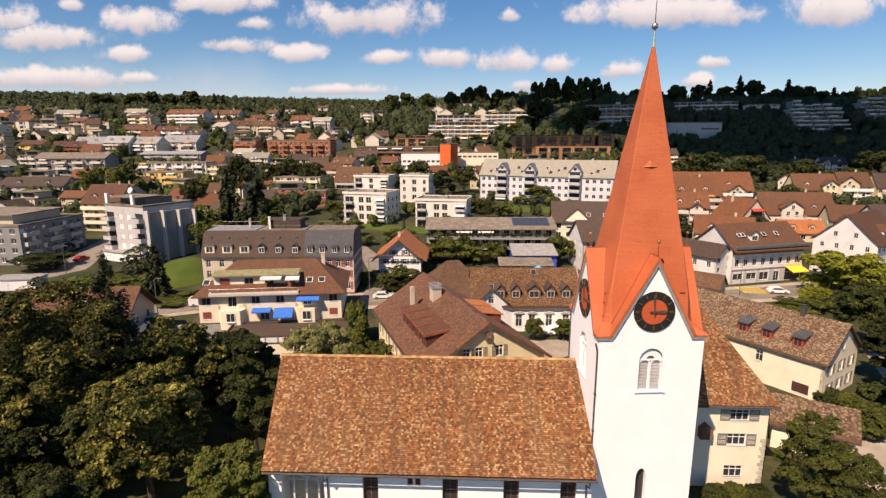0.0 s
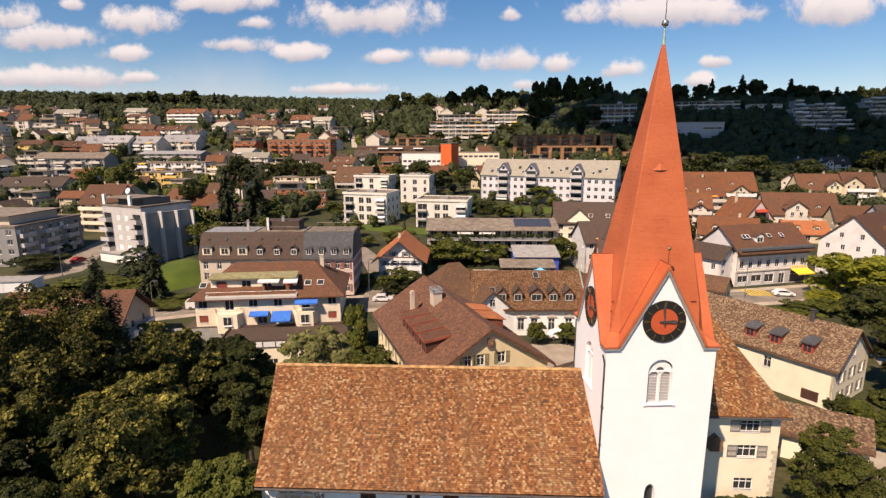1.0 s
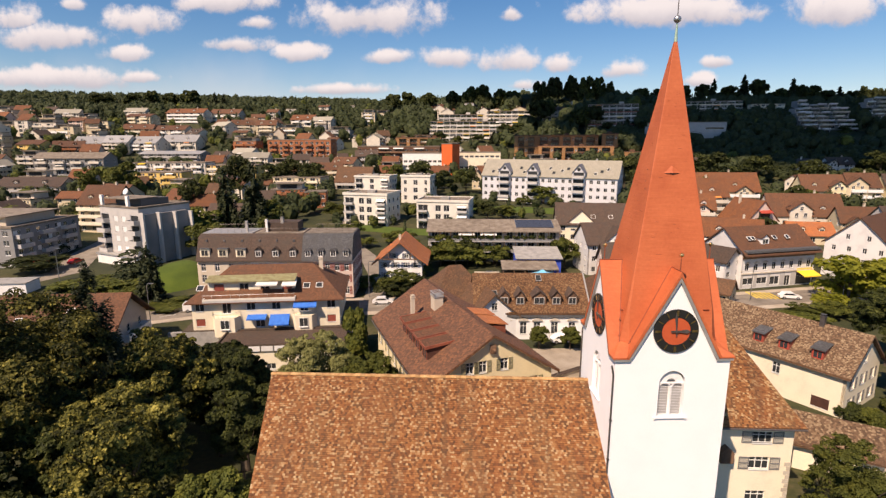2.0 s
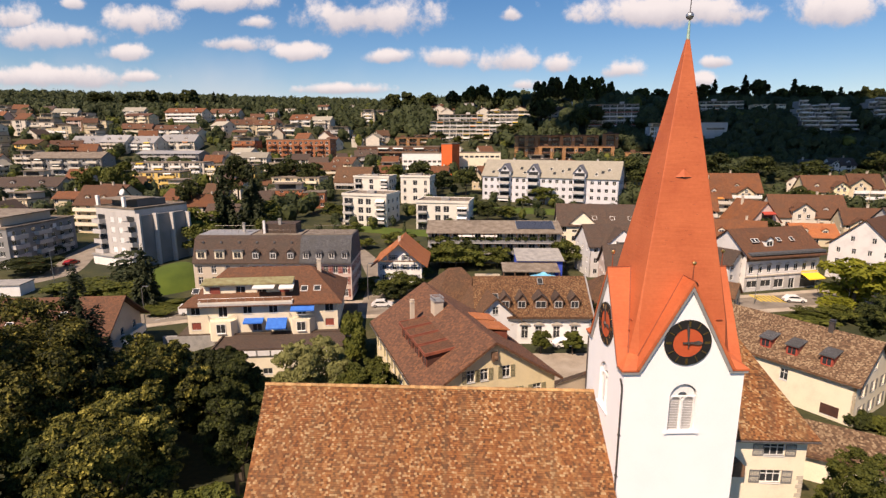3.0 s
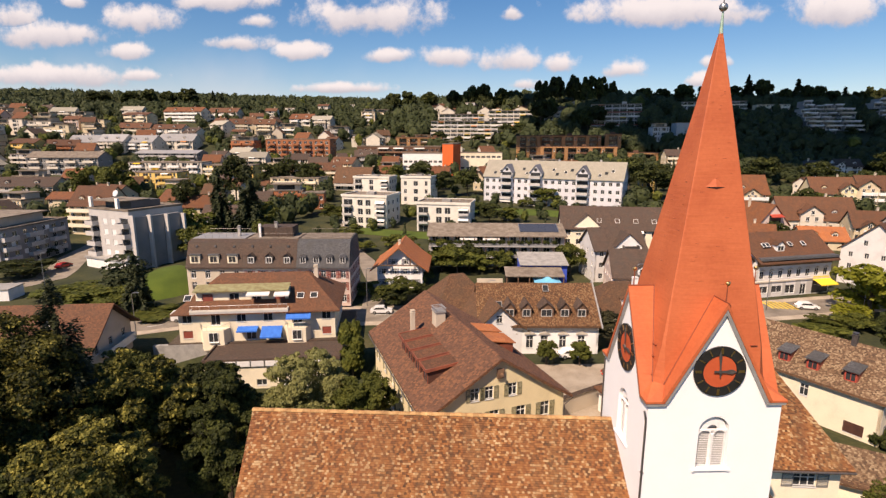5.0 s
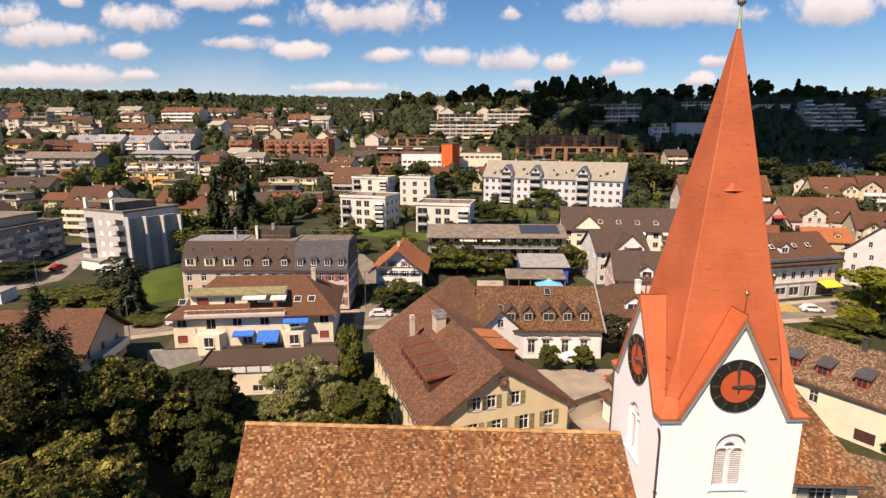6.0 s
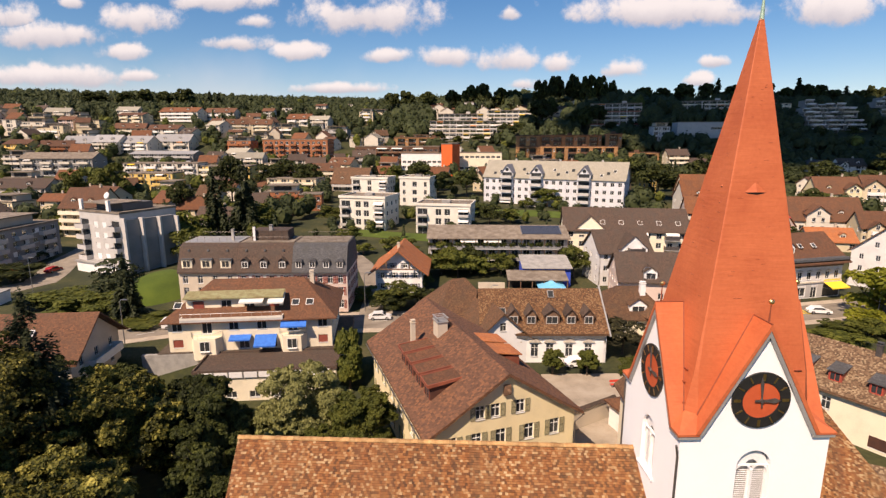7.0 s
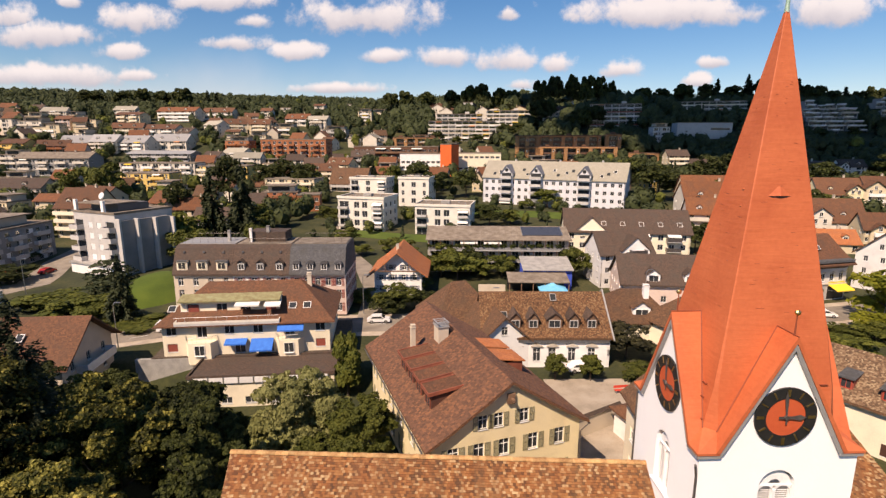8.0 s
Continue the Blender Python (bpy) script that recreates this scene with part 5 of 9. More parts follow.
for s in (-10.2, 4.85):
    box(bm, s, -0.75, 5.3, s + 0.15, 1.5, 5.6)
part("parapet", bm, M["palecream"], ter)
bm = tube(bmesh.new(), [(-10.1, -0.82, 6.25), (4.9, -0.82, 6.25)], 0.03, 6)
for i in range(11):
    tube(bm, [(-10.1 + 1.5 * i, -0.82, 5.55), (-10.1 + 1.5 * i, -0.82, 6.25)], 0.025, 6)
part("handrail", bm, M["steel"], ter)
for i, x in enumerate((-8.0, -3.8, -0.2, 3.4)):
    if i != 1:
        bm = cbox(bmesh.new(), (x, 1.52, 6.9), (1.55, 0.06, 1.25))
        if i in (0, 3):
            part("blind", bm, M["shut_red"], AW, "dark red roller blind", m=wm)
        else:
            bm.free()
for x0, x1, bays in ((-9.0, -4.4, (2.6,)), (4.2, 8.4, (2.6,))):
    bm = bmesh.new()
    prism(bm, [(x0, 0), (x0 + 0.7, -1.3), (x1 - 0.7, -1.3), (x1, 0)], -1.0, 2.35, "z")
    bay = part("bay", bm, M["cream"], AW, "white three-sided bay with a balcony on top", m=wm)
    bm = bmesh.new()
    for a, b in (((x0, 0), (x0 + 0.7, -1.3)), ((x0 + 0.7, -1.3), (x1 - 0.7, -1.3)), ((x1 - 0.7, -1.3), (x1, 0))):
        tube(bm, [(*a, 3.2), (*b, 3.2)], 0.03, 6)
        for k in range(6):
            p = [a[j] + (b[j] - a[j]) * k / 5 for j in (0, 1)]
            tube(bm, [(*p, 2.35), (*p, 3.2)], 0.018, 5)
    part("railing", bm, M["steel"], bay)
    fr, pane, both = window_meshes(1.5, 1.6, "double")
    part("window", both, None, bay, m=pose((x0 + x1) / 2, -1.5, 1.2))
awning(AW, wm, 6.6, 5.0, 3.9, 1.5, 1.0, "awn_blue")
awning(AW, wm, -1.6, 2.45, 3.2, 1.3, 0.4, "awn_blue")
awning(AW, wm, 2.2, 2.35, 3.3, 1.9, 1.2, "awn_blue")
awning(AW, wm @ pose(0, 1.6, 0), 0.2, 8.0, 3.6, 1.8, 0.3, "awn_white")
awning(AW, wm @ pose(0, 1.6, 0), 3.9, 7.95, 2.4, 1.8, 0.4, "awn_white")
for x in (-11.3, -9.3, 6.6, 8.8):
    skylight(AW, x, -4.9, 6.75, 31, 0, 1.1, 1.2, "frame")
chimney(AW, 8.6, 0.5, 7.5, 10.3, 0.7, 0.7, "beige")
for x in (-11, 10.9):
    part("blind", cbox(bmesh.new(), (x, 0.1, 1.3), (1.4, 0.03, 1.2)), M["shut_red"], AW, "dark red roller blind", m=wm)

# low building with a flat roof below the terrace
LOW = house("garage_building", "low beige building with a brown flat roof and glazed balustrade", -29.6, 84.6, -3.4, 8, 20.0, 7.0, 4.35, 0, "flat", "cream", "tile_dark",
            {"front": rows_of(6, 20.0, (1.0,), 1.5, 1.0, 1.8)}, "double")
wl = side_pose("front", 20.0, 7.0)
for i in range(9):
    part("balustrade_panel", cbox(bmesh.new(), (-8.2 + i * 2.05, -0.22, 4.1), (1.85, 0.06, 0.85)), M["shut_white"], LOW, "white glazed panel", m=wl)
for i in range(10):
    part("balustrade_post", cbox(bmesh.new(), (-9.2 + i * 2.05, -0.22, 4.1), (0.08, 0.1, 1.1)), M["steel"], LOW, m=wl)
tagged(part("terrace_wall", cbox(bmesh.new(), (0, 0, 0), (31, 0.6, 4.5)), M["concrete"], m=pose(-34.6, 87.9, -1.0, 0, 0, 9)), "grey retaining wall below the apartment terrace", "wall", kind="structure")
bm = cbox(bmesh.new(), (0, 0, 0), (29, 14.4, 2.38))
tagged(part("terrace_ground", bm, M["bark"], m=pose(-34.4, 95.0, 0.2, 0, 0, 9)), "paved terrace under the apartment house", "terrace", kind="structure")

# mansard row
def mansard_house(label, x, y, rot, L, key, wall, shut, dorm, n, tiles_top):
    hs = thing("mansard_house", label, "house", pose(x, y, 0.4, 0, 0, rot), "mansard row")
    H, W, top = 7.9, 13.0, 5.4
    holes = rows_of(n + 1, L, (1.6, 4.2, 6.6), 1.0, 1.6, 1.3)
    for side in SIDES:
        across = side in ("left", "right")
        hh = rows_of(4, W, (1.6, 4.2, 6.6), 1.0, 1.6, 1.8) if across else holes
        wm = side_pose(side, L, W)
        bm = wall_bm(W - 0.72 if across else L, H, hh, 0.35)
        bmesh.ops.transform(bm, matrix=wm, verts=bm.verts[:])
        part("wall", bm, M[wall], hs)
        put_windows(hs, wm, hh, "cross", shut)
    bm = bmesh.new()
    a = 0.5
    prism(bm, [(-W / 2 - a, H), (-W / 2 - a, H + 0.25), (-W / 2 + 1.7, H + top - 0.5), (-W / 2 + 3.0, H + top), (W / 2 - 3.0, H + top), (W / 2 - 1.7, H + top - 0.5), (W / 2 + a, H + 0.25), (W / 2 + a, H)], -L / 2, L / 2, "x")
    part("mansard_roof", bm, M[key], hs)
    part("roof_deck", cbox(bmesh.new(), (0, 0, H + top + 0.06), (L - 0.5, W - 6.4, 0.12)), M[tiles_top], hs)
    for i in range(n):
        xx = -L / 2 + L * (i + 0.5) / n
        if dorm == "square":
            dormer(hs, xx, -W / 2 - 0.2, H + 1.0, 0, 2.0, 1.7, 1.9, 0.3, "cream", "slate", "cream", "flat")
        elif dorm == "gable":
            dormer(hs, xx, -W / 2 - 0.2, H + 0.9, 0, 1.5, 1.5, 1.9, 0.6, "slate", "tile_dark", "frame")
        else:
            dormer(hs, xx, -W / 2 - 0.2, H + 0.9, 0, 1.4, 1.55, 1.9, 0.5, "slate", "slate", "frame", "round")
            skylight(hs, xx, -W / 2 + 1.75, H + 4.35, 66, 0, 1.1, 1.0, "frame")
    if dorm != "round":
        for i in range(n):
            xx = -L / 2 + L * (i + 0.5) / n
            part("roof_vent", cbox(bmesh.new(), (xx, -W / 2 + 1.3, H + 4.2), (0.4, 0.3, 0.4)), M["slate"], hs)
    return hs


m1 = mansard_house("mansard house with weathered brown roof and square cream dormers", -50.9, 115.2, 3, 11.2, "tile_dark", "beige", "", "square", 3, "zinc")
chimney(m1, 3.2, -0.5, 13.2, 15.2, 0.5, 0.5, "concrete")
m2 = mansard_house("mansard house with dark brown tiled roof and gabled dormers", -39.9, 115.8, 3, 10.8, "tile_dark", "palecream", "shut_red", "gable", 3, "gravel_roof")
bm = bmesh.new()
box(bm, -3.6, -1.5, 13.3, 3.6, 3.0, 15.4)
part("roof_room", bm, M["tile_dark"], m2, "low roof storey with a terrace")
chimney(m2, 0.2, -1.2, 15.2, 16.2, 0.6, 0.6, "concrete")
chimney(m2, -3.0, -1.9, 13.2, 15.8, 0.45, 0.45, "white")
m3 = mansard_house("mansard house with grey slate roof and red-brown shutters", -29.2, 116.4, 3, 10.6, "slate", "pink", "shut_red", "round", 4, "gravel_roof")
for hs, rx in ((m1, 4.4), (m2, 4.2), (m3, 4.2)):
    for s in (-1, 1):
        bm = bmesh.new()
        tube(bm, [(-rx, s * 3.0, 14.35), (rx, s * 3.0, 14.35)], 0.03, 6)
        for i in range(7):
            tube(bm, [(-rx + 2 * rx * i / 6, s * 3.0, 13.4), (-rx + 2 * rx * i / 6, s * 3.0, 14.35)], 0.025, 5)
        part("roof_railing", bm, M["pipe"], hs)

# chalet
CHL = house("chalet", "white chalet with orange tiled roof and blue-grey shutters", -15.6, 132.0, 0.0, 91, 13, 10.4, 5.1, 4.5, "gable", "white", "tile_orange",
            {"left": rows_of(4, 10.4, (1.4, 3.9), 1.0, 1.3, 1.5) + rows_of(2, 10.4, (6.2,), 1.0, 1.2, 3.7), "front": rows_of(4, 13, (1.4, 3.8), 1.0, 1.3)}, shutters="shut_blue", ov=1.5, og=1.5)
chimney(CHL, -2.5, 0.4, 8.6, 10.3, 0.6, 0.6, "beige")
dormer(CHL, 2.2, 3.3, 6.0, 180, 1.6, 0.9, 2.2, 0.4, "white", "tile_orange", "frame")
bm = bmesh.new()
for s in (-1, 1):
    cbox(bm, (-7.85, s * 2.6, 6.5), (0.2, 0.2, 1.7), pose(0, 0, 0))
box(bm, -7.9, -4.2, 5.5, -7.7, 4.2, 5.75)
part("gable_timbers", bm, M["timber"], CHL)

# white apartment cubes
def cube_flat(label, x, y, z, rot, L, W, H, n, cols=4, balc=True):
    zs = [1.7 + (H - 0.8) / n * i for i in range(n)]
    hs = house("apartment_block", label, x, y, z, rot, L, W, H, 0, "flat", "palecream", "gravel_roof",
               {"front": [(x, z, w, h) for z in zs for x, w, h in ([(s * (L / 2 - 2.3), 3.5, 2.35) for s in (-1, 1)] if balc else []) + [((j - (cols - 3) / 2) * 3.0, 2.0, 2.15) for j in range(cols - 2)] + ([] if balc else [(s * (L / 2 - 2.0), 1.3, 2.0) for s in (-1, 1)])], "right": rows_of(3, W, zs, 1.3, 1.6, 2.4), "left": rows_of(3, W, zs, 1.3, 1.6, 2.4)}, "double", category="apartment block", group="white apartment blocks")
    wm = side_pose("front", L, W)
    if balc:
        for i in range(1, n):
            for s in (-1, 1):
                balcony(hs, wm, s * (L / 2 - 2.2), zs[i] - 1.15, 3.6, 1.5, 0.6, "lightgrey", "lightgrey")
            awning(hs, wm, (L / 2 - 2.2), zs[i] + 1.0, 3.4, 1.4, 0.5 + 0.3 * (i % 2), "awn_white")
    for x0, y0, x1, y1 in ((-L / 2 - 0.3, -W / 2 - 0.3, L / 2 + 0.3, -W / 2 + 0.05), (-L / 2 - 0.3, W / 2 - 0.05, L / 2 + 0.3, W / 2 + 0.3), (-L / 2 - 0.3, -W / 2 + 0.05, -L / 2 + 0.05, W / 2 - 0.05), (L / 2 - 0.05, -W / 2 + 0.05, L / 2 + 0.3, W / 2 - 0.05)):
        part("roof_parapet", box(bmesh.new(), x0, y0, H - 0.1, x1, y1, H + 0.75), M["palecream"], hs)
    bm = bmesh.new()
    box(bm, -1.4, -1.2, H + 0.26, 1.6, 1.2, H + 1.2)
    part("roof_box", bm, M["concrete"], hs)
    for i in range(6):
        part("roof_pipe", cbox(bmesh.new(), (-L / 2 + 2 + i * (L - 4) / 5, (-1) ** i * 2.0, H + 0.5), (0.3, 0.3, 0.6)), M["steel"], hs)
    return hs


cube_flat("white four-storey apartment block with balconies and awnings", -35.3, 199.5, 0.8, -13, 17.0, 13.5, 13.2, 4)
cube_flat("white apartment block with balconies beside the gardens", -7.5, 193.5, 2.0, -8, 18.5, 13, 10.2, 3, 4)
cube_flat("slim white apartment block with tall windows", -21.9, 246.5, 3.0, -10, 13.5, 13, 14.6, 4, 3, False)
cube_flat("white stepped apartment block", -44.5, 261, 7.2, -10, 17.5, 12, 9.2, 3, 3)

# long planted apartment house with a metal roof
FL = house("terraced_flats", "long grey apartment house with planted balconies and a sheet-metal roof", 7.6, 152.5, 0.3, 1, 36, 13, 8.9, 0, "none", "lightgrey", "zinc",
           {"front": rows_of(12, 36, (1.6, 4.4, 7.3), 1.7, 2.0, 1.8), "left": rows_of(3, 13, (1.6, 4.4, 7.3), 1.3, 1.5, 2)}, "double", category="apartment house")
bm = bmesh.new()
prism(bm, [(-8.2, 8.7), (0.5, 10.9), (7.2, 9.6), (7.2, 9.4), (0.5, 10.65), (-8.2, 8.5)], -18.4, 18.4, "x")
part("roof", bm, M["gravel_roof"], FL, "low-pitched grey sheet roof")
bm = bmesh.new()
for i in range(24):
    prism(bm, [(-8.2, 8.71), (0.5, 10.91), (0.5, 10.97), (-8.2, 8.77)], -18.3 + i * 1.56, -18.25 + i * 1.56, "x")
part("roof_seams", bm, M["gravel_roof"], FL)
bm = bmesh.new()
prism(bm, [(-5.6, 9.42), (-0.4, 10.74), (-0.4, 10.86), (-5.6, 9.54)], 6.3, 16.4, "x")
sol = part("solar_panel", bm, M["solar"], FL, "dark solar panels in a pale frame")
bm = bmesh.new()
for x in (6.2, 16.4):
    prism(bm, [(-5.7, 9.4), (-0.3, 10.77), (-0.3, 10.95), (-5.7, 9.58)], x, x + 0.15, "x")
part("panel_frame", bm, M["steel"], sol)
wm = side_pose("front", 36, 13)
for z in (3.2, 6.1):
    balcony(FL, wm, 0, z, 35.6, 2.2, 0.75, "lightgrey", "grey")
for i in range(13):
    part("balcony_post", cbox(bmesh.new(), (-17.6 + i * 2.93, -2.1, 4.3), (0.14, 0.14, 8.6)), M["timber"], FL, m=wm)
FLAT_PLANTS = [(wm @ pose(-17.2 + 2.3 * i, -1.75, z - 0.1), 2.6, 0.1, FL) for i in range(15) for z in (0.9, 3.2, 6.1)]
for x in (-7.5, -1.5):
    awning(FL, wm, x, 8.4, 4.4, 2.0, 0.5, "awn_white")

# blue workshop
BW = thing("workshop", "bright blue clad workshop with pale flat roof and low canopy", "workshop", pose(18.2, 134.5, 0, 0, 0, 1))
part("wall", cbox(bmesh.new(), (0, 0.5, 2.25), (11.0, 7.5, 4.5)), M["blue"], BW)
bm = bmesh.new()
prism(bm, [(-3.9, 4.5), (4.5, 5.9), (4.5, 6.1), (-3.9, 4.7)], -5.8, 5.8, "x")
part("roof", bm, M["concrete"], BW, "pale grey roof")
bm = bmesh.new()
prism(bm, [(-8.6, 2.9), (-3.3, 3.9), (-3.3, 4.1), (-8.6, 3.1)], -9.5, 4.0, "x")
part("canopy", bm, M["gravel_roof"], BW, "brown canopy roof")
for i in range(6):
    part("canopy_post", cbox(bmesh.new(), (-9.2 + i * 2.6, -8.3, 1.45), (0.2, 0.2, 2.9)), M["timber"], BW)
# black sheet before the wall, standing in for the shade under the canopy
part("canopy_back", cbox(bmesh.new(), (-2.8, -3.6, 1.5), (13, 0.2, 3.0)), M["black"], BW)
part("low_wall", cbox(bmesh.new(), (-13.0, -6.8, 1.0), (6.0, 0.3, 2.0)), M["beige"], BW)
tent = thing("party_tent", "light blue peaked party tent in the yard", "tent", pose(18.4, 126.2, 0))
bm = bmesh.new()
apex = bm.verts.new((0, 0, 3.2))
rim = [bm.verts.new((3.0 * sx, 3.0 * sy, 1.95)) for sx, sy in ((-1, -1), (1, -1), (1, 1), (-1, 1))]
low = [bm.verts.new((v.co.x, v.co.y, 1.7)) for v in rim]
mid = [bm.verts.new((v.co.x * 0.35, v.co.y * 0.35, 2.5)) for v in rim]
for i in range(4):
    j = (i + 1) % 4
    bm.faces.new((rim[i], rim[j], mid[j], mid[i])); bm.faces.new((mid[i], mid[j], apex)); bm.faces.new((low[i], low[j], rim[j], rim[i]))
part("tent_roof", bm, M["tent"], tent)
for sx, sy in ((-1, -1), (1, -1), (1, 1), (-1, 1)):
    part("pole", tube(bmesh.new(), [(2.95 * sx, 2.95 * sy, 0), (2.95 * sx, 2.95 * sy, 1.9)], 0.04, 6), M["steel"], tent)

# long white block with grey roof and gabled balconies
WB = house("apartment_house", "long white apartment house with pale grey roof and gabled balcony bays", 38.0, 245.8, 4.6, -24, 61, 14, 13.2, 6.9, "gable", "coolwhite", "tile_grey",
           {"front": [o for o in rows_of(20, 61, (1.7, 4.9, 8.1, 11.3), 1.5, 1.6, 1.8)], "right": rows_of(4, 14, (1.7, 4.9, 8.1, 11.3, 14.4), 1.3, 1.5, 3.0)}, "double", ov=0.5, category="apartment house")
wm = side_pose("front", 61, 14)
for x in (-19.0, -5.8, 14.5):
    bm = bmesh.new()
    prism(bm, [(x - 2.6, 0), (x + 2.6, 0), (x + 2.6, 15.2), (x, 18.4), (x - 2.6, 15.2)], -1.4, 5.5, "y")
    bay = part("balcony_bay", bm, M["coolwhite"], WB, "white gabled balcony bay", m=wm)
    bm = bmesh.new()
    prism(bm, [(x - 3.0, 14.8), (x, 18.5), (x + 3.0, 14.8), (x + 3.0, 15.05), (x, 18.85), (x - 3.0, 15.05)], -1.9, 7.5, "y")
    part("bay_roof", bm, M["shut_blue"], bay, "blue-grey sheet gable roof")
    bm = bmesh.new()
    bmesh.ops.create_cone(bm, cap_ends=True, segments=18, radius1=0.75, radius2=0.75, depth=0.12, matrix=pose(x, -1.45, 16.6, 90))
    part("round_window", bm, M["glass"], bay)
    for z in (0.3, 3.5, 6.7, 9.9, 13.0):
        balcony(WB, wm @ pose(0, -1.4, 0), x, z + 0.1, 5.0, 1.7, 1.0, "coolwhite", "lightgrey")
    bm = bmesh.new()
    for z in (0.6, 3.8, 7.0, 10.2, 13.3):
        cbox(bm, (x, -1.42, z + 1.1), (4.4, 0.06, 2.0))
    part("balcony_glass", bm, M["glass"], bay)
awning(WB, wm @ pose(0, -1.4, 0), -19.0, 3.0, 5.2, 2.0, 0.5, "awn_white")
for i, x in enumerate((-25.5, -23, -12.5, -10.5, -8.6, 1.0, 3.0, 6.5, 9.0, 21, 23.5, 26)):
    skylight(WB, x, -5.6 + (i % 3) * 0.9, 14.8 + (i % 3) * 0.89, 44, 0, 1.2, 1.4, "frame" if i % 2 else "slate")
for s in (-18, 2, 20):
    chimney(WB, s, 1.2, 18.3, 20.7, 0.7, 0.7, "lightgrey")

# cluster of white houses across the street
H1 = house("apartment_house", "cream apartment house with dark roof, balconies and white awnings", 44.0, 163, 1.0, -6, 33, 13, 8.2, 5.4, "gable", "cream", "tile_dark",
           {"front": rows_of(11, 33, (1.6, 4.3, 6.9), 1.4, 1.5, 1.8), "left": rows_of(4, 13, (1.6, 4.3, 6.9), 1.0, 1.3, 2.2)}, "double", category="apartment house")
wm = side_pose("front", 33, 13)
for x in (4.0, 12.0):
    for z in (0.7, 3.4, 6.1):
        balcony(H1, wm, x, z, 3.6, 1.8, 1.0, "lightgrey", "pipe")
    awning(H1, wm, x, 8.1, 3.4, 1.8, 0.6, "awn_white")
for x in (-6, -1, 4, 9, 14):
    skylight(H1, x, -4.3, 10.1, 39, 0, 1.2, 1.4, "frame")
dormer(H1, -9.5, -6.6, 7.4, 0, 7.5, 1.2, 7.0, 3.4, "cream", "tile_dark", "frame")
H2 = house("gabled_house", "tall white house with dark brown roof and two gables", 36.0, 139, 0, 8, 12.5, 10.5, 8.0, 4.4, "gable", "softwhite", "tile_dark",
           {"left": rows_of(3, 10.5, (1.5, 4.2, 6.9), 1.0, 1.3, 1.8), "front": rows_of(4, 12.5, (1.5, 4.2, 6.9), 1.0, 1.3, 1.6)}, "double")
dormer(H2, 1.6, -6.1, 7.2, 0, 6.6, 1.6, 6.6, 3.0, "white", "tile_dark", "frame")
wm = side_pose("front", 12.5, 10.5)
for z in (3.0, 5.8, 8.2):
    balcony(H2, wm @ pose(0, -0.8, 0), 1.8, z, 3.6, 1.6, 1.0, "lightgrey", "pipe")
PK = house("gabled_house", "pale pink house with brown roof and white gabled dormers", 40.5, 125, 0, -4, 17, 11.5, 4.8, 4.9, "gable", "pink", "tile_dark",
           {"left": rows_of(4, 11.5, (1.4, 3.9), 0.9, 1.1, 2.0) + rows_of(2, 11.5, (6.4,), 0.8, 1.0, 4.3), "front": rows_of(5, 17, (1.6,), 1.1, 1.3)}, "double")
for x in (-2.2, 5.2):
    dormer(PK, x, -5.5, 5.0, 0, 2.6, 1.7, 3.2, 1.0, "white", "tile_dark", "frame")
SM = house("yard_cottage", "small old house with weathered tile roof and white chimney", 28.6, 105, 0, 2, 12, 11, 3.6, 4.0, "hip", "cream", "tile_old", {"front": rows_of(4, 12, (1.9,)), "left": rows_of(3, 11, (1.9,))}, ridge=4)
chimney(SM, 2.2, -1.4, 5.6, 8.6, 0.9, 0.9)
dormer(SM, 0.6, -4.6, 4.0, 0, 3.0, 1.6, 3.4, 1.1, "white", "tile_old", "frame")
house("yard_barn", "old barn with broad weathered hipped roof", 38.2, 98.5, 0, 24, 13, 12, 4.2, 5.2, "hip", "cream", "tile_old", {"front": rows_of(3, 13, (2.0,))}, ridge=3)

# house beside the tower
YH = thing("presbytery", "cream house with old tiled hip roof and grey shutters", "house", pose(22.3, 54.6, 0))
WY = [(4.15, 7.5, 1.75, 1.1), (4.1, 5.0, 1.75, 1.2), (4.1, 1.65, 1.75, 1.2)]
for side in SIDES:
    across = side in ("left", "right")
    L, W = 13.6, 16.4
    hh = WY if side == "front" else rows_of(4, W if across else L, (2.4, 5.4), 1.1, 1.4, 2)
    wm = side_pose(side, L, W)
    bm = wall_bm(W - 0.82 if across else L, 9.3, hh, 0.4)
    bmesh.ops.transform(bm, matrix=wm, verts=bm.verts[:])
    part("wall", bm, M["cream"], YH)
    if side == "front":
        put_windows(YH, wm, hh[:2], "triple", "shut_grey", True)
        put_windows(YH, wm, hh[2:], "triple", "", True)
    else:
        put_windows(YH, wm, hh, "cross")
bm = hip_roof_bm(16.4, 13.6, 9.3, 8.8, 0.6, 9.0)
bmesh.ops.rotate(bm, verts=bm.verts[:], matrix=Matrix.Rotation(math.radians(90), 3, "Z"))
part("roof", bm, M["tile_old"], YH)
k = 8.8 / 6.8
z0, zr = 9.3 - 0.6 * k + 0.24, 18.34
ex, ey = 6.8 + 0.6, 8.2 + 0.6
tile_field("roof_tiles", [(-ex, -ey, z0), (ex, -ey, z0), (0.05, -4.5, zr), (-0.05, -4.5, zr)], 0.18, 0.16, M["tile_piece"], YH, rnd=31)
tile_field("roof_tiles", [(ex, -ey, z0), (ex, ey, z0), (0, 4.5, zr), (0, -4.5, zr)], 0.18, 0.16, M["tile_piece"], YH, rnd=32)
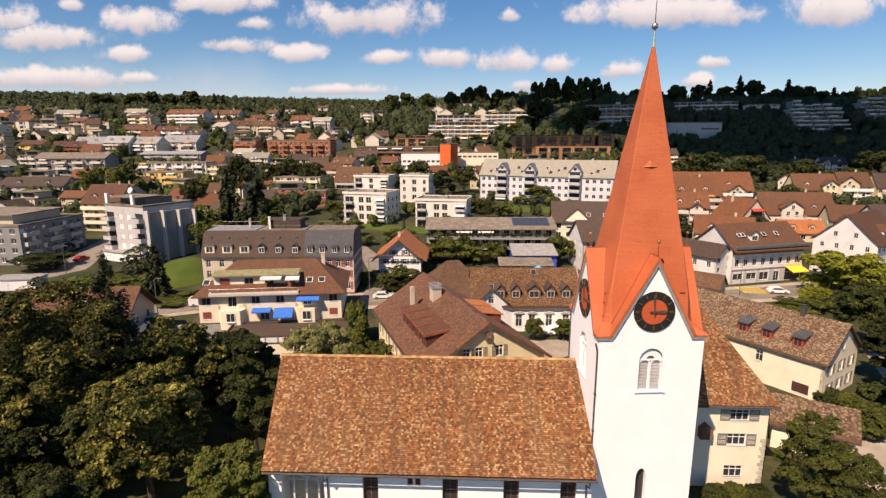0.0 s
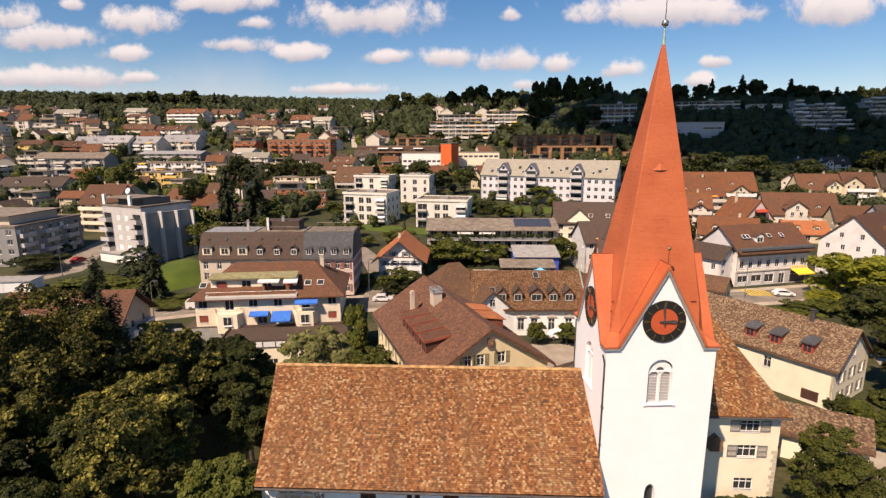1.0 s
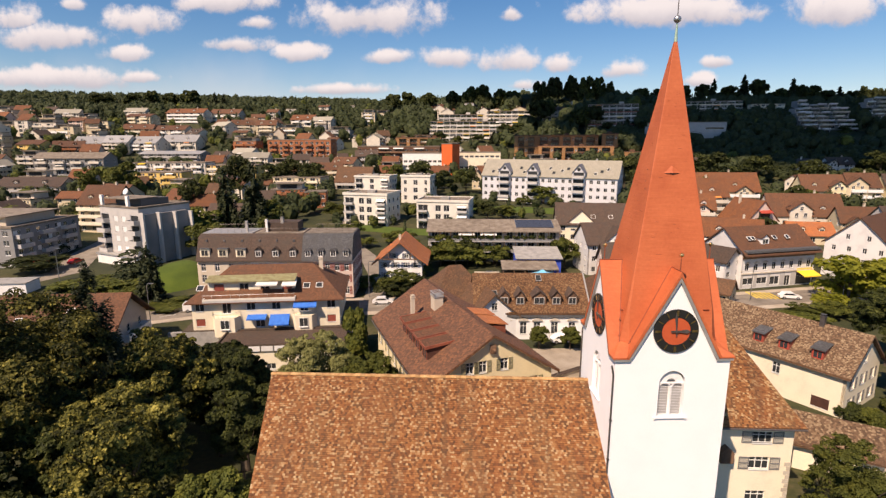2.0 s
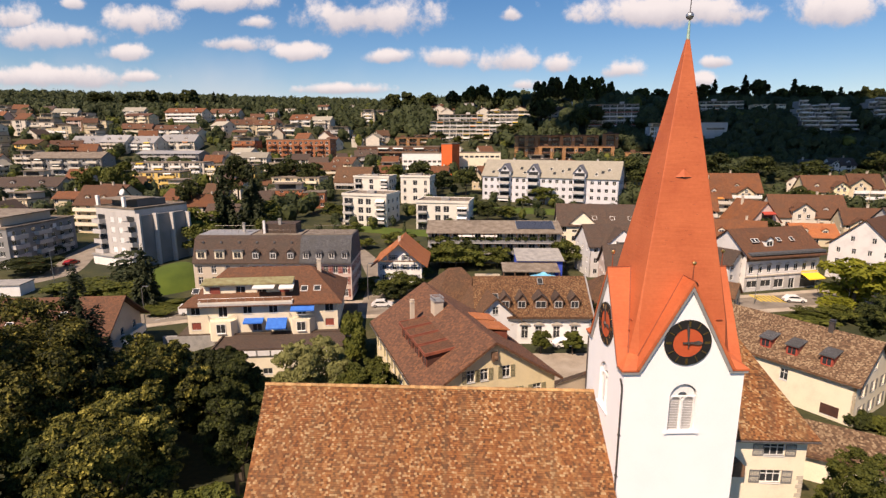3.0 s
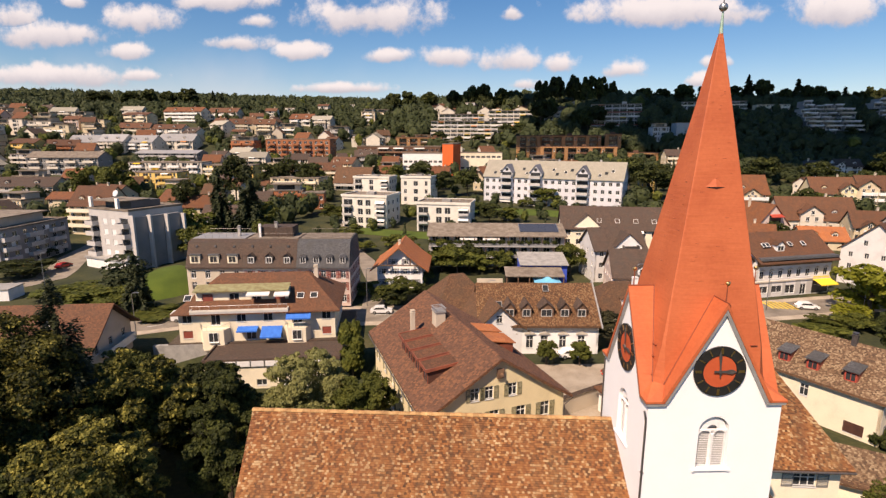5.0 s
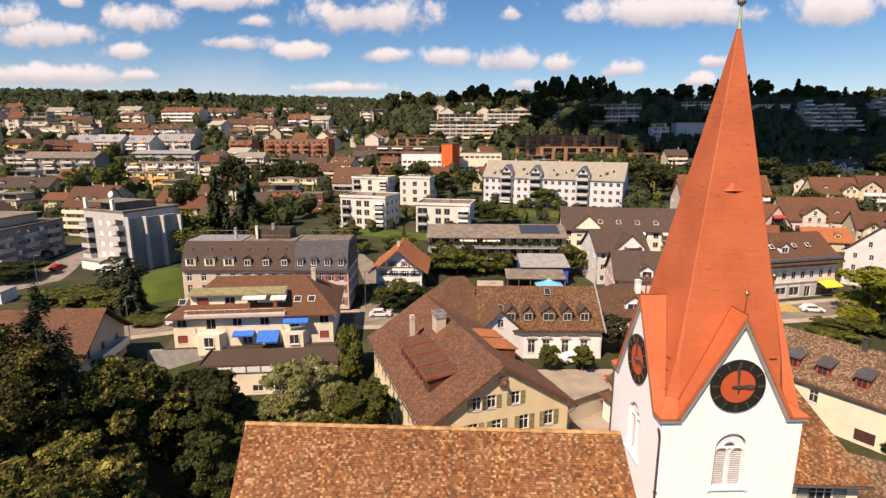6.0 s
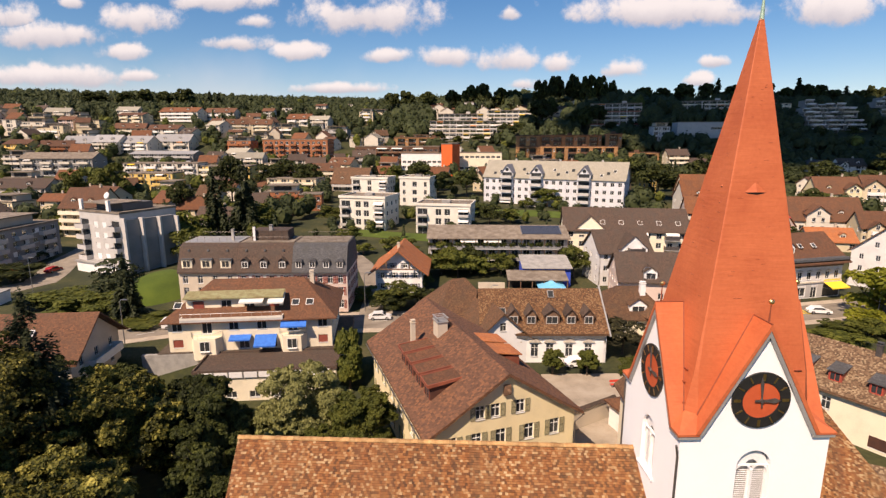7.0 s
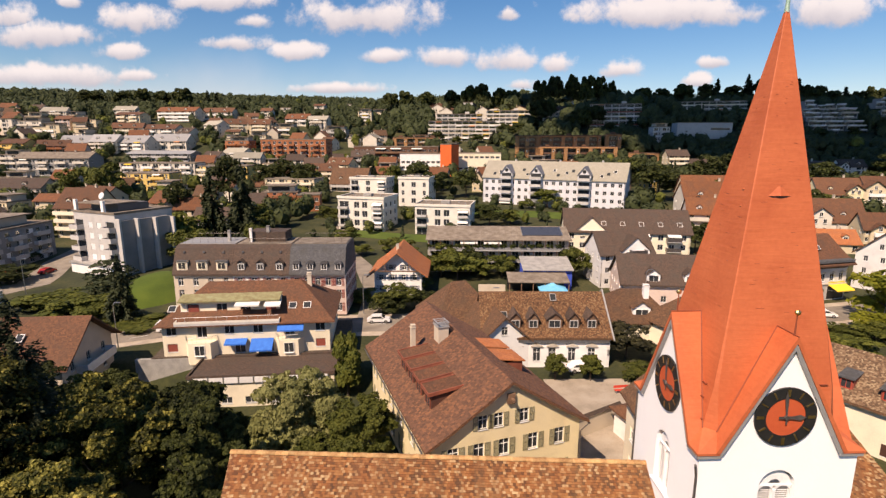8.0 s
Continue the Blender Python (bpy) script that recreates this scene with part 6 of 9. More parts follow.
bm = tube(bmesh.new(), [(-ex, -ey - 0.08, z0 - 0.15), (ex, -ey - 0.08, z0 - 0.15)], 0.08, 8)
part("gutter", bm, M["pipe"], YH)
bm = bmesh.new()
prism(bm, [(-0.55, 0.0), (0.55, 0.0), (0.55, 1.0), (0, 1.5), (-0.55, 1.0)], -0.7, 0.0, "y")
part("bay_shrine", bm, M["timber"], YH, "small brown wooden oriel on the wall", m=side_pose("front", 13.6, 16.4) @ pose(1.0, 0, 5.3))
for i in range(12):
    w = 0.55 if i % 2 else 0.35
    part("quoin", cbox(bmesh.new(), (6.8 - w / 2 + 0.03, 0.1, 0.35 + i * 0.42), (w, 0.28, 0.36)), M["stone"], YH, m=side_pose("front", 13.6, 16.4))

# long old house with red dormers
RD = dict(L=20.4, W=10.0, H=5.5, rise=4.0)
ang = math.degrees(math.atan2(-0.81, 0.586))
cx, cy = 46.7 - 0.586 * 11.8 + 0.81 * 5.0, 62.4 + 0.81 * 11.8 + 0.586 * 5.0
rd = house("manor_house", "old cream house with lichened tile roof and red dormers", cx, cy, 0, ang, roof="gable", wall="cream", tiles="tile_old",
           windows={"front": [(2.4, 3.7, 1.0, 1.5), (7.8, 1.1, 1.9, 1.3), (-3.2, 3.7, 1.0, 1.5)], "right": rows_of(3, 10, (1.5, 4.0), 1.0, 1.4, 2.0) + [(0, 6.7, 0.9, 1.2)]}, shutters="", ov=0.55, og=0.5, near=True, **RD)
local_tiles(rd, "roof_tiles", ov=0.55, og=0.5, side=-1, key="tile_piece_grey", rnd=41, tw=0.18, th=0.17, **RD)
for x in (-0.5, 2.7, 6.6):
    dormer(rd, x, -4.35, 6.2, 0, 1.4, 1.35, 2.4, 0.45, "shut_red", "slate", "red_paint", "shed")
for x, z, w, h in rows_of(3, 10, (1.5, 4.0), 1.0, 1.4, 2.0):
    for q in (-1, 1):
        part("shutter", shutter_mesh(0.5, h, "shut_grey"), None, rd, m=side_pose("right", 20.4, 10.0) @ pose(x + q * 0.78, 0, z))
chimney(rd, 5.2, -0.3, 8.8, 10.6, 0.55, 0.55, "pipe")
part("closed_shutter", cbox(bmesh.new(), (7.8, -0.02, 1.1), (1.95, 0.06, 1.35)), M["rust_dark"], rd, "dark red-brown closed shutter", m=side_pose("front", 20.4, 10.0))
SHD = thing("garden_shed", "low outbuilding with weathered tile roof against the garden wall", "shed", pose(38.4, 54.1, 0, 0, 0, -28.6))
part("wall", cbox(bmesh.new(), (0, 0, 1.55), (7.2, 5.2, 3.1)), M["cream"], SHD)
part("roof", gable_roof_bm(7.2, 5.2, 3.1, 1.9, 0.6, 0.35), M["tile_old"], SHD)
tile_field("roof_tiles", [(-3.95, -3.2, 2.9), (3.95, -3.2, 2.9), (3.95, 0, 5.22), (-3.95, 0, 5.22)], 0.19, 0.17, M["tile_piece_grey"], SHD, rnd=44)

# ---- houses farther off ----
WORDS = {"white": "white", "softwhite": "soft white", "offwhite": "warm white", "oldcream": "cream", "palecream": "pale cream", "cream": "cream", "ochre": "yellow", "yellow": "pale yellow", "pink": "pale pink", "grey": "grey", "lightgrey": "light grey", "beige": "beige", "brick": "red brick", "tile_dark": "dark",
         "tile_brown": "brown tiled", "tile_red": "red tiled", "tile_orange": "orange tiled", "tile_grey": "grey", "tile_old": "weathered tiled", "zinc": "grey metal", "gravel_roof": "flat gravelled", "slate": "slate"}
TAKEN = []      # ground already built on: x, y, radius


def villa(x, y, rot, L, W, H, rise, wall, tiles, balconies=True, cross=None):
    """A plain house or small block on the slope: storeys and window columns follow from its size."""
    # walls take duller copies of white and cream, toned down for distance
    wall = {"white": "offwhite", "cream": "oldcream"}.get(wall, wall)
    n = max(1, round(H / 2.75))
    cols = max(2, int(L / 3.4))
    zs = [1.55 + (H / n) * i for i in range(n)]
    flat = rise < 0.3
    z = ground_z(x, y - W / 2)
    w = 1.45
    sides = {"front": rows_of(cols, L, zs, w, min(1.55, H / n * 0.56), 1.3), "left": rows_of(2, W, zs, 1.0, 1.3, max(1.4, W * 0.22)), "right": rows_of(2, W, zs, 1.0, 1.3, max(1.4, W * 0.22))}
    if y > 240:
        # wide glazed doors behind the balconies, between plain windows
        k = max(1, int(L / 5.2))
        p = L / k
        sides["front"] = [(-L / 2 + p * (j + 0.5) + (0.0 if p < 4.2 else -0.8), zz + 0.05, 2.5, min(2.0, H / n * 0.74)) for zz in zs for j in range(k)]
        if p >= 4.2:
            sides["front"] += [(-L / 2 + p * (j + 0.5) + 1.5, zz + 0.05, 0.9, min(2.0, H / n * 0.74)) for zz in zs for j in range(k)]
    if z > 8 or y > 300:
        sides.pop("right" if x > 0 else "left")
    hs = house("villa", f"{WORDS[wall]} {'house' if L < 22 else 'apartment house'} with {WORDS[tiles]} roof among gardens", x, y, z, rot, L, W, H, rise, "flat" if flat else "gable", wall if wall != "tile_dark" else "beige", tiles, sides, "double", "",
               ov=0.5, og=0.4, group="houses of the valley", far=y > 320)
    wm = side_pose("front", L, W)
    if balconies and L > 11:
        mode = int(abs(x) + 1.7 * y) % 4
        own = {"offwhite": ("white", "offwhite"), "oldcream": ("cream", "white"), "ochre": ("ochre", "cream"), "brick": ("brick", "brick")}.get(wall, ("lightgrey", "offwhite"))[mode % 2]
        k = 1 if mode == 0 else 2 if mode == 1 else max(1, int(L / 9))
        for i in range(0 if y > 300 and mode < 2 else 1, n):
            for j in range(k):
                part("balcony", TRAY[own], None, hs, m=wm @ pose(-L / 2 + L * (j + 0.5) / k, 0, zs[i] - 1.0) @ Matrix.Diagonal((L / k * (0.92 if mode < 2 else 0.6) / 4.4, 1, 1, 1)))
                if (i + j + mode) % 5 == 0:
                    part("awning", AWNS[(i + j + int(y)) % 4], None, hs, m=wm @ pose(-L / 2 + L * (j + 0.5) / k, 0.05, zs[i] + 1.2) @ Matrix.Diagonal((0.9, 1, 1, 1)))
    if not flat and L > 8:
        chimney(hs, L * 0.2, W * 0.12, H + rise * 0.5, H + rise + 0.9, 0.6, 0.6, "beige")
        if L > 12 and rise > 3:
            for s in (-1, 1):
                dormer(hs, s * L * 0.22, -W / 2 * 0.72, H + rise * 0.22, 0, 1.7, 1.2, 2.4, 0.6, wall if wall != "tile_dark" else "beige", tiles, "frame")
    if flat and L > 9.5 and L < 22:
        bm = bmesh.new()
        box(bm, -L * 0.36, -W * 0.22, H + 0.25, L * 0.4, W * 0.42, H + 2.6)
        attic = part("attic_storey", bm, M["beige"], hs, "set-back attic storey")
        part("attic_window", cbox(bmesh.new(), (0, -W * 0.22 - 0.03, H + 1.35), (L * 0.5, 0.08, 1.7)), M["glass"], attic)
        part("attic_roof", box(bmesh.new(), -L * 0.42, -W * 0.36, H + 2.6, L * 0.45, W * 0.47, H + 2.85), M["gravel_roof"], attic)
    for cx, cw, lift in cross or ():
        cross_gable(hs, cx, cw, L, W, H + lift, wall, tiles)
    TAKEN.append((x, y, max(L, W) * 0.6))
    return hs


def cross_gable(hs, x, w, L, W, H, wall, tiles, out=0.7):
    """A gabled bay across the front slope, with its own roof and windows."""
    wm = side_pose("front", L, W)
    top = H + w * 0.36
    bm = bmesh.new()
    prism(bm, [(x - w / 2, -0.5), (x + w / 2, -0.5), (x + w / 2, H), (x, top), (x - w / 2, H)], -out, W * 0.45, "y")
    bay = part("gable_bay", bm, M[wall], hs, m=wm)
    bm = bmesh.new()
    e = w / 2 + 0.5
    prism(bm, [(x - e, H - 0.36 + 0.04), (x, top + 0.04), (x + e, H - 0.32), (x + e, H - 0.1), (x, top + 0.28), (x - e, H - 0.1)], -out - 0.6, W * 0.5, "y")
    part("bay_roof", bm, M[tiles], bay)
    fr, pane, both = window_meshes(1.1, 1.4, "double")
    for z in (1.6, 4.4, 7.0):
        if z < H - 0.4:
            for s in (-1, 1):
                part("window", both, None, hs, m=wm @ pose(x + s * w * 0.2, -out - 0.19, z))
    part("window", both, None, hs, m=wm @ pose(x, -out - 0.19, H + 0.3))


def tray_bm(w, d, h):
    """A balcony in one piece: floor and three sides."""
    bm = bmesh.new()
    o = [(-w / 2, 0), (-w / 2, -d), (w / 2, -d), (w / 2, 0)]
    q = [(-w / 2 + 0.15, 0), (-w / 2 + 0.15, -d + 0.15), (w / 2 - 0.15, -d + 0.15), (w / 2 - 0.15, 0)]
    lo, hi = [bm.verts.new((*p, -0.25)) for p in o], [bm.verts.new((*p, h)) for p in o]
    ti, fl = [bm.verts.new((*p, h)) for p in q], [bm.verts.new((*p, 0.0)) for p in q]
    bm.faces.new(lo); bm.faces.new(fl)
    for i in range(3):
        bm.faces.new((lo[i], lo[i + 1], hi[i + 1], hi[i])); bm.faces.new((hi[i], hi[i + 1], ti[i + 1], ti[i])); bm.faces.new((ti[i], ti[i + 1], fl[i + 1], fl[i]))
    return bm


def terraces(x, y, L, n, step, deep=3.0, label="stepped terrace apartments with long planted balconies", body="beige", keys=("lightgrey", "oldcream", "beige", "offwhite", "grey")):
    """Flats stepped up the slope, unit by unit: body, planted balcony tray, glazing behind it."""
    g = random.Random(int(x * 7 + y))
    z = ground_z(x, y)
    hs = thing("terrace_house", label, "apartment house", pose(x, y, z, 0, 0, g.uniform(-5, 5)))
    k = max(3, round(L / 5.4))
    w = L / k
    off = [g.uniform(-2.2, 2.2) for i in range(k)]
    body = to_mesh("flat", box(bmesh.new(), -w / 2, 1.8, -1.2, w / 2, 10, step - 0.1), M[body])
    trays = [to_mesh("balcony", tray_bm(w - g.uniform(0.3, 1.4), 2.4, 0.5), M[c]) for c in keys]
    fr, pane, both = window_meshes(w * 0.84, 2.1, "double")
    for i in range(n):
        for j in range(k):
            ends = abs(j - (k - 1) / 2) / (k / 2)
            if g.random() < 0.08 or (i > n * 0.45 and ends > 1.25 - 0.6 * i / n) or (i == n - 1 and g.random() < 0.35):
                continue
            m = pose(-L / 2 + w * (j + 0.5), i * deep + off[j], i * step)
            part("flat", body, None, hs, m=m)
            if g.random() < 0.85:
                part("balcony", g.choice(trays), None, hs, m=m @ pose(g.uniform(-0.3, 0.3), 1.9, step))
            part("window", both, None, hs, m=m @ pose(0, 1.62, 1.2))
            if g.random() < 0.28:
                part("awning", AWN, None, hs, m=m @ pose(g.uniform(-0.6, 0.6), 1.7, step - 0.35) @ Matrix.Diagonal((w / 6, 1, 1, 1)))
            if g.random() < 0.6:
                PLANTS.append((m, w, step, hs))
    for s in (-0.3, 0, 0.3):
        TAKEN.append((x + s * L, y + 7, L * 0.2 + 2))
    return hs


PLANTS = list(FLAT_PLANTS)
TRAY = {k: to_mesh("balcony", tray_bm(4.4, 1.5, 0.95), M[k]) for k in ("offwhite", "lightgrey", "cream", "white", "ochre", "brick", "beige")}
bm = bmesh.new()
prism(bm, [(0, 0), (-1.6, -0.4), (-1.6, -0.55), (0, -0.15)], -2.0, 2.0, "x")
AWN = to_mesh("awning", bm.copy(), M["awn_white"])
AWNS = [AWN] + [to_mesh("awning", bm.copy(), M[k]) for k in ("awn_orange", "awn_yellow")] + [AWN]


villa(-217.8, 290.3, 4, 38.1, 13.0, 9.5, 3.0, "grey", "gravel_roof")
villa(-249.1, 299.0, 0, 12.4, 9.9, 7.7, 0.0, "lightgrey", "gravel_roof")
villa(-157.3, 283.1, 4, 37.5, 13.0, 11.0, 0.0, "white", "gravel_roof")
villa(-152.8, 264.5, 4, 22.9, 13.0, 8.6, 0.0, "ochre", "gravel_roof")
villa(-125.7, 285.9, 0, 27.6, 13.0, 10.2, 0.0, "ochre", "gravel_roof")
villa(-184.1, 332.0, 0, 39.0, 13.0, 5.4, 1.7, "grey", "zinc")
villa(-116.0, 261.0, -30, 10.7, 8.5, 7.2, 3.2, "white", "tile_dark")
villa(-241.1, 337.5, 10, 16.3, 13.0, 5.5, 4.2, "white", "zinc")
villa(-223.9, 340.0, 0, 16.7, 13.0, 7.0, 4.2, "white", "zinc")
villa(-206.8, 343.2, -6, 18.2, 13.0, 7.0, 4.2, "white", "zinc")
villa(-190.9, 355.8, 0, 23.6, 13.0, 5.8, 4.4, "white", "zinc")
villa(-250.2, 329.7, 20, 17.6, 13.0, 4.7, 3.4, "brick", "tile_brown")
villa(-265.8, 321.4, 0, 14.9, 11.9, 6.6, 2.6, "ochre", "tile_brown")
villa(-296.2, 351.8, 0, 9.1, 7.3, 10.2, 0.0, "white", "gravel_roof")
villa(-284.3, 358.3, 5, 15.5, 12.4, 9.2, 0.0, "white", "gravel_roof")
villa(-298.5, 378.5, 0, 11.7, 9.4, 6.6, 0.0, "cream", "gravel_roof")
villa(-266.9, 353.9, 0, 8.8, 7.0, 8.8, 0.0, "cream", "gravel_roof")
villa(-276.6, 376.4, 0, 10.9, 8.7, 7.0, 2.3, "pink", "tile_brown")
villa(-265.1, 374.2, 20, 8.5, 6.8, 6.6, 3.1, "cream", "tile_brown")
villa(-260.1, 379.3, 0, 9.4, 7.5, 7.0, 0.0, "cream", "gravel_roof")
villa(-244.7, 400.9, 0, 18.4, 13.0, 7.8, 2.0, "cream", "tile_brown")
villa(-220.5, 423.3, -4, 31.0, 13.0, 7.8, 3.4, "white", "tile_red")
villa(-196.1, 437.9, 0, 24.0, 13.0, 6.2, 3.6, "white", "tile_brown")
villa(-232.7, 376.6, 15, 19.6, 13.0, 5.4, 3.5, "cream", "tile_brown")
villa(-211.1, 381.0, 0, 23.3, 13.0, 5.4, 3.1, "white", "tile_brown")
villa(-189.4, 373.2, -25, 13.0, 10.4, 6.1, 3.4, "white", "tile_dark")
villa(-273.8, 357.6, 0, 14.7, 11.8, 6.6, 0.0, "cream", "gravel_roof")
villa(-146.2, 355.0, 0, 15.2, 12.1, 9.4, 0.0, "brick", "gravel_roof")
villa(-133.4, 408.2, 0, 15.3, 12.3, 5.8, 0.0, "cream", "gravel_roof")
villa(-161.8, 448.5, 0, 9.2, 7.3, 7.3, 2.3, "white", "tile_brown")
villa(-155.4, 477.8, 0, 9.2, 7.4, 5.8, 0.0, "white", "gravel_roof")
villa(-132.8, 438.8, -5, 19.1, 13.0, 5.3, 4.0, "white", "tile_red")
villa(-127.9, 483.5, 0, 9.3, 7.5, 8.9, 1.5, "white", "tile_brown")
villa(-167.0, 428.3, 20, 10.1, 8.0, 6.1, 2.6, "white", "tile_brown")
villa(-162.4, 384.3, 0, 9.8, 7.9, 5.5, 1.6, "cream", "tile_brown")
villa(-98.3, 414.5, 0, 17.6, 13.0, 5.9, 0.0, "lightgrey", "gravel_roof")
villa(-83.9, 460.7, 0, 11.2, 9.0, 10.3, 0.0, "cream", "gravel_roof")
villa(-76.2, 484.7, 0, 13.7, 11.0, 6.9, 0.0, "cream", "gravel_roof")
villa(-111.6, 524.7, 0, 5.3, 4.3, 7.0, 0.0, "white", "gravel_roof")
villa(-111.6, 415.3, 0, 6.4, 5.1, 7.6, 0.0, "grey", "gravel_roof")
villa(-58.6, 281.2, -8, 18.9, 13.0, 4.2, 7.4, "beige", "tile_old")
villa(-82.7, 264.5, -4, 24.0, 13.0, 8.0, 0.0, "cream", "gravel_roof")
villa(-79.8, 341.3, 30, 6.3, 5.0, 6.3, 2.8, "white", "tile_dark")
villa(-66.8, 355.3, 10, 14.4, 11.5, 6.5, 3.6, "beige", "tile_dark")
villa(-78.5, 234.0, 10, 14.5, 12.0, 7.0, 0.0, "brick", "gravel_roof")
villa(-65.5, 230.0, 10, 9.0, 9.0, 6.6, 0.0, "brick", "gravel_roof")
villa(-94.5, 266.0, 0, 13.5, 10.8, 4.0, 2.2, "beige", "tile_brown")
villa(-48.4, 404.2, 0, 10.2, 8.2, 5.7, 1.2, "ochre", "tile_brown")
villa(-34.0, 405.7, 0, 14.3, 11.5, 6.5, 0.0, "ochre", "gravel_roof")
villa(-28.2, 525.6, 0, 13.2, 10.6, 8.5, 2.6, "white", "tile_brown")
villa(-17.6, 516.6, 0, 10.4, 8.3, 6.3, 2.1, "white", "tile_brown")
villa(2.2, 523.7, 40, 10.5, 8.4, 9.5, 2.6, "white", "tile_brown")
villa(14.9, 517.6, 0, 12.0, 9.6, 5.2, 2.6, "white", "tile_brown")
villa(46.7, 518.6, 0, 16.6, 13.0, 8.3, 2.6, "cream", "tile_brown")
villa(72.0, 458.3, 10, 16.4, 13.0, 13.7, 2.7, "white", "tile_brown")
villa(101.1, 530.1, 40, 9.5, 7.6, 8.5, 2.1, "white", "tile_brown")
villa(118.3, 321.5, 0, 11.5, 9.2, 10.2, 3.2, "cream", "tile_dark")
villa(128.4, 323.0, 0, 12.1, 9.7, 3.8, 2.5, "white", "tile_dark")
villa(86.4, 270.4, 30, 6.7, 5.4, 7.8, 2.7, "ochre", "tile_brown")
villa(5.8, 281.1, 80, 6.5, 5.2, 6.2, 3.4, "cream", "tile_dark")
villa(184.6, 303.0, 100, 9.0, 10.4, 6.2, 2.3, "softwhite", "tile_dark", False)
villa(202.0, 304.0, 4, 14.0, 8.0, 4.6, 3.6, "softwhite", "tile_dark", False, ((-5.4, 4.4, 0.8),))
villa(152.5, 256.3, 40, 7.5, 6.0, 6.0, 2.5, "white", "tile_brown")
villa(84.0, 201.0, -3, 19.0, 12.0, 10.2, 6.0, "white", "tile_red", True, ((-6.0, 5.0, 0.0),))
villa(101.0, 226.0, -4, 33.0, 12.5, 8.0, 6.9, "cream", "tile_red", True, ((10.0, 6.0, 0.0),))
villa(79.5, 191.5, -12, 13.0, 10.2, 7.4, 4.7, "pink", "tile_red", True, ((2.5, 4.2, 0.0),))
pink_gable = villa(95.2, 184.5, 104, 13.0, 11.6, 4.9, 6.5, "pink", "tile_red", False)
gm = side_pose("left", 13.0, 11.6)
part("loggia_window", cbox(bmesh.new(), (0.5, -0.05, 6.6), (4.2, 0.1, 2.9)), M["glass"], pink_gable, "dark glazed loggia", m=gm)
part("loggia_window", cbox(bmesh.new(), (0.5, -0.05, 3.2), (4.2, 0.1, 2.4)), M["glass"], pink_gable, "dark glazed loggia", m=gm)
balcony(pink_gable, gm, 0.5, 4.6, 4.6, 1.4, 0.9, "lightgrey", "pipe")
awning(pink_gable, gm, 0.5, 8.4, 4.6, 1.3, 0.7, "red_paint")
villa(79.5, 163.0, -20, 16.0, 10.5, 4.6, 4.6, "white", "tile_red", True, ((2.0, 4.5, 0.0),))
villa(119.0, 196.0, -6, 24.0, 12.5, 4.1, 7.0, "white", "tile_brown", False, ((-2.6, 7.0, 2.2),))
villa(107.0, 171.5, -8, 12.5, 9.0, 2.9, 3.4, "cream", "tile_orange", False)
villa(149.0, 234.0, -6, 17.0, 11.8, 5.8, 6.2, "yellow", "tile_brown", False, ((4.4, 5.6, 2.0),))
villa(163.5, 232.0, -6, 12.0, 11.1, 7.2, 5.4, "cream", "tile_brown", True, ((-3.4, 8.2, 1.0),))
villa(182.0, 231.0, -6, 19.0, 9.0, 6.3, 5.5, "yellow", "tile_dark", True, ((4.0, 5.0, 0.0),))
villa(128.0, 181.0, -10, 12.0, 9.0, 4.6, 4.6, "cream", "tile_brown", True, ((-2.0, 5.0, 0.0),))
villa(52.0, 111.0, -40, 6.5, 5.0, 3.0, 2.2, "cream", "tile_old", False)
villa(132.0, 170.4, 0, 9.7, 7.7, 7.9, 3.5, "lightgrey", "tile_dark")
villa(128.9, 318.2, 0, 10.5, 8.4, 5.3, 3.3, "white", "tile_dark")
villa(-124.9, 181.0, -6, 14.2, 11.3, 9.8, 5.9, "cream", "tile_brown")
villa(-151.5, 199.4, 0, 8.8, 7.0, 7.7, 2.2, "cream", "tile_red")
villa(-194.5, 233.9, 6, 27.9, 13.0, 5.6, 3.6, "tile_dark", "tile_dark")
SHADY = dict(body="grey", keys=("white", "palecream", "softwhite", "beige"))
terraces(242.0, 373.0, 34.0, 8, 2.85, **SHADY)
terraces(290.0, 374.0, 30.0, 8, 2.85, **SHADY)


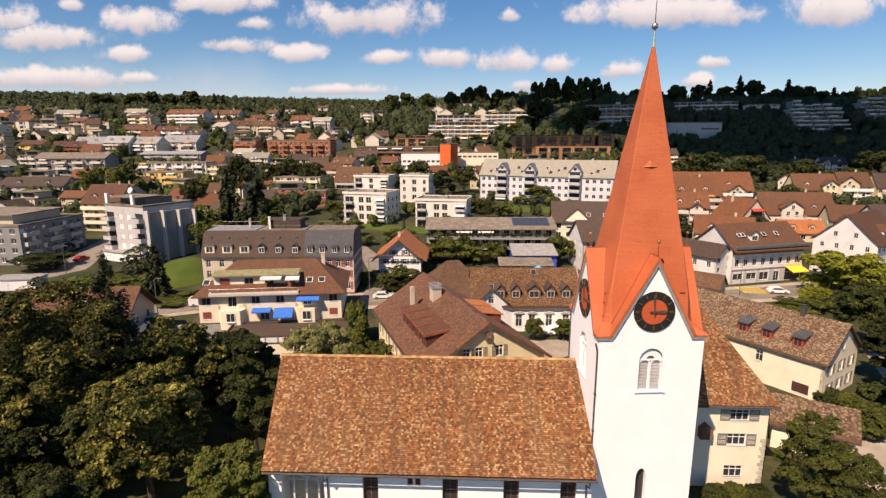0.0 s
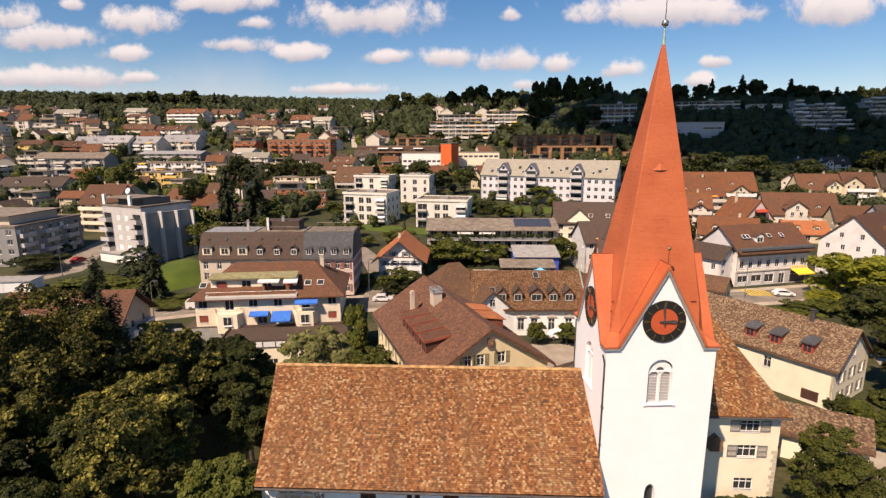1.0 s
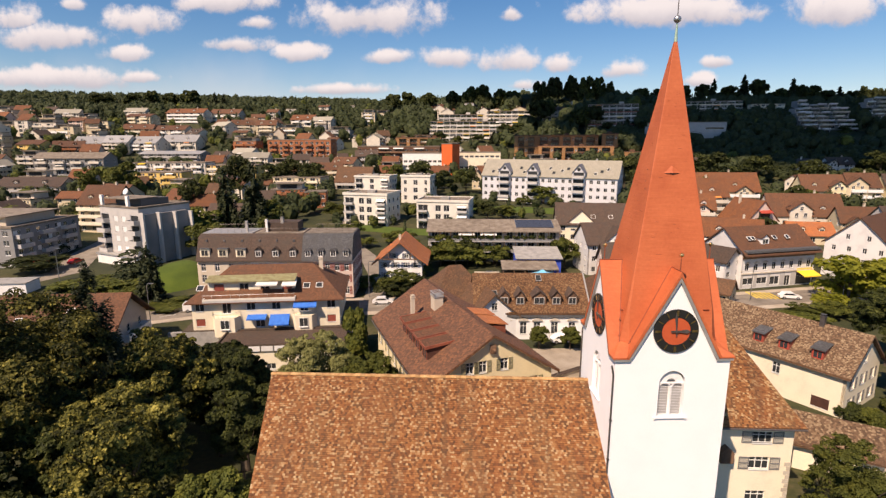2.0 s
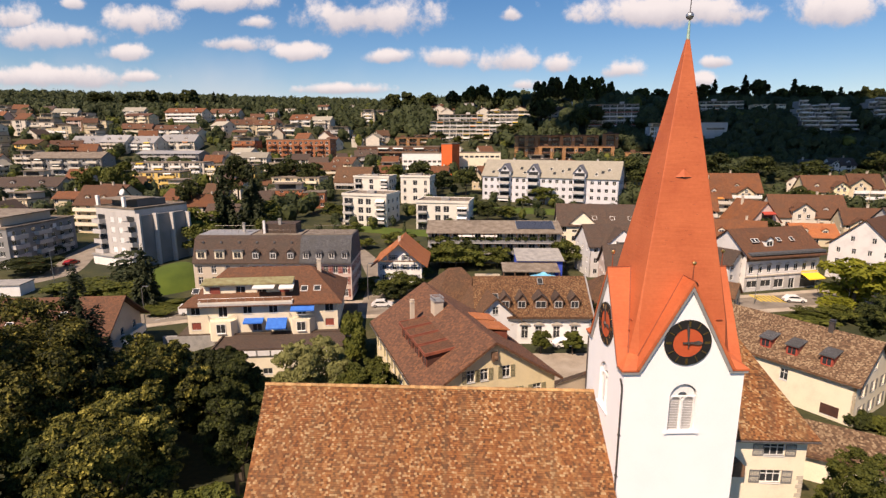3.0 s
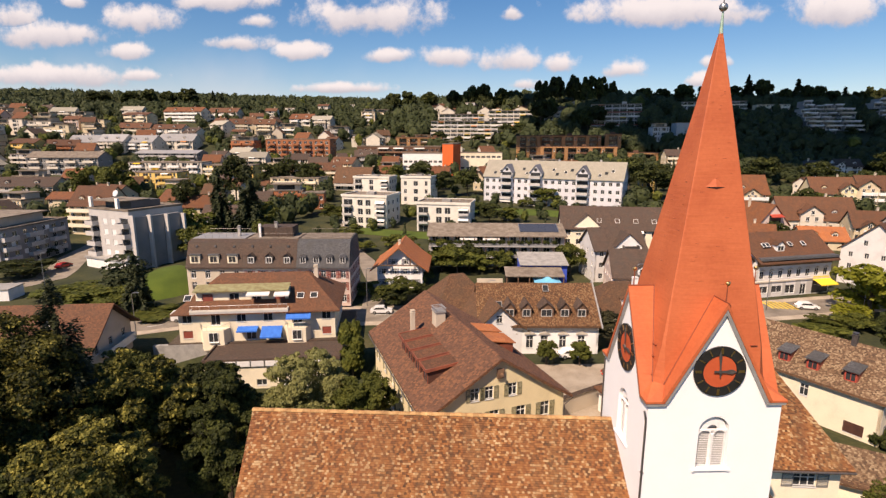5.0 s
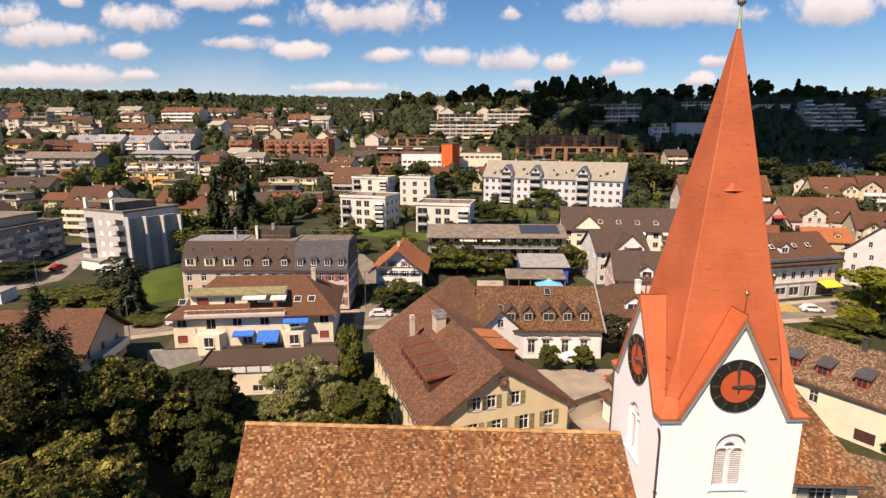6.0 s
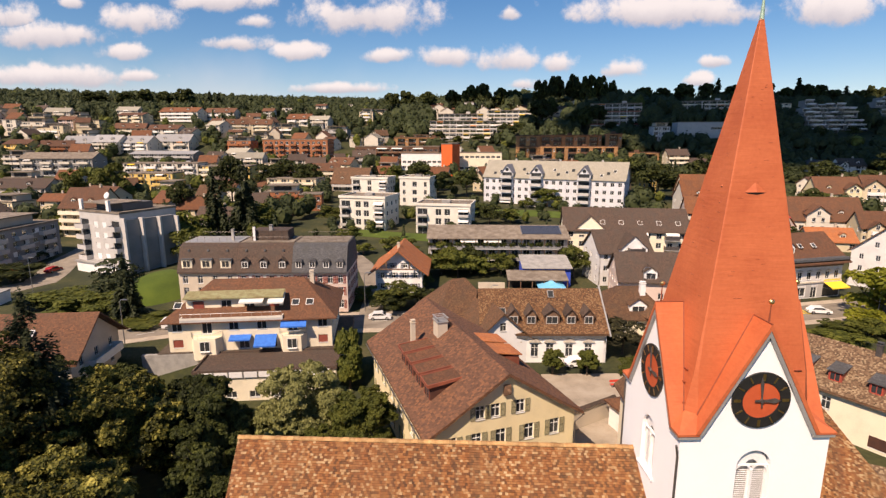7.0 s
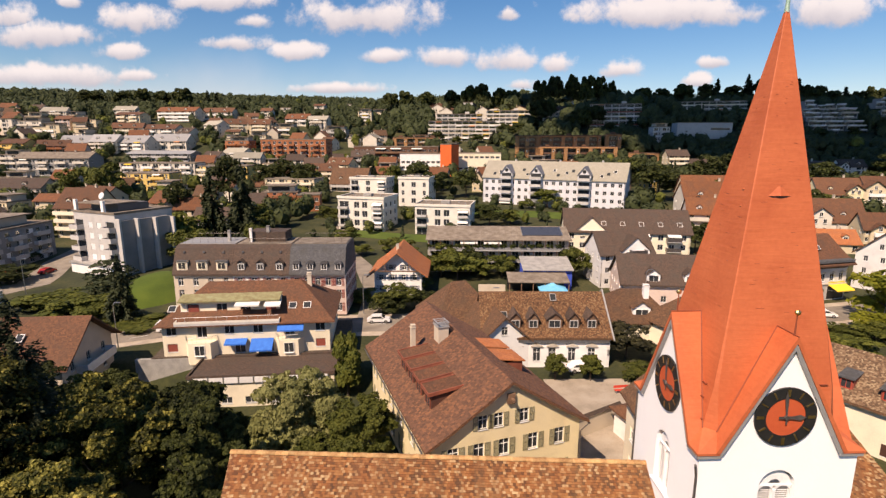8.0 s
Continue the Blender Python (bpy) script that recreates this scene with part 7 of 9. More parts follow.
def terrace_block(label, x, y, z, rot, L, n, step, deep, unit, keys, seed):
    """Storeys with long parapets, glazing behind them and a wall between neighbours, each a little set back."""
    g = random.Random(seed)
    hs = thing("terrace_house", label, "apartment house", pose(x, y, z, 0, 0, rot))
    k = max(3, round(L / unit))
    w = L / k
    body = to_mesh("storey", box(bmesh.new(), -L / 2, 1.9, -1.2, L / 2, 10, step - 0.1), M["grey"])
    bm = bmesh.new()
    prism(bm, [(0, -0.2), (0, 0.62), (0.16, 0.62), (0.16, 0.0), (1.9, 0.0), (1.9, -0.2)], -L / 2 - 0.2, L / 2 + 0.2, "x")
    trays = [to_mesh("balcony", bm.copy(), M[c]) for c in keys]
    bm.free()
    slab = to_mesh("partition", box(bmesh.new(), -0.12, 0.2, 0, 0.12, 1.9, step - 0.2), M["lightgrey"])
    fr, pane, both = window_meshes(w * 0.86, step - 0.75, "triple")
    for i in range(n):
        m = pose(0, i * deep, i * step)
        part("storey", body, None, hs, m=m)
        part("balcony", trays[(i + seed) % len(trays)], None, hs, m=m)
        for j in range(k):
            xx = -L / 2 + w * (j + 0.5)
            part("window", both, None, hs, m=m @ pose(xx, 1.72, step / 2 - 0.05))
            if j:
                part("partition", slab, None, hs, m=m @ pose(xx - w / 2, 0, 0))
            if g.random() < 0.22:
                part("awning", g.choice(AWNS), None, hs, m=m @ pose(xx, 1.85, step - 0.3) @ Matrix.Diagonal((w / 4.6, 1, 1, 1)))
            if g.random() < 0.75:
                PLANTS.append((m @ pose(xx, 0.9, -step + 0.25), w, step, hs))
    part("roof", box(bmesh.new(), -L / 2 - 0.3, (n - 1) * deep + 0.6, n * step - 0.1, L / 2 + 0.3, (n - 1) * deep + 10.3, n * step + 0.25), M["gravel_roof"], hs)
    part("roof_box", box(bmesh.new(), L * 0.12, (n - 1) * deep + 4, n * step + 0.25, L * 0.12 + 3.5, (n - 1) * deep + 7, n * step + 2.0), M["lightgrey"], hs)
    for q in (-0.3, 0, 0.3):
        TAKEN.append((x + q * L, y + 5, L * 0.2 + 2))
    return hs


PALE = ("lightgrey", "palecream", "beige", "offwhite")
terrace_block("long sunlit terrace flats with pale parapets and planted balconies", -14.0, 417.5, 33.2, -1, 31, 5, 3.1, 2.8, 5.2, PALE, 4)
terrace_block("long sunlit terrace flats with pale parapets and planted balconies", 9.5, 418.5, 33.2, 1, 26, 5, 3.1, 2.8, 5.2, PALE, 5)
terrace_block("upper terrace flats with pale parapets and yellow awnings", -6.0, 458.0, 46.6, 0, 38, 3, 3.0, 2.6, 4.8, PALE, 6)
terrace_block("upper terrace flats with grey parapets below the gabled houses", 34.5, 457.0, 43.6, -3, 36, 5, 3.0, 2.4, 5.1, ("lightgrey", "beige", "palecream"), 7)
for p in ((-27, 484, 9), (-18, 476, 9), (0, 486, 8), (14, 482, 9), (44, 482, 9), (50, 474, 8), (74, 450, 8), (97, 494, 7), (-22, 446, 10), (-8, 446, 10), (8, 446, 10), (24, 446, 9), (38, 446, 9), (-20, 408, 8), (-4, 408, 8), (12, 409, 8)):
    TAKEN.append(p)
villa(-26.0, 500.0, 90, 10.0, 12.0, 10.0, 3.4, "white", "tile_brown")
villa(-18.2, 493.0, 90, 10.0, 11.0, 8.1, 3.4, "white", "tile_brown")
villa(1.1, 506.0, 0, 8.6, 9.0, 13.6, 0.0, "lightgrey", "gravel_roof")
villa(14.0, 497.0, 90, 10.0, 12.4, 8.0, 3.9, "white", "tile_brown")
villa(46.0, 495.0, 90, 10.0, 15.3, 10.2, 3.3, "cream", "tile_red")
villa(74.3, 464.0, 90, 10.0, 16.0, 12.8, 2.8, "lightgrey", "tile_grey")
villa(96.8, 508.0, 90, 9.0, 9.5, 11.0, 3.0, "lightgrey", "tile_grey")
terrace_block("long stepped flats with pale parapets on the shaded slope", 113.0, 430.0, 42.8, -12, 38, 6, 3.2, 1.6, 5.4, ("lightgrey", "palecream", "shut_red"), 1)
terrace_block("long pale flats with continuous balconies below the ridge", 152.0, 492.0, 58.5, -12, 42, 3, 3.3, 1.2, 5.4, ("lightgrey", "white"), 2)
terrace_block("long white and yellow flats with continuous balconies below the ridge", 194.0, 463.0, 56.5, -14, 61, 3, 3.1, 1.2, 5.6, ("white", "lightgrey", "cream"), 3)
for p in ((176, 450, 14), (196, 446, 14), (214, 440, 14), (100, 416, 12), (118, 412, 12), (240, 360, 14)):
    TAKEN.append(p)
villa(231.0, 436.0, -8, 23.0, 10.0, 8.6, 0.0, "cream", "gravel_roof")
villa(129.0, 381.0, 0, 11.0, 9.0, 12.0, 0.0, "lightgrey", "gravel_roof")


def brick_terrace(x, y, z, rot, tiers, w=7.7, h=7.1):
    """Brown brick flats: tall recessed bays between piers, two storeys to a tier; a tier is (start, bays, depth back)."""
    hs = thing("brick_terrace", "tan and brown brick terrace flats with tall recessed bays", "apartment house", pose(x, y, z, 0, 0, rot), "brick terraces")
    pier = to_mesh("pier", box(bmesh.new(), -1.15, 0, -1.5, 1.15, 3.0, h - 0.5), M["brick_tan"])
    slab = to_mesh("balcony", tray_bm(w - 2.4, 1.6, 0.9), M["brick_dark"])
    roof_box = to_mesh("roof_box", box(bmesh.new(), -1.4, 4.0, h + 0.1, 1.4, 7.0, h + 1.9), M["brick_dark"])
    fr, pane, both = window_meshes(w - 3.0, 2.5, "triple")
    small = window_meshes(0.9, 1.3, "plain")[2]
    for r, (x0, bays, back) in enumerate(tiers):
        m = pose(0, back, h * r)
        x1 = x0 + w * bays
        part("wall", box(bmesh.new(), x0, 3.0, -1.5, x1, 13, h - 0.5), M["brick_dark"], hs, m=m)
        part("cornice", box(bmesh.new(), x0 - 1.3, -0.15, h - 0.5, x1 + 1.3, 13, h + 0.1), M["brick_tan"], hs, m=m)
        part("parapet", box(bmesh.new(), x0 - 1.3, -0.15, h + 0.1, x1 + 1.3, 0.15, h + 0.75), M["brick_dark"], hs, m=m)
        for j in range(bays + 1):
            px = x0 + w * j
            part("pier", pier, None, hs, m=m @ pose(px, 0, 0))
            if j % 2:
                part("window", small, None, hs, m=m @ pose(px, -0.18, 4.9))
            if j < bays:
                part("balcony", slab, None, hs, m=m @ pose(px + w / 2, 2.2, 3.1))
                if (j + r) % 3 == 0:
                    part("roof_box", roof_box, None, hs, m=m @ pose(px + w / 2, 0, 0))
                for zz in (1.4, 4.8):
                    part("window", both, None, hs, m=m @ pose(px + w / 2, 2.82, zz))
        for q in (0.1, 0.37, 0.63, 0.9):
            TAKEN.append((x + x0 + q * (x1 - x0), y + back + 5, w * bays * 0.14 + 3))


brick_terrace(73.0, 358.0, 22.6, -7, ((-25.0, 6, 0.0), (-26.5, 5, 9.5)))
brick_terrace(39.5, 366.0, 22.4, -3, ((-6.5, 2, 0.0), (-6.5, 2, 1.2)), w=6.6)
brick_terrace(90.0, 362.0, 30.6, -7, ((0.0, 1, 0.0),))
brick_terrace(109.0, 347.0, 19.0, -9, ((-7.7, 2, 0.0),))
brick_terrace(-36.0, 397.0, 28.6, 3, ((-15.4, 4, 0.0),))

# brick flats, school with the red tower, long brown house
BK = house("brick_flats", "orange-red brick apartment block with recessed balconies", -110.5, 358, ground_z(-110, 351) - 0.5, -3, 43, 13, 13.4, 0, "flat", "brick", "gravel_roof",
           {"front": rows_of(12, 43, (1.8, 4.9, 8.0, 11.3), 1.9, 1.9, 2.2), "right": rows_of(3, 13, (1.8, 4.9, 8.0, 11.3), 1.3, 1.6, 2.4)}, "double", category="apartment block")
wm = side_pose("front", 43, 13)
for z in (3.4, 6.6, 9.8):
    for x in (-17, -9, -1, 7, 15):
        balcony(BK, wm, x, z, 4.2, 1.6, 1.0, "brick", "brick")
TAKEN.append((-120, 358, 16)); TAKEN.append((-100, 358, 16))
LB = house("long_house", "long low brown building with white awnings", -46.7, 371, ground_z(-46, 363) + 2.6, 0, 56, 13, 8.6, 0, "flat", "brick_dark", "gravel_roof", {"front": rows_of(16, 56, (2.0, 6.0), 2.0, 1.7, 2.0)}, "double", category="apartment house")
wm = side_pose("front", 56, 13)
for x in (-10, 0, 14):
    awning(LB, wm, x, 7.8, 7, 1.8, 0.5, "awn_white")
balcony(LB, wm, 0, 4.6, 54, 1.6, 1.0, "brick", "timber")
TAKEN.append((-66, 371, 14)); TAKEN.append((-46, 371, 14)); TAKEN.append((-26, 371, 14))
house("school", "white flat-roofed school wing with a ribbon of windows", -27, 350, ground_z(-27, 343.5), 0, 29, 12, 10.2, 0, "flat", "white", "gravel_roof", {"front": rows_of(9, 29, (2.0, 5.2), 2.2, 1.4, 2.0)}, "double", category="school")
house("school_tower", "bright orange-red stair tower of the school", -10.2, 331, ground_z(-10, 323.5) - 1, -28, 7.5, 9, 19.6, 0, "flat", "orange", "gravel_roof", {"front": []}, category="tower")
house("school", "pale school wing with long window bands", 7.7, 347, ground_z(7, 340), 0, 26.5, 12, 11.0, 0, "flat", "cream", "gravel_roof", {"front": rows_of(8, 26.5, (1.8, 8.6), 2.4, 1.3, 2.0)}, "double", category="school")
house("sports_hall", "large windowless white hall below the woods", 160, 389, ground_z(160, 383), -6, 35, 14, 10.5, 0, "flat", "lightgrey", "gravel_roof", {"front": [(10, 6.5, 12, 1.6)]}, "triple", category="hall")
for p in ((-27, 350, 17), (-10, 331, 9), (7.7, 347, 16), (160, 389, 20)):
    TAKEN.append(p)

# tower block with concrete fins
HR = house("tower_block", "white and grey apartment tower with concrete fins", -91.0, 148.2, 0, -22, 16, 16, 15.5, 0, "flat", "lightgrey", "gravel_roof",
           {"front": rows_of(2, 16, [4.3 + 2.75 * i for i in range(4)], 3.2, 2.2, 2.0) + rows_of(2, 16, [4.2 + 2.75 * i for i in range(4)], 1.7, 1.5, 6.35), "left": rows_of(4, 16, [4.2 + 2.75 * i for i in range(4)], 1.5, 1.4, 2.5)}, "plain", category="apartment block")
wm = side_pose("front", 16, 16)
for i in range(4):
    z = 4.2 + 2.75 * i
    for s in (-1, 1):
        balcony(HR, wm, s * 6.2, z - 1.0, 3.4, 1.6, 1.0, "lightgrey", "lightgrey")
    for x in (-1.65, 1.65):
        part("roller_blind", cbox(bmesh.new(), (x, 0.07, z), (1.6, 0.05, 1.4)), M["shut_white"], HR, "closed white roller blind", m=wm)
bm = bmesh.new()
box(bm, -8.0, -2.2, 0.0, 8.0, 0, 2.6)
part("entrance_storey", bm, M["white"], HR, "white entrance storey", m=wm)
part("entrance_band", box(bmesh.new(), -8.3, -2.5, 2.6, 8.3, 0, 3.0), M["concrete"], HR, m=wm)
wr = side_pose("right", 16, 16)
for i, x in enumerate((-7.7, -3.2, 1.4, 6.2)):
    part("fin", box(bmesh.new(), x - 0.25, -1.5 - 0.5 * i, 0, x + 0.25, 0, 14.5 - 0.3 * i), M["lightgrey"], HR, "pale concrete fin", m=wr)
for i, x in enumerate((-5.4, -0.9, 3.8)):
    part("fin_wall", box(bmesh.new(), x - 2.0, -0.7 - 0.45 * i, 0, x + 2.0, -0.004, 13.9), M["grey"], HR, "grey wall strip", m=wr)
bm = bmesh.new()
box(bm, -6, -4.5, 15.8, 4.5, 4.0, 17.6)
pent = part("penthouse", bm, M["anthracite"], HR, "set-back penthouse with a canopy")
part("canopy", box(bmesh.new(), -7.0, -7.4, 17.7, 4.5, 1.0, 17.95), M["gravel_roof"], pent)
for x in (-7.2, 3.5):
    part("post", box(bmesh.new(), x - 0.5, -7.9, 13.8, x + 0.5, -7.3, 18.7), M["white"], pent)
bm = bmesh.new()
bmesh.ops.create_cone(bm, cap_ends=True, segments=20, radius1=0.95, radius2=0.8, depth=0.2, matrix=pose(-1.5, -4.5, 19.5, 70))
tube(bm, [(-1.5, -4.4, 17.9), (-1.5, -4.4, 19.4)], 0.08, 6)
part("satellite_dish", bm, M["shut_white"], HR, "white satellite dish")
TAKEN.append((-92, 148, 14))

GB = house("grey_block", "grey four-storey apartment block with a planted attic terrace", -135, 146, 0, 0, 32, 24, 10.6, 0, "flat", "grey", "gravel_roof",
           {"front": rows_of(9, 32, (1.5, 4.1, 6.7, 9.3), 1.5, 1.4, 2), "right": rows_of(7, 24, (1.5, 4.1, 6.7, 9.3), 1.4, 1.3, 2)}, "double", category="apartment block")
wr = side_pose("right", 32, 24)
for z in (2.7, 5.3, 7.9):
    for x in (-9, -1, 7):
        balcony(GB, wr, x, z, 4.6, 1.3, 0.95, "lightgrey", "lightgrey")
for x, z in ((-11, 9.3), (-7.5, 6.7), (-3.8, 4.1), (4.2, 9.3), (8, 1.5), (0.5, 6.7)):
    part("roller_blind", cbox(bmesh.new(), (x, 0.02, z), (1.3, 0.05, 1.2)), M["shut_white"], GB, "closed white roller blind", m=wr)
part("attic_storey", box(bmesh.new(), -13, -9, 10.9, 12, 8, 13.2), M["beige"], GB, "set-back attic storey")
part("attic_roof", box(bmesh.new(), -14, -10, 13.2, 13, 9, 13.5), M["gravel_roof"], GB)
TAKEN.append((-135, 146, 20))

LH = house("gabled_house", "house with large brown tiled roof and white gable", -62.5, 80.5, -0.6, 8, 17, 12.5, 5.2, 4.6, "gable", "beige", "tile_brown",
           {"right": rows_of(3, 12.5, (1.5, 4.1), 1.0, 1.3, 2.4), "front": rows_of(5, 17, (1.6,), 1.1, 1.4, 1.6)}, "double", ov=0.9, og=1.2)
skylight(LH, 2.0, -3.2, 8.0, 36, 8 - 8, 0.9, 1.2, "frame")
skylight(LH, -5.0, -4.4, 7.0, 36, 0, 0.9, 1.2, "frame")
balcony(LH, side_pose("right", 17, 12.5), 0.5, 2.9, 7.5, 1.6, 1.0, "white", "awn_white")

# shops and houses on the main street
SH = house("shop_house", "white shop house with brown roof, hooded windows and a yellow awning", 70.1, 130.0, 0, 16.9, 20.3, 12.0, 8.6, 4.6, "gable", "softwhite", "tile_brown",
           {"front": rows_of(8, 20.3, (5.0,), 1.15, 1.7, 1.5) + [(-8.0, 1.7, 2.8, 1.5), (-4.2, 1.7, 2.8, 1.5), (-0.6, 1.5, 2.6, 1.9), (3.0, 1.25, 1.6, 2.4)], "left": rows_of(3, 12.0, (1.8, 5.0), 1.0, 1.5, 2.4)}, "double", ov=1.5, near=True, category="shop")
wm = side_pose("front", 20.3, 12.0)
awning(SH, wm, 7.6, 3.5, 4.8, 2.4, 0.9, "awn_yellow")
# no recess is cut here: its shade is a black panel on the wall
part("shop_front", cbox(bmesh.new(), (7.6, 0.1, 1.6), (4.4, 0.3, 2.8)), M["black"], SH, "flat black panel in place of the shaded shop front recess", m=wm)
part("shop_sign", cbox(bmesh.new(), (7.6, -0.06, 3.75), (4.4, 0.1, 0.35)), M["awn_yellow"], SH, "yellow shop sign", m=wm)
for x in (-8.65, -6.2, -3.7, -1.25, 1.25, 3.7, 6.2, 8.65):
    bm = bmesh.new()
    prism(bm, [(x - 0.85, 6.0), (x + 0.85, 6.0), (x, 6.4)], -0.2, -0.004, "y")
    part("window_hood", bm, M["stone"], SH, m=wm)
part("string_course", cbox(bmesh.new(), (0, -0.12, 3.55), (20.3, 0.24, 0.28)), M["stone"], SH, m=wm)
for x0, x1 in ((-10.1, -9.45), (-6.55, -5.65), (-2.75, -1.95), (0.75, 2.15), (3.85, 5.3)):
    part("ground_floor_facing", box(bmesh.new(), x0, -0.05, 0.3, x1, -0.004, 3.4), M["lightgrey"], SH, "grey-green facing of the shop floor", m=wm)
part("frieze", cbox(bmesh.new(), (0, -0.08, 7.6), (20.3, 0.16, 1.3)), M["timber"], SH, "dark boards under the deep eaves", m=wm)
part("roof_terrace", box(bmesh.new(), -10.1, -7.4, 8.5, 10.2, -5.2, 9.0), M["slate"], SH, "slate-grey strip above the eaves")
dormer(SH, -3.0, -4.6, 9.7, 0, 2.2, 1.5, 2.6, 0.9, "white", "tile_brown", "frame")
for x in (-6.6, -5.6, 0.4, 4.0):
    skylight(SH, x, -3.6, 11.1, 37, 0, 0.9, 1.1, "frame")
RW = house("gabled_house", "large white gabled house with small windows and brown roof", 101.5, 137.5, 0, 38, 19, 13.4, 8.6, 6.4, "gable", "softwhite", "tile_brown",
           {"left": rows_of(4, 13.4, (1.6, 4.4, 7.2), 0.9, 1.3, 2.0) + rows_of(2, 13.4, (10.2,), 0.9, 1.3, 4.6), "front": rows_of(6, 19, (1.6, 4.4, 7.2), 1.0, 1.4, 1.8)}, "double", ov=0.7)
dormer(RW, 0, -5.4, 9.4, 0, 3.4, 1.6, 3.4, 1.3, "white", "tile_brown", "frame")
house("gabled_house", "small white gabled house with dark brown roof beside the shop", 57.4, 125.8, 0, 125, 10.5, 6.2, 6.7, 2.6, "gable", "softwhite", "tile_dark",
           {"left": rows_of(2, 6.2, (1.5, 3.6, 5.9), 1.2, 1.2, 1.2), "back": rows_of(3, 10.5, (1.6, 4.8), 1.0, 1.4, 1.8)}, "double")

# ---- filler houses on the slopes, from a few models ----
rs = random.Random(12)
MODELS = []
for i, (L, W, H, rise, wall, tiles) in enumerate(((10, 9, 5.4, 3.6, "white", "tile_brown"), (11, 9, 5.6, 3.8, "cream", "tile_red"), (13, 9, 5.6, 0, "white", "gravel_roof"), (11, 9, 5.4, 3.4, "white", "tile_dark"),
                                                   (15, 10, 7.4, 3.6, "cream", "tile_brown"), (12, 9, 5.8, 0, "cream", "gravel_roof"), (10, 9, 5.5, 4.0, "pink", "tile_red"), (16, 10, 7.6, 3.0, "offwhite", "tile_grey"), (9, 8, 5.4, 3.8, "beige", "tile_old"))):
    h = villa(-330 - 26 * (i % 3), 330 + 22 * (i // 3), rs.uniform(-15, 15), L, W, H, rise, wall, tiles)
    MODELS.append(h)


def free(x, y, r):
    return all((x - a) ** 2 + (y - b) ** 2 > (r + c) ** 2 for a, b, c in TAKEN)


def built_up(x, y):
    """How densely the valley is built: thick to the west, open to the wooded east and the ridge."""
    if y < 275 and (-75 < x < 175):
        return 0.0
    if x < -55:
        return 0.95 * (1 - smooth(395, 450, y - 0.1 * (x + 55)))
    if x < 60:
        return 0.6 * (1 - smooth(330, 420, y)) + (0.25 if y > 470 and x > -25 else 0)
    return 0.75 * (1 - smooth(230, 300, y + 0.2 * (x - 60)))


made = 0
for k in range(5200):
    x, y = rs.uniform(-430, 330), rs.uniform(185, 520)
    if abs(x) > 0.95 * y + 30 or rs.random() > built_up(x, y) or not free(x, y, 6.4 if y > 330 else 8.5) or (abs(x + 30) < 25 and y < 215):
        continue
    copy_thing(rs.choice(MODELS), pose(x, y, ground_z(x, y - 4), 0, 0, rs.choice((-25, -10, 0, 8, 20, 90)) + rs.uniform(-8, 8)))
    TAKEN.append((x, y, 6.4 if y > 330 else 8.5))
    made += 1
    if made > 330:
        break

# ---- trees ----


def leaf_mesh(name, blobs, n, size, seed, material, droop=0.0):
    """Many small leaf sprays on and inside lumps (x, y, z, rx, ry, rz)."""
    g = np.random.RandomState(seed)
    b = np.array(blobs, float)
    wt = (b[:, 3] * b[:, 4] * b[:, 5]) ** 0.67
    pick = g.choice(len(b), n, p=wt / wt.sum())
    d = g.normal(size=(n, 3))
    d /= np.linalg.norm(d, axis=1)[:, None]
    d[:, 2] = np.where(d[:, 2] < -0.3, -d[:, 2], d[:, 2])
    rad = 1.08 - 0.42 * g.rand(n) ** 2.4
    rad *= 1 + 0.16 * np.sin(5 * d[:, 0] + 7 * d[:, 1] + pick) * np.cos(6 * d[:, 2] + pick * 1.7)
    P = b[pick, :3] + d * b[pick, 3:] * rad[:, None]
    nrm = d * 1.25 + g.normal(size=(n, 3)) * 0.5 + np.array([0, 0, 0.35])
    nrm /= np.linalg.norm(nrm, axis=1)[:, None]
    t = np.cross(nrm, g.normal(size=(n, 3)))
    t /= np.linalg.norm(t, axis=1)[:, None]
    t[:, 2] -= droop
    s = np.cross(nrm, t)
    sz = (size * (0.6 + 0.8 * g.rand(n)))[:, None]
    V = np.empty((n, 4, 3))
    V[:, 0], V[:, 2] = P - t * sz * 0.6, P + t * sz * 0.6
    V[:, 1], V[:, 3] = P + s * sz * 0.42 + nrm * sz * 0.12, P - s * sz * 0.42 + nrm * sz * 0.12
    me = bpy.data.meshes.new(name)
    me.from_pydata(V.reshape(-1, 3).tolist(), [], np.arange(n * 4).reshape(n, 4).tolist())
    me.materials.append(material)
    return me


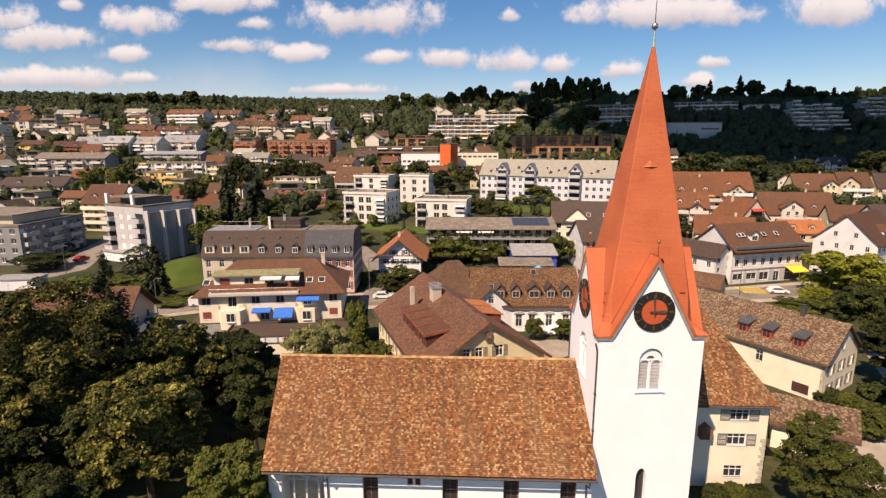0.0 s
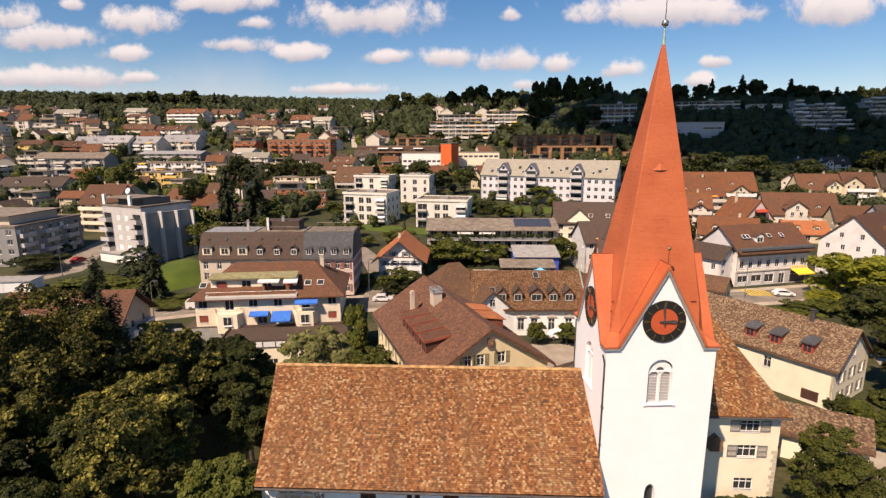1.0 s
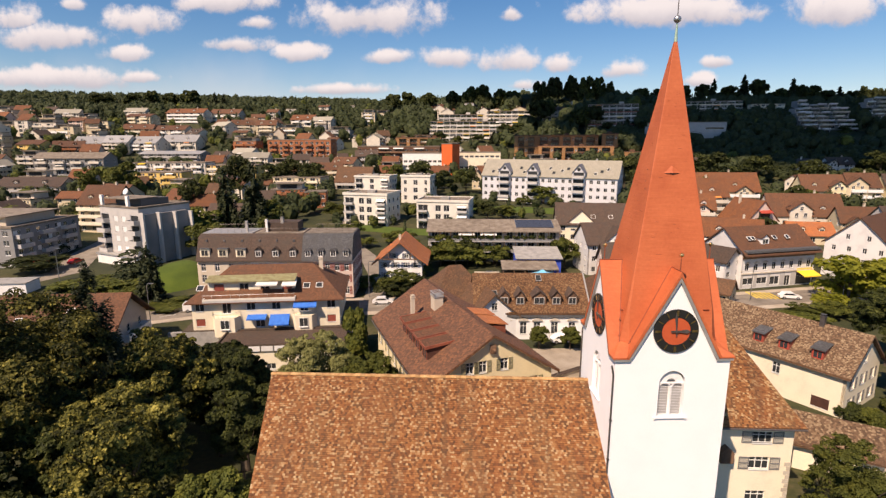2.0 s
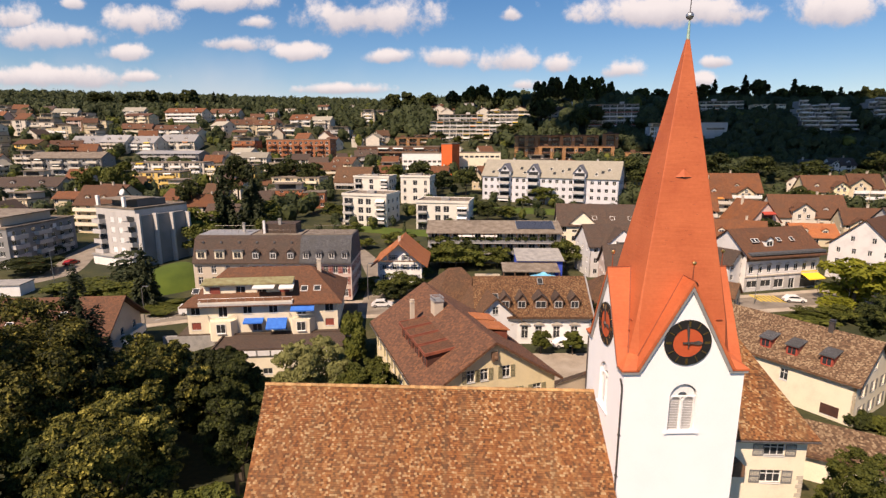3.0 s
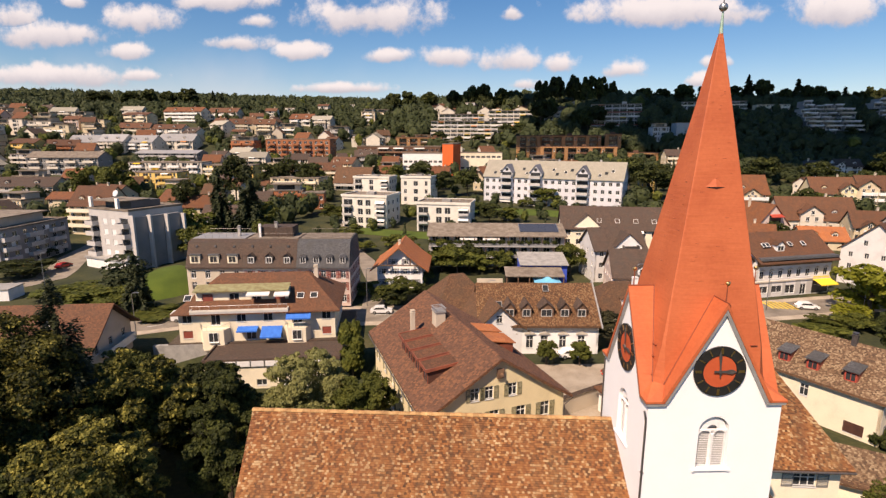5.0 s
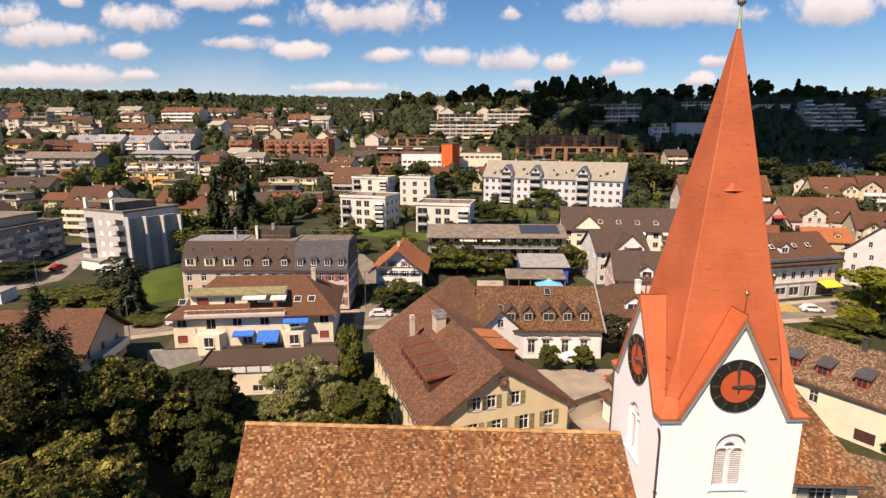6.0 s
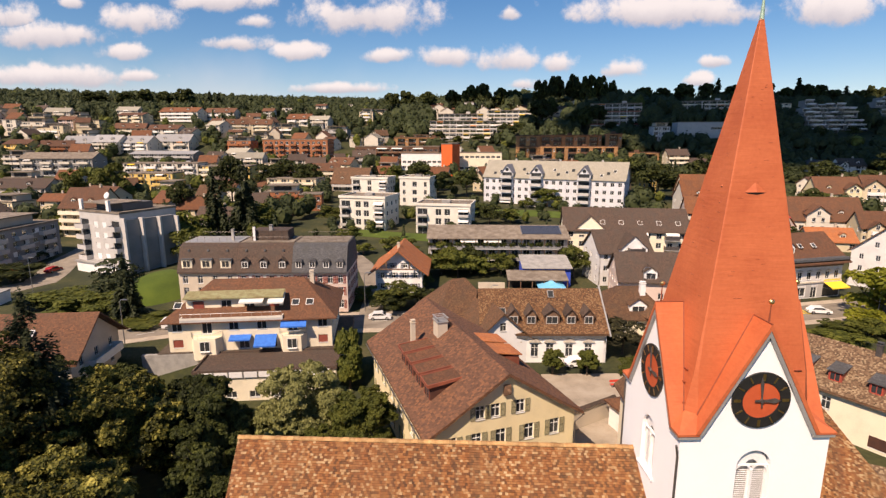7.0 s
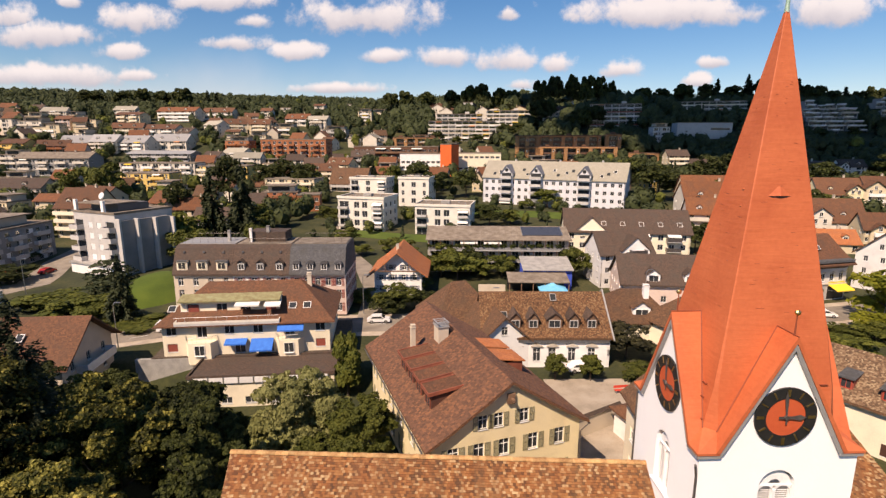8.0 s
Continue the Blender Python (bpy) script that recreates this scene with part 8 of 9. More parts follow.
def conifer_mesh(h, r, n, size, seed, material):
    """Needle sprays along drooping boughs, in whorls that shorten towards a pointed top."""
    g = np.random.RandomState(seed)
    whorls = max(16, int(h * 0.9))
    spread = 1 - (np.arange(whorls) / whorls) ** 1.1
    count = np.maximum(4, (10 * spread ** 0.5).astype(int))
    tier = np.repeat(np.arange(whorls), count)
    turn = g.rand(len(tier)) * 6.283
    reach = (0.72 + 0.4 * g.rand(len(tier))) * (0.05 + 0.95 * spread[tier]) * r
    pick = g.choice(len(tier), n, p=(reach + 0.2) / (reach + 0.2).sum())
    f = g.rand(n) ** 0.7
    u = f * reach[pick]
    side = g.normal(size=n) * (0.05 + 0.1 * u * (1 - 0.6 * f))
    c, s = np.cos(turn[pick]), np.sin(turn[pick])
    z = h * (0.1 + 0.9 * (tier[pick] + 0.5) / whorls) + h * 0.025 * g.normal(size=n) - 0.28 * u - 0.12 * g.rand(n) * (1 + u * 0.3) + 0.1 * u * f
    P = np.c_[u * c - side * s, u * s + side * c, z]
    out = np.c_[c, s, np.full(n, -0.25)] + g.normal(size=(n, 3)) * 0.3
    out /= np.linalg.norm(out, axis=1)[:, None]
    nrm = np.c_[c * 0.5, s * 0.5, np.ones(n)] + g.normal(size=(n, 3)) * 0.4
    w = np.cross(nrm, out)
    w /= np.linalg.norm(w, axis=1)[:, None]
    sz = (size * (0.7 + 0.7 * g.rand(n)))[:, None]
    V = np.stack([P - out * sz * 0.7, P + w * sz * 0.36, P + out * sz * 0.8, P - w * sz * 0.36], 1)
    me = bpy.data.meshes.new("crown")
    me.from_pydata(V.reshape(-1, 3).tolist(), [], np.arange(n * 4).reshape(n, 4).tolist())
    me.materials.append(material)
    return me


def trunk_bm(h, r, limbs, seed):
    g = random.Random(seed)
    bm = bmesh.new()
    lean = (g.uniform(-0.3, 0.3), g.uniform(-0.3, 0.3))
    tube(bm, [(0, 0, -0.3), (lean[0] * 0.4, lean[1] * 0.4, h * 0.3), (lean[0], lean[1], h * 0.72)], [r, r * 0.75, r * 0.25], 8)
    for i in range(limbs):
        a, z = g.uniform(0, 6.28), h * g.uniform(0.25, 0.5)
        ln = h * g.uniform(0.2, 0.32)
        p = Vector((lean[0] * 0.6, lean[1] * 0.6, z))
        q = p + Vector((math.cos(a) * ln * 0.6, math.sin(a) * ln * 0.6, ln * 0.5))
        tube(bm, [p, q, q + Vector((math.cos(a) * ln * 0.4, math.sin(a) * ln * 0.4, ln * 0.6))], [r * 0.4, r * 0.25, r * 0.08], 6)
    return bm


def crown_blobs(h, r, lumps, seed, low=0.25, clumps=0):
    """Lumps spread over an egg-shaped crown."""
    g = random.Random(seed)
    cz, rz = h * (1 + low) / 2, h * (1 - low) / 2
    out = [(0, 0, cz * 0.94, r * 0.5, r * 0.5, rz * 0.6)]
    for i in range(lumps):
        a, u = 2.4 * i + g.uniform(-0.5, 0.5), g.uniform(-0.75, 0.95)
        q = math.sqrt(max(0.05, 1 - u * u)) * 0.78
        s = r * (g.uniform(0.14, 0.27) if clumps else g.uniform(0.19, 0.38))
        c = Vector((r * q * math.cos(a), r * q * math.sin(a), cz + rz * u * 0.74))
        if not clumps:
            out.append((*c, s, s, s * 0.8))
            continue
        out.append((*c, s * 0.78, s * 0.78, s * 0.62))
        for k in range(clumps):
            b, v = g.uniform(0, 6.28), g.uniform(-0.2, 1.0)
            w = math.sqrt(max(0.0, 1 - v * v))
            t = s * g.uniform(0.26, 0.46)
            out.append((c.x + s * 1.0 * w * math.cos(b), c.y + s * 1.0 * w * math.sin(b), c.z + s * 0.85 * v, t, t, t * 0.7))
    return out


TREE_LABEL = {"maple": "broad maple tree with dense dark green and yellowish leaves", "dark": "dense dark green deciduous tree", "bright": "bright green broadleaf tree", "evergreen": "dense dark evergreen tree beside the presbytery", "round": "small round green garden tree",
              "willow": "silvery green willow tree behind the nave", "weeping": "tall slim weeping tree by the street", "spruce": "tall dark green spruce tree", "cedar": "spreading dark conifer before the tower block", "purple": "dark copper beech in the yard", "bush": "green leafy garden shrub"}
PROTO = {}


def make_tree(kind, h, r, seed, n, size):
    key = {"maple": "leaf", "dark": "leaf_dark", "bright": "leaf_bright", "evergreen": "leaf_wood_light", "round": "leaf_wood_light", "willow": "leaf_willow", "weeping": "leaf_wood_light", "spruce": "needle", "cedar": "needle", "purple": "leaf_purple", "bush": "leaf_wood_light"}[kind]
    if kind == "bush" and seed % 2:
        key = "leaf_dark"
    tr = thing("shrub" if kind == "bush" else "tree", TREE_LABEL[kind], "shrub" if kind == "bush" else "tree", Matrix())
    part("trunk", trunk_bm(h, max(0.12, h * 0.022), {"spruce": 0, "bush": 2}.get(kind, 5), seed), M["bark"], tr)
    if kind == "spruce":
        me = conifer_mesh(h, r, n, size, seed, M[key])
    elif kind == "cedar":
        g = random.Random(seed)
        blobs = []
        for i in range(9):
            rr = r * (1 - i / 8) ** 0.5 + 0.15
            for k in range(max(2, int(7 * (1 - i / 8)))):
                a = g.uniform(0, 6.28)
                blobs.append((rr * 0.6 * math.cos(a), rr * 0.6 * math.sin(a), h * (0.12 + 0.106 * i), rr * 0.5, rr * 0.5, h * 0.05))
        me = leaf_mesh("crown", blobs, n, size, seed, M[key], 0.3)
    elif kind == "weeping":
        g = random.Random(seed)
        blobs = [(r * 0.5 * math.cos(i * 2.4), r * 0.5 * math.sin(i * 2.4), h * g.uniform(0.3, 0.88), r * 0.45, r * 0.45, h * 0.16) for i in range(14)]
        me = leaf_mesh("crown", blobs, n, size, seed, M[key], 1.2)
    else:
        low = {"bush": -0.1, "willow": 0.05, "evergreen": 0.0, "maple": 0.12, "round": 0.06, "bright": 0.02}.get(kind, 0.18)
        me = leaf_mesh("crown", crown_blobs(h, r, 44 if n > 5000 else 20 if kind in ("maple", "willow", "evergreen", "dark") else 14, seed, low, 5 if n > 5000 else 0), n, size, seed, M[key], 0.5 if kind == "willow" else 0.1)
    part("crown", me, None, tr)
    return tr


def tree(x, y, h, r, kind):
    """A tree of its own where it is near, else a scaled copy of one of three models of its kind."""
    z = ground_z(x, y)
    k = len(TAKEN)
    if y < 86 and kind != "bush" or y < 66:
        n = int(3000 + 780 * r * max(r, h * 0.45))
        fine = {"maple": 0.25, "dark": 0.24, "spruce": 0.26, "evergreen": 0.15}.get(kind, 0.21)
        tr = make_tree(kind, h, r, 100 + k, min(int(n * 1.6), 34000), fine)
        tr.matrix_world = pose(x, y, z, 0, 0, 37 * k)
    else:
        far = y > 380
        v = (kind, k % 3, far)
        m = pose(x, y, z - 0.2, 0, 0, 53 * k) @ Matrix.Diagonal((r / 4, r / 4, h / 10, 1))
        if v not in PROTO:
            PROTO[v] = make_tree(kind, 10, 4, k % 3 + 7 * len(kind), 4400 if kind == "spruce" and not far else 2400, 0.95 if far else 0.5)
            PROTO[v].matrix_world = m
            PROTO[v].scale = (1, 1, 1)
            PROTO[v].matrix_world = m
        else:
            first = PROTO[v]
            keep = tuple(first.scale)
            first.scale = (1, 1, 1)
            copy_thing(first, m)
            first.scale = keep
    TAKEN.append((x, y, r * 0.6))


# trees behind get the dark kind: shade among the crowns put into leaf colour
tree(-47.5, 56, 17.5, 7.0, "maple")
tree(-37.0, 52.0, 22.6, 6.4, "spruce")
tree(-32.0, 54, 17.2, 5.6, "maple")
tree(-28.2, 58, 15.3, 4.6, "dark")
tree(-27.4, 41, 14.3, 5.2, "maple")
tree(-38.0, 43, 13.6, 5.6, "maple")
tree(-33.4, 42.5, 10.2, 3.6, "dark")
tree(-23.3, 54, 15.0, 3.4, "dark")
tree(-31.5, 33, 8.5, 4.8, "dark")
tree(-17.5, 29.5, 8.0, 2.8, "round")
tree(-40.0, 46.5, 20.6, 7.6, "maple")
tree(-46.2, 49, 14.6, 5.6, "dark")
tree(-17.6, 36, 10.2, 3.5, "round")
tree(-27.0, 32, 6.0, 3.2, "dark")
tree(-38.0, 37, 10.0, 4.5, "dark")
# unseen tree beside the camera, added to throw shade on the near-left crowns
tree(-37.0, 22, 17.0, 6.5, "dark")
tree(-21.5, 49, 10.5, 3.0, "dark")
tree(-54.0, 70, 13.3, 4.3, "spruce")
tree(-19.0, 66, 13.4, 5.4, "willow")
tree(-20.8, 62, 8.8, 2.5, "willow")
tree(-11.3, 63, 7.8, 3.8, "round")
tree(-17.6, 84, 9.4, 2.0, "weeping")
tree(-15.4, 61, 7.6, 3.0, "round")
tree(31.4, 43.4, 10.2, 3.0, "evergreen")
tree(33.6, 42.4, 7.4, 3.4, "evergreen")
tree(77.5, 109, 12.0, 6.8, "bright")
tree(88.5, 114, 9.5, 4.4, "bright")
tree(81.5, 113.5, 6.5, 4.2, "bright")
tree(72.0, 106.0, 4.0, 3.4, "bright")
tree(82.0, 101.0, 4.6, 3.8, "bright")
tree(85.0, 104, 8.0, 4.5, "round")
tree(63.1, 80, 12.0, 5.2, "dark")
tree(57.5, 67, 10.5, 4.6, "dark")
tree(53.0, 58, 8.0, 3.8, "dark")
tree(45.5, 56.5, 3.4, 2.6, "bush")
tree(12.2, 84, 4.2, 1.6, "round")
tree(17.2, 84, 4.2, 1.7, "round")
tree(24.5, 92, 6.1, 3.9, "purple")
tree(23.7, 84, 3.4, 2.2, "bush")
tree(-14.5, 114, 6.0, 4.2, "round")
tree(-15.3, 112, 4.7, 3.9, "bush")
tree(-12.0, 130, 4.3, 3.9, "round")
tree(-2.5, 139, 7.8, 4.4, "round")
tree(-6.7, 141, 5.9, 4.2, "round")
tree(3.1, 141, 5.3, 3.6, "round")
tree(-22.8, 165, 4.8, 3.4, "round")
tree(-30.2, 160, 3.6, 3.1, "round")
tree(-17.2, 160, 5.0, 3.2, "round")
tree(-66.7, 165, 24.8, 6.4, "spruce")
tree(-75.6, 165, 23.4, 5.8, "spruce")
tree(-80.5, 160, 13.0, 6.0, "round")
tree(-75.1, 150, 11.0, 5.6, "round")
tree(-49.8, 140, 9.0, 4.4, "round")
tree(-44.6, 145, 7.5, 4.5, "round")
tree(-40.1, 150, 7.0, 4.6, "round")
tree(-78.2, 122, 9.2, 6.1, "cedar")
tree(-83.8, 112, 3.8, 7.1, "bush")
tree(-74.7, 108, 5.4, 6.6, "bush")
tree(-87.4, 112, 3.1, 4.3, "bush")
tree(-68.9, 106, 5.2, 5.1, "bush")
tree(-61.9, 103, 1.9, 6.1, "bush")
tree(-125.2, 150, 3.7, 8.0, "dark")
tree(-110.4, 130, 4.5, 7.0, "dark")
tree(34.2, 238, 9.2, 5.9, "round")
tree(39.5, 215, 3.9, 4.9, "round")
tree(24.6, 236, 4.7, 3.4, "bush")
tree(14.1, 220, 1.7, 4.9, "bush")
tree(5.0, 215, 5.9, 6.5, "dark")
tree(-2.5, 205, 8.6, 3.7, "round")
tree(26.2, 140, 9.3, 3.7, "round")
tree(-49.9, 200, 7.5, 4.5, "round")
tree(-105.3, 200, 15.2, 4.6, "dark")
tree(-163.6, 225, 16.9, 5.2, "round")
tree(-148.0, 225, 18.5, 6.9, "round")
tree(-97.3, 225, 22.0, 7.5, "dark")
tree(-98.4, 270, 14.7, 7.1, "dark")
tree(-78.8, 270, 15.3, 6.9, "dark")
tree(-91.6, 275, 15.7, 7.1, "dark")
tree(-14.6, 255, 14.1, 7.8, "dark")
tree(-24.9, 285, 14.5, 7.0, "dark")
tree(-38.8, 280, 13.6, 6.4, "round")
tree(-48.2, 285, 14.4, 4.7, "spruce")
tree(-0.4, 262, 13.3, 6.4, "dark")
tree(84.7, 250, 16.7, 8.1, "dark")
tree(108.3, 250, 22.2, 10.1, "dark")
tree(76.0, 262, 19.3, 7.8, "dark")
tree(69.5, 102, 3.4, 3.2, "bush")
tree(65.0, 104, 2.6, 2.6, "bush")
tree(74.0, 101, 3.4, 3.4, "bush")
tree(60.5, 100, 2.2, 2.4, "bush")
tree(62.2, 96, 3.4, 3.5, "bush")
tree(73.4, 175, 4.3, 4.9, "round")
tree(-57.0, 150, 12, 4.4, "round")
tree(-66.0, 172, 14, 6.0, "round")
tree(-37.0, 172, 6, 4.0, "round")
tree(-74.0, 185, 18, 4.6, "spruce")
tree(-84.0, 190, 11, 5.0, "round")
tree(8.0, 200, 8, 5.0, "dark")
tree(16.0, 205, 6, 4.5, "round")
tree(45.0, 205, 7, 4.5, "dark")
tree(54.0, 195, 8, 5.0, "round")
tree(-10.0, 141, 5.0, 3.4, "bush")
tree(8.5, 141.5, 6.4, 3.6, "round")
tree(-6.0, 144.0, 8.4, 3.4, "round")
tree(0.5, 143.6, 7.4, 3.0, "dark")
tree(-22.0, 119, 4.0, 3.0, "bush")
tree(-9.5, 117, 4.5, 3.4, "bush")
tree(90.0, 165, 9, 5.0, "dark")
tree(120.0, 200, 10, 6.0, "dark")
tree(135.0, 215, 9, 6.0, "round")
tree(100.0, 250, 13, 7.0, "dark")
tree(128.0, 262, 14, 8.0, "dark")
tree(150.0, 285, 15, 8.0, "dark")
tree(170.0, 275, 13, 8.0, "dark")
tree(215.0, 290, 14, 8.0, "dark")
tree(185.0, 260, 11, 7.0, "dark")

tree(-33.0, 68, 9.5, 5.0, "dark")
tree(-43.0, 70, 10.0, 4.6, "dark")
tree(-26.5, 63, 9.0, 4.0, "dark")
tree(-38.0, 63, 11.4, 5.0, "dark")
tree(-50.0, 66, 12.5, 5.5, "dark")

# tall trees along the ridge
tree(244, 500, 27, 7.5, "spruce")
tree(257, 500, 23, 7.5, "dark")
tree(218, 500, 24, 6.5, "spruce")
tree(211, 505, 21, 6.6, "dark")
tree(275, 480, 24, 7.0, "spruce")
tree(288, 475, 20, 7.1, "dark")
tree(281, 480, 20, 5.8, "dark")
tree(307, 470, 18, 6.0, "spruce")
tree(320, 460, 20, 3.9, "dark")
tree(326, 455, 18, 4.5, "dark")
tree(332, 450, 18, 4.5, "dark")
tree(314, 465, 16, 6.1, "dark")
tree(297, 470, 16, 6.1, "dark")
tree(268, 485, 16, 6.4, "dark")
tree(65, 500, 35, 6.7, "dark")
tree(78, 500, 37, 7.7, "dark")
tree(94, 505, 35, 6.2, "dark")
tree(106, 500, 36, 7.1, "dark")
tree(117, 500, 34, 6.1, "dark")
tree(127, 500, 28, 4.1, "dark")
tree(155, 500, 22, 7.6, "dark")
tree(170, 500, 20, 7.1, "dark")
tree(192, 505, 21, 8.7, "dark")
tree(232, 500, 19, 7.6, "dark")
tree(14, 515, 30, 7.0, "dark")
tree(2, 515, 27, 6.5, "dark")
tree(29, 515, 27, 7.0, "dark")
tree(42, 515, 25, 7.0, "dark")
tree(-14, 520, 23, 7.0, "dark")
tree(-58, 530, 23, 8.0, "dark")
tree(-72, 530, 20, 7.5, "dark")
tree(-38, 525, 21, 8.5, "dark")
tree(-243, 470, 19, 7.4, "dark")
tree(-278, 470, 17, 6.0, "dark")
tree(-261, 470, 15, 6.0, "dark")
tree(-316, 460, 14, 9.8, "dark")
tree(-226, 480, 16, 4.6, "spruce")
tree(-218, 480, 15, 4.4, "spruce")
tree(-292, 465, 14, 7.4, "dark")
tree(-22.0, 411, 9, 5.0, "dark")
tree(-8.0, 410, 6, 3.5, "round")
tree(8.0, 412, 7, 4.5, "dark")
tree(20.0, 411, 9, 4.5, "spruce")
tree(30.0, 436, 8, 5.0, "dark")
tree(118.0, 410, 12, 5.0, "spruce")
tree(58, 446, 25, 8.0, "dark")
tree(65, 453, 23, 7.0, "dark")
tree(84, 418, 21, 7.5, "dark")
tree(91, 426, 20, 7.0, "dark")
tree(101, 436, 17, 6.0, "dark")
tree(33, 426, 9, 5.5, "dark")
tree(40, 431, 10, 5.0, "dark")
tree(26, 419, 6, 3.6, "round")
tree(104.0, 412, 10, 5.0, "dark")
tree(130.0, 408, 9, 5.0, "dark")
tree(222.0, 360, 9, 5.0, "dark")
tree(243.0, 362, 8, 4.5, "dark")
tree(262.0, 366, 11, 3.5, "spruce")
tree(46.8, 64.0, 1.8, 1.7, "bush")
tree(48.7, 63.0, 1.6, 1.5, "bush")
tree(53.6, 65.4, 2.0, 1.8, "bush")
tree(50.0, 59.6, 2.2, 1.6, "bush")
tree(23.9, 44.4, 1.4, 1.2, "bush")
tree(25.9, 44.7, 1.3, 1.2, "bush")
tree(27.9, 44.6, 1.3, 1.2, "bush")
tree(66.0, 166.0, 10.0, 4.0, "dark")
tree(92.0, 213.5, 15.5, 3.4, "round")
tree(128.0, 214.0, 11.0, 4.2, "dark")
tree(-64.0, 104.0, 12.5, 3.4, "spruce")

# woods and garden trees past counting
def woods():
    g = random.Random(77)
    q = np.random.RandomState(78)
    spots = []

    def dense(x, y):
        d = y + 0.33 * max(0, abs(x) - 50)
        if x < -60:
            return 0.9 + 0.1 * smooth(455, 500, d - 0.10 * abs(x + 60)) * (0.25 if -190 < x < -75 and d < 600 else 1)
        if x < 60:
            return 0.5 + 0.5 * smooth(395, 430, y) * (1 if -58 < x < -8 or y > 540 else 0.25)
        return 0.45 + 0.55 * smooth(285, 330, y + 0.15 * (x - 60))
    taken = np.array(TAKEN)

    def edge(x):
        if x < -60:
            return 470 - 0.33 * (abs(x) - 50) + 0.1 * abs(x + 60)
        return 412 if x < 60 else 300 - 0.15 * (x - 60)
    for tries in range(60000):
        if len(spots) >= 6600:
            break
        if tries % 2:
            y = 175 + 330 * g.random()
            x = g.uniform(-1.02, 1.02) * (0.98 * y + 20)
        else:
            u = g.uniform(-1.0, 1.0)
            y = 500.0
            for i in range(4):
                y = edge(u * y)
            y += 260 * g.random() ** 1.3
            x = u * (y + 20)
        if g.random() > dense(x, y) or ((taken[:, 0] - x) ** 2 + (taken[:, 1] - y) ** 2 < (taken[:, 2] + 2.2) ** 2).any():
            continue
        garden = -62 < x < 60 and y < 265
        if garden and g.random() < 0.45:
            continue
        far = smooth(300, 520, y) * (1 if x > -60 else 0.6)
        h = g.uniform(5.5, 9.5) + far * g.uniform(2, 8) + (g.uniform(1, 8) if x > 40 and y > 430 and g.random() < 0.5 else 0)
        if garden or (135 < x < 215 and 250 < y < 300):
            h *= 0.6
        if x > 170 and y > 380:
            h = min(h, g.uniform(7, 13))
        if x < -60 and y > 420:
            h *= 0.78
        spots.append((x, y, h, h * g.uniform(0.32, 0.46), g.random() < (0.2 if far > 0.4 else 0.12)))
    V, Fc, mat = [], [], []
    ico = bmesh.new()
    bmesh.ops.create_icosphere(ico, subdivisions=2, radius=1.0)
    cv = np.array([v.co for v in ico.verts])
    cf = np.array([[v.index for v in f.verts] for f in ico.faces])
    at = 0
    for x, y, h, r, con in spots:
        z = ground_z(x, y) - 0.3
        kind = 1 if con else (0 if g.random() < (0.985 if y > 400 or x > 60 else 0.82) else 2)
        # a lumpy dense inside
        lump = 0.86 + 0.22 * np.sin(3.1 * cv[:, 0] + x) * np.cos(3.7 * cv[:, 1] + y) + 0.10 * q.normal(size=len(cv))
        C = cv * lump[:, None]
        if con:
            t = (C[:, 2] + 1.1) / 2.2
            C = np.c_[C[:, 0] * r * 0.5 * (1.1 - t), C[:, 1] * r * 0.5 * (1.1 - t), h * (0.1 + 0.85 * t)]
        else:
            C = np.c_[C[:, 0] * r * 0.9, C[:, 1] * r * 0.9, h * 0.56 + C[:, 2] * h * 0.42]
        V.append(C + np.array([x, y, z]))
        Fc += (cf + at).tolist()
        mat += [kind] * len(cf)
        at += len(cv)
        # loose sprays over it
        n = 50 if y < 330 else 34
        d = q.normal(size=(n, 3))
        d /= np.linalg.norm(d, axis=1)[:, None]
        d[:, 2] = np.where(d[:, 2] < -0.4, -d[:, 2], d[:, 2])
        if con:
            t = q.rand(n) ** 0.8
            P = np.c_[d[:, 0] * r * 0.6 * (1 - t), d[:, 1] * r * 0.6 * (1 - t), h * (0.12 + 0.92 * t)]
        else:
            rr = 0.98 - 0.1 * q.rand(n) + 0.2 * np.sin(3.1 * d[:, 0] + x) * np.cos(3.7 * d[:, 1] + y)
            P = np.c_[d[:, 0] * r * rr, d[:, 1] * r * rr, h * 0.57 + d[:, 2] * h * 0.44 * rr]
        P += np.array([x, y, z])
        nn = d * 2.2 + q.normal(size=(n, 3)) * 0.45 + np.array([0, 0, 0.4])
        nn /= np.linalg.norm(nn, axis=1)[:, None]
        t = np.cross(nn, q.normal(size=(n, 3)))
        t /= np.linalg.norm(t, axis=1)[:, None]
        s = np.cross(nn, t)
        sz = ((0.5 + 0.5 * q.rand(n)) * (0.13 * r + 0.32))[:, None]
        A = np.empty((n, 4, 3))
        A[:, 0], A[:, 1], A[:, 2], A[:, 3] = P - t * sz, P - s * sz * 0.8, P + t * sz, P + s * sz * 0.8
        V.append(A.reshape(-1, 3))
        Fc += (np.arange(n * 4).reshape(n, 4) + at).tolist()
        mat += [kind] * n
        at += 4 * n
    V = np.concatenate(V)
    me = bpy.data.meshes.new("woodland")
    me.from_pydata(V.tolist(), [], Fc)
    for k in ("leaf_wood", "needle", "leaf_wood_light"):
        me.materials.append(M[k])
    me.polygons.foreach_set("material_index", mat)
    tagged(new("woodland", me), "green woods and garden trees over the valley side", "woods", kind="stuff")


woods()


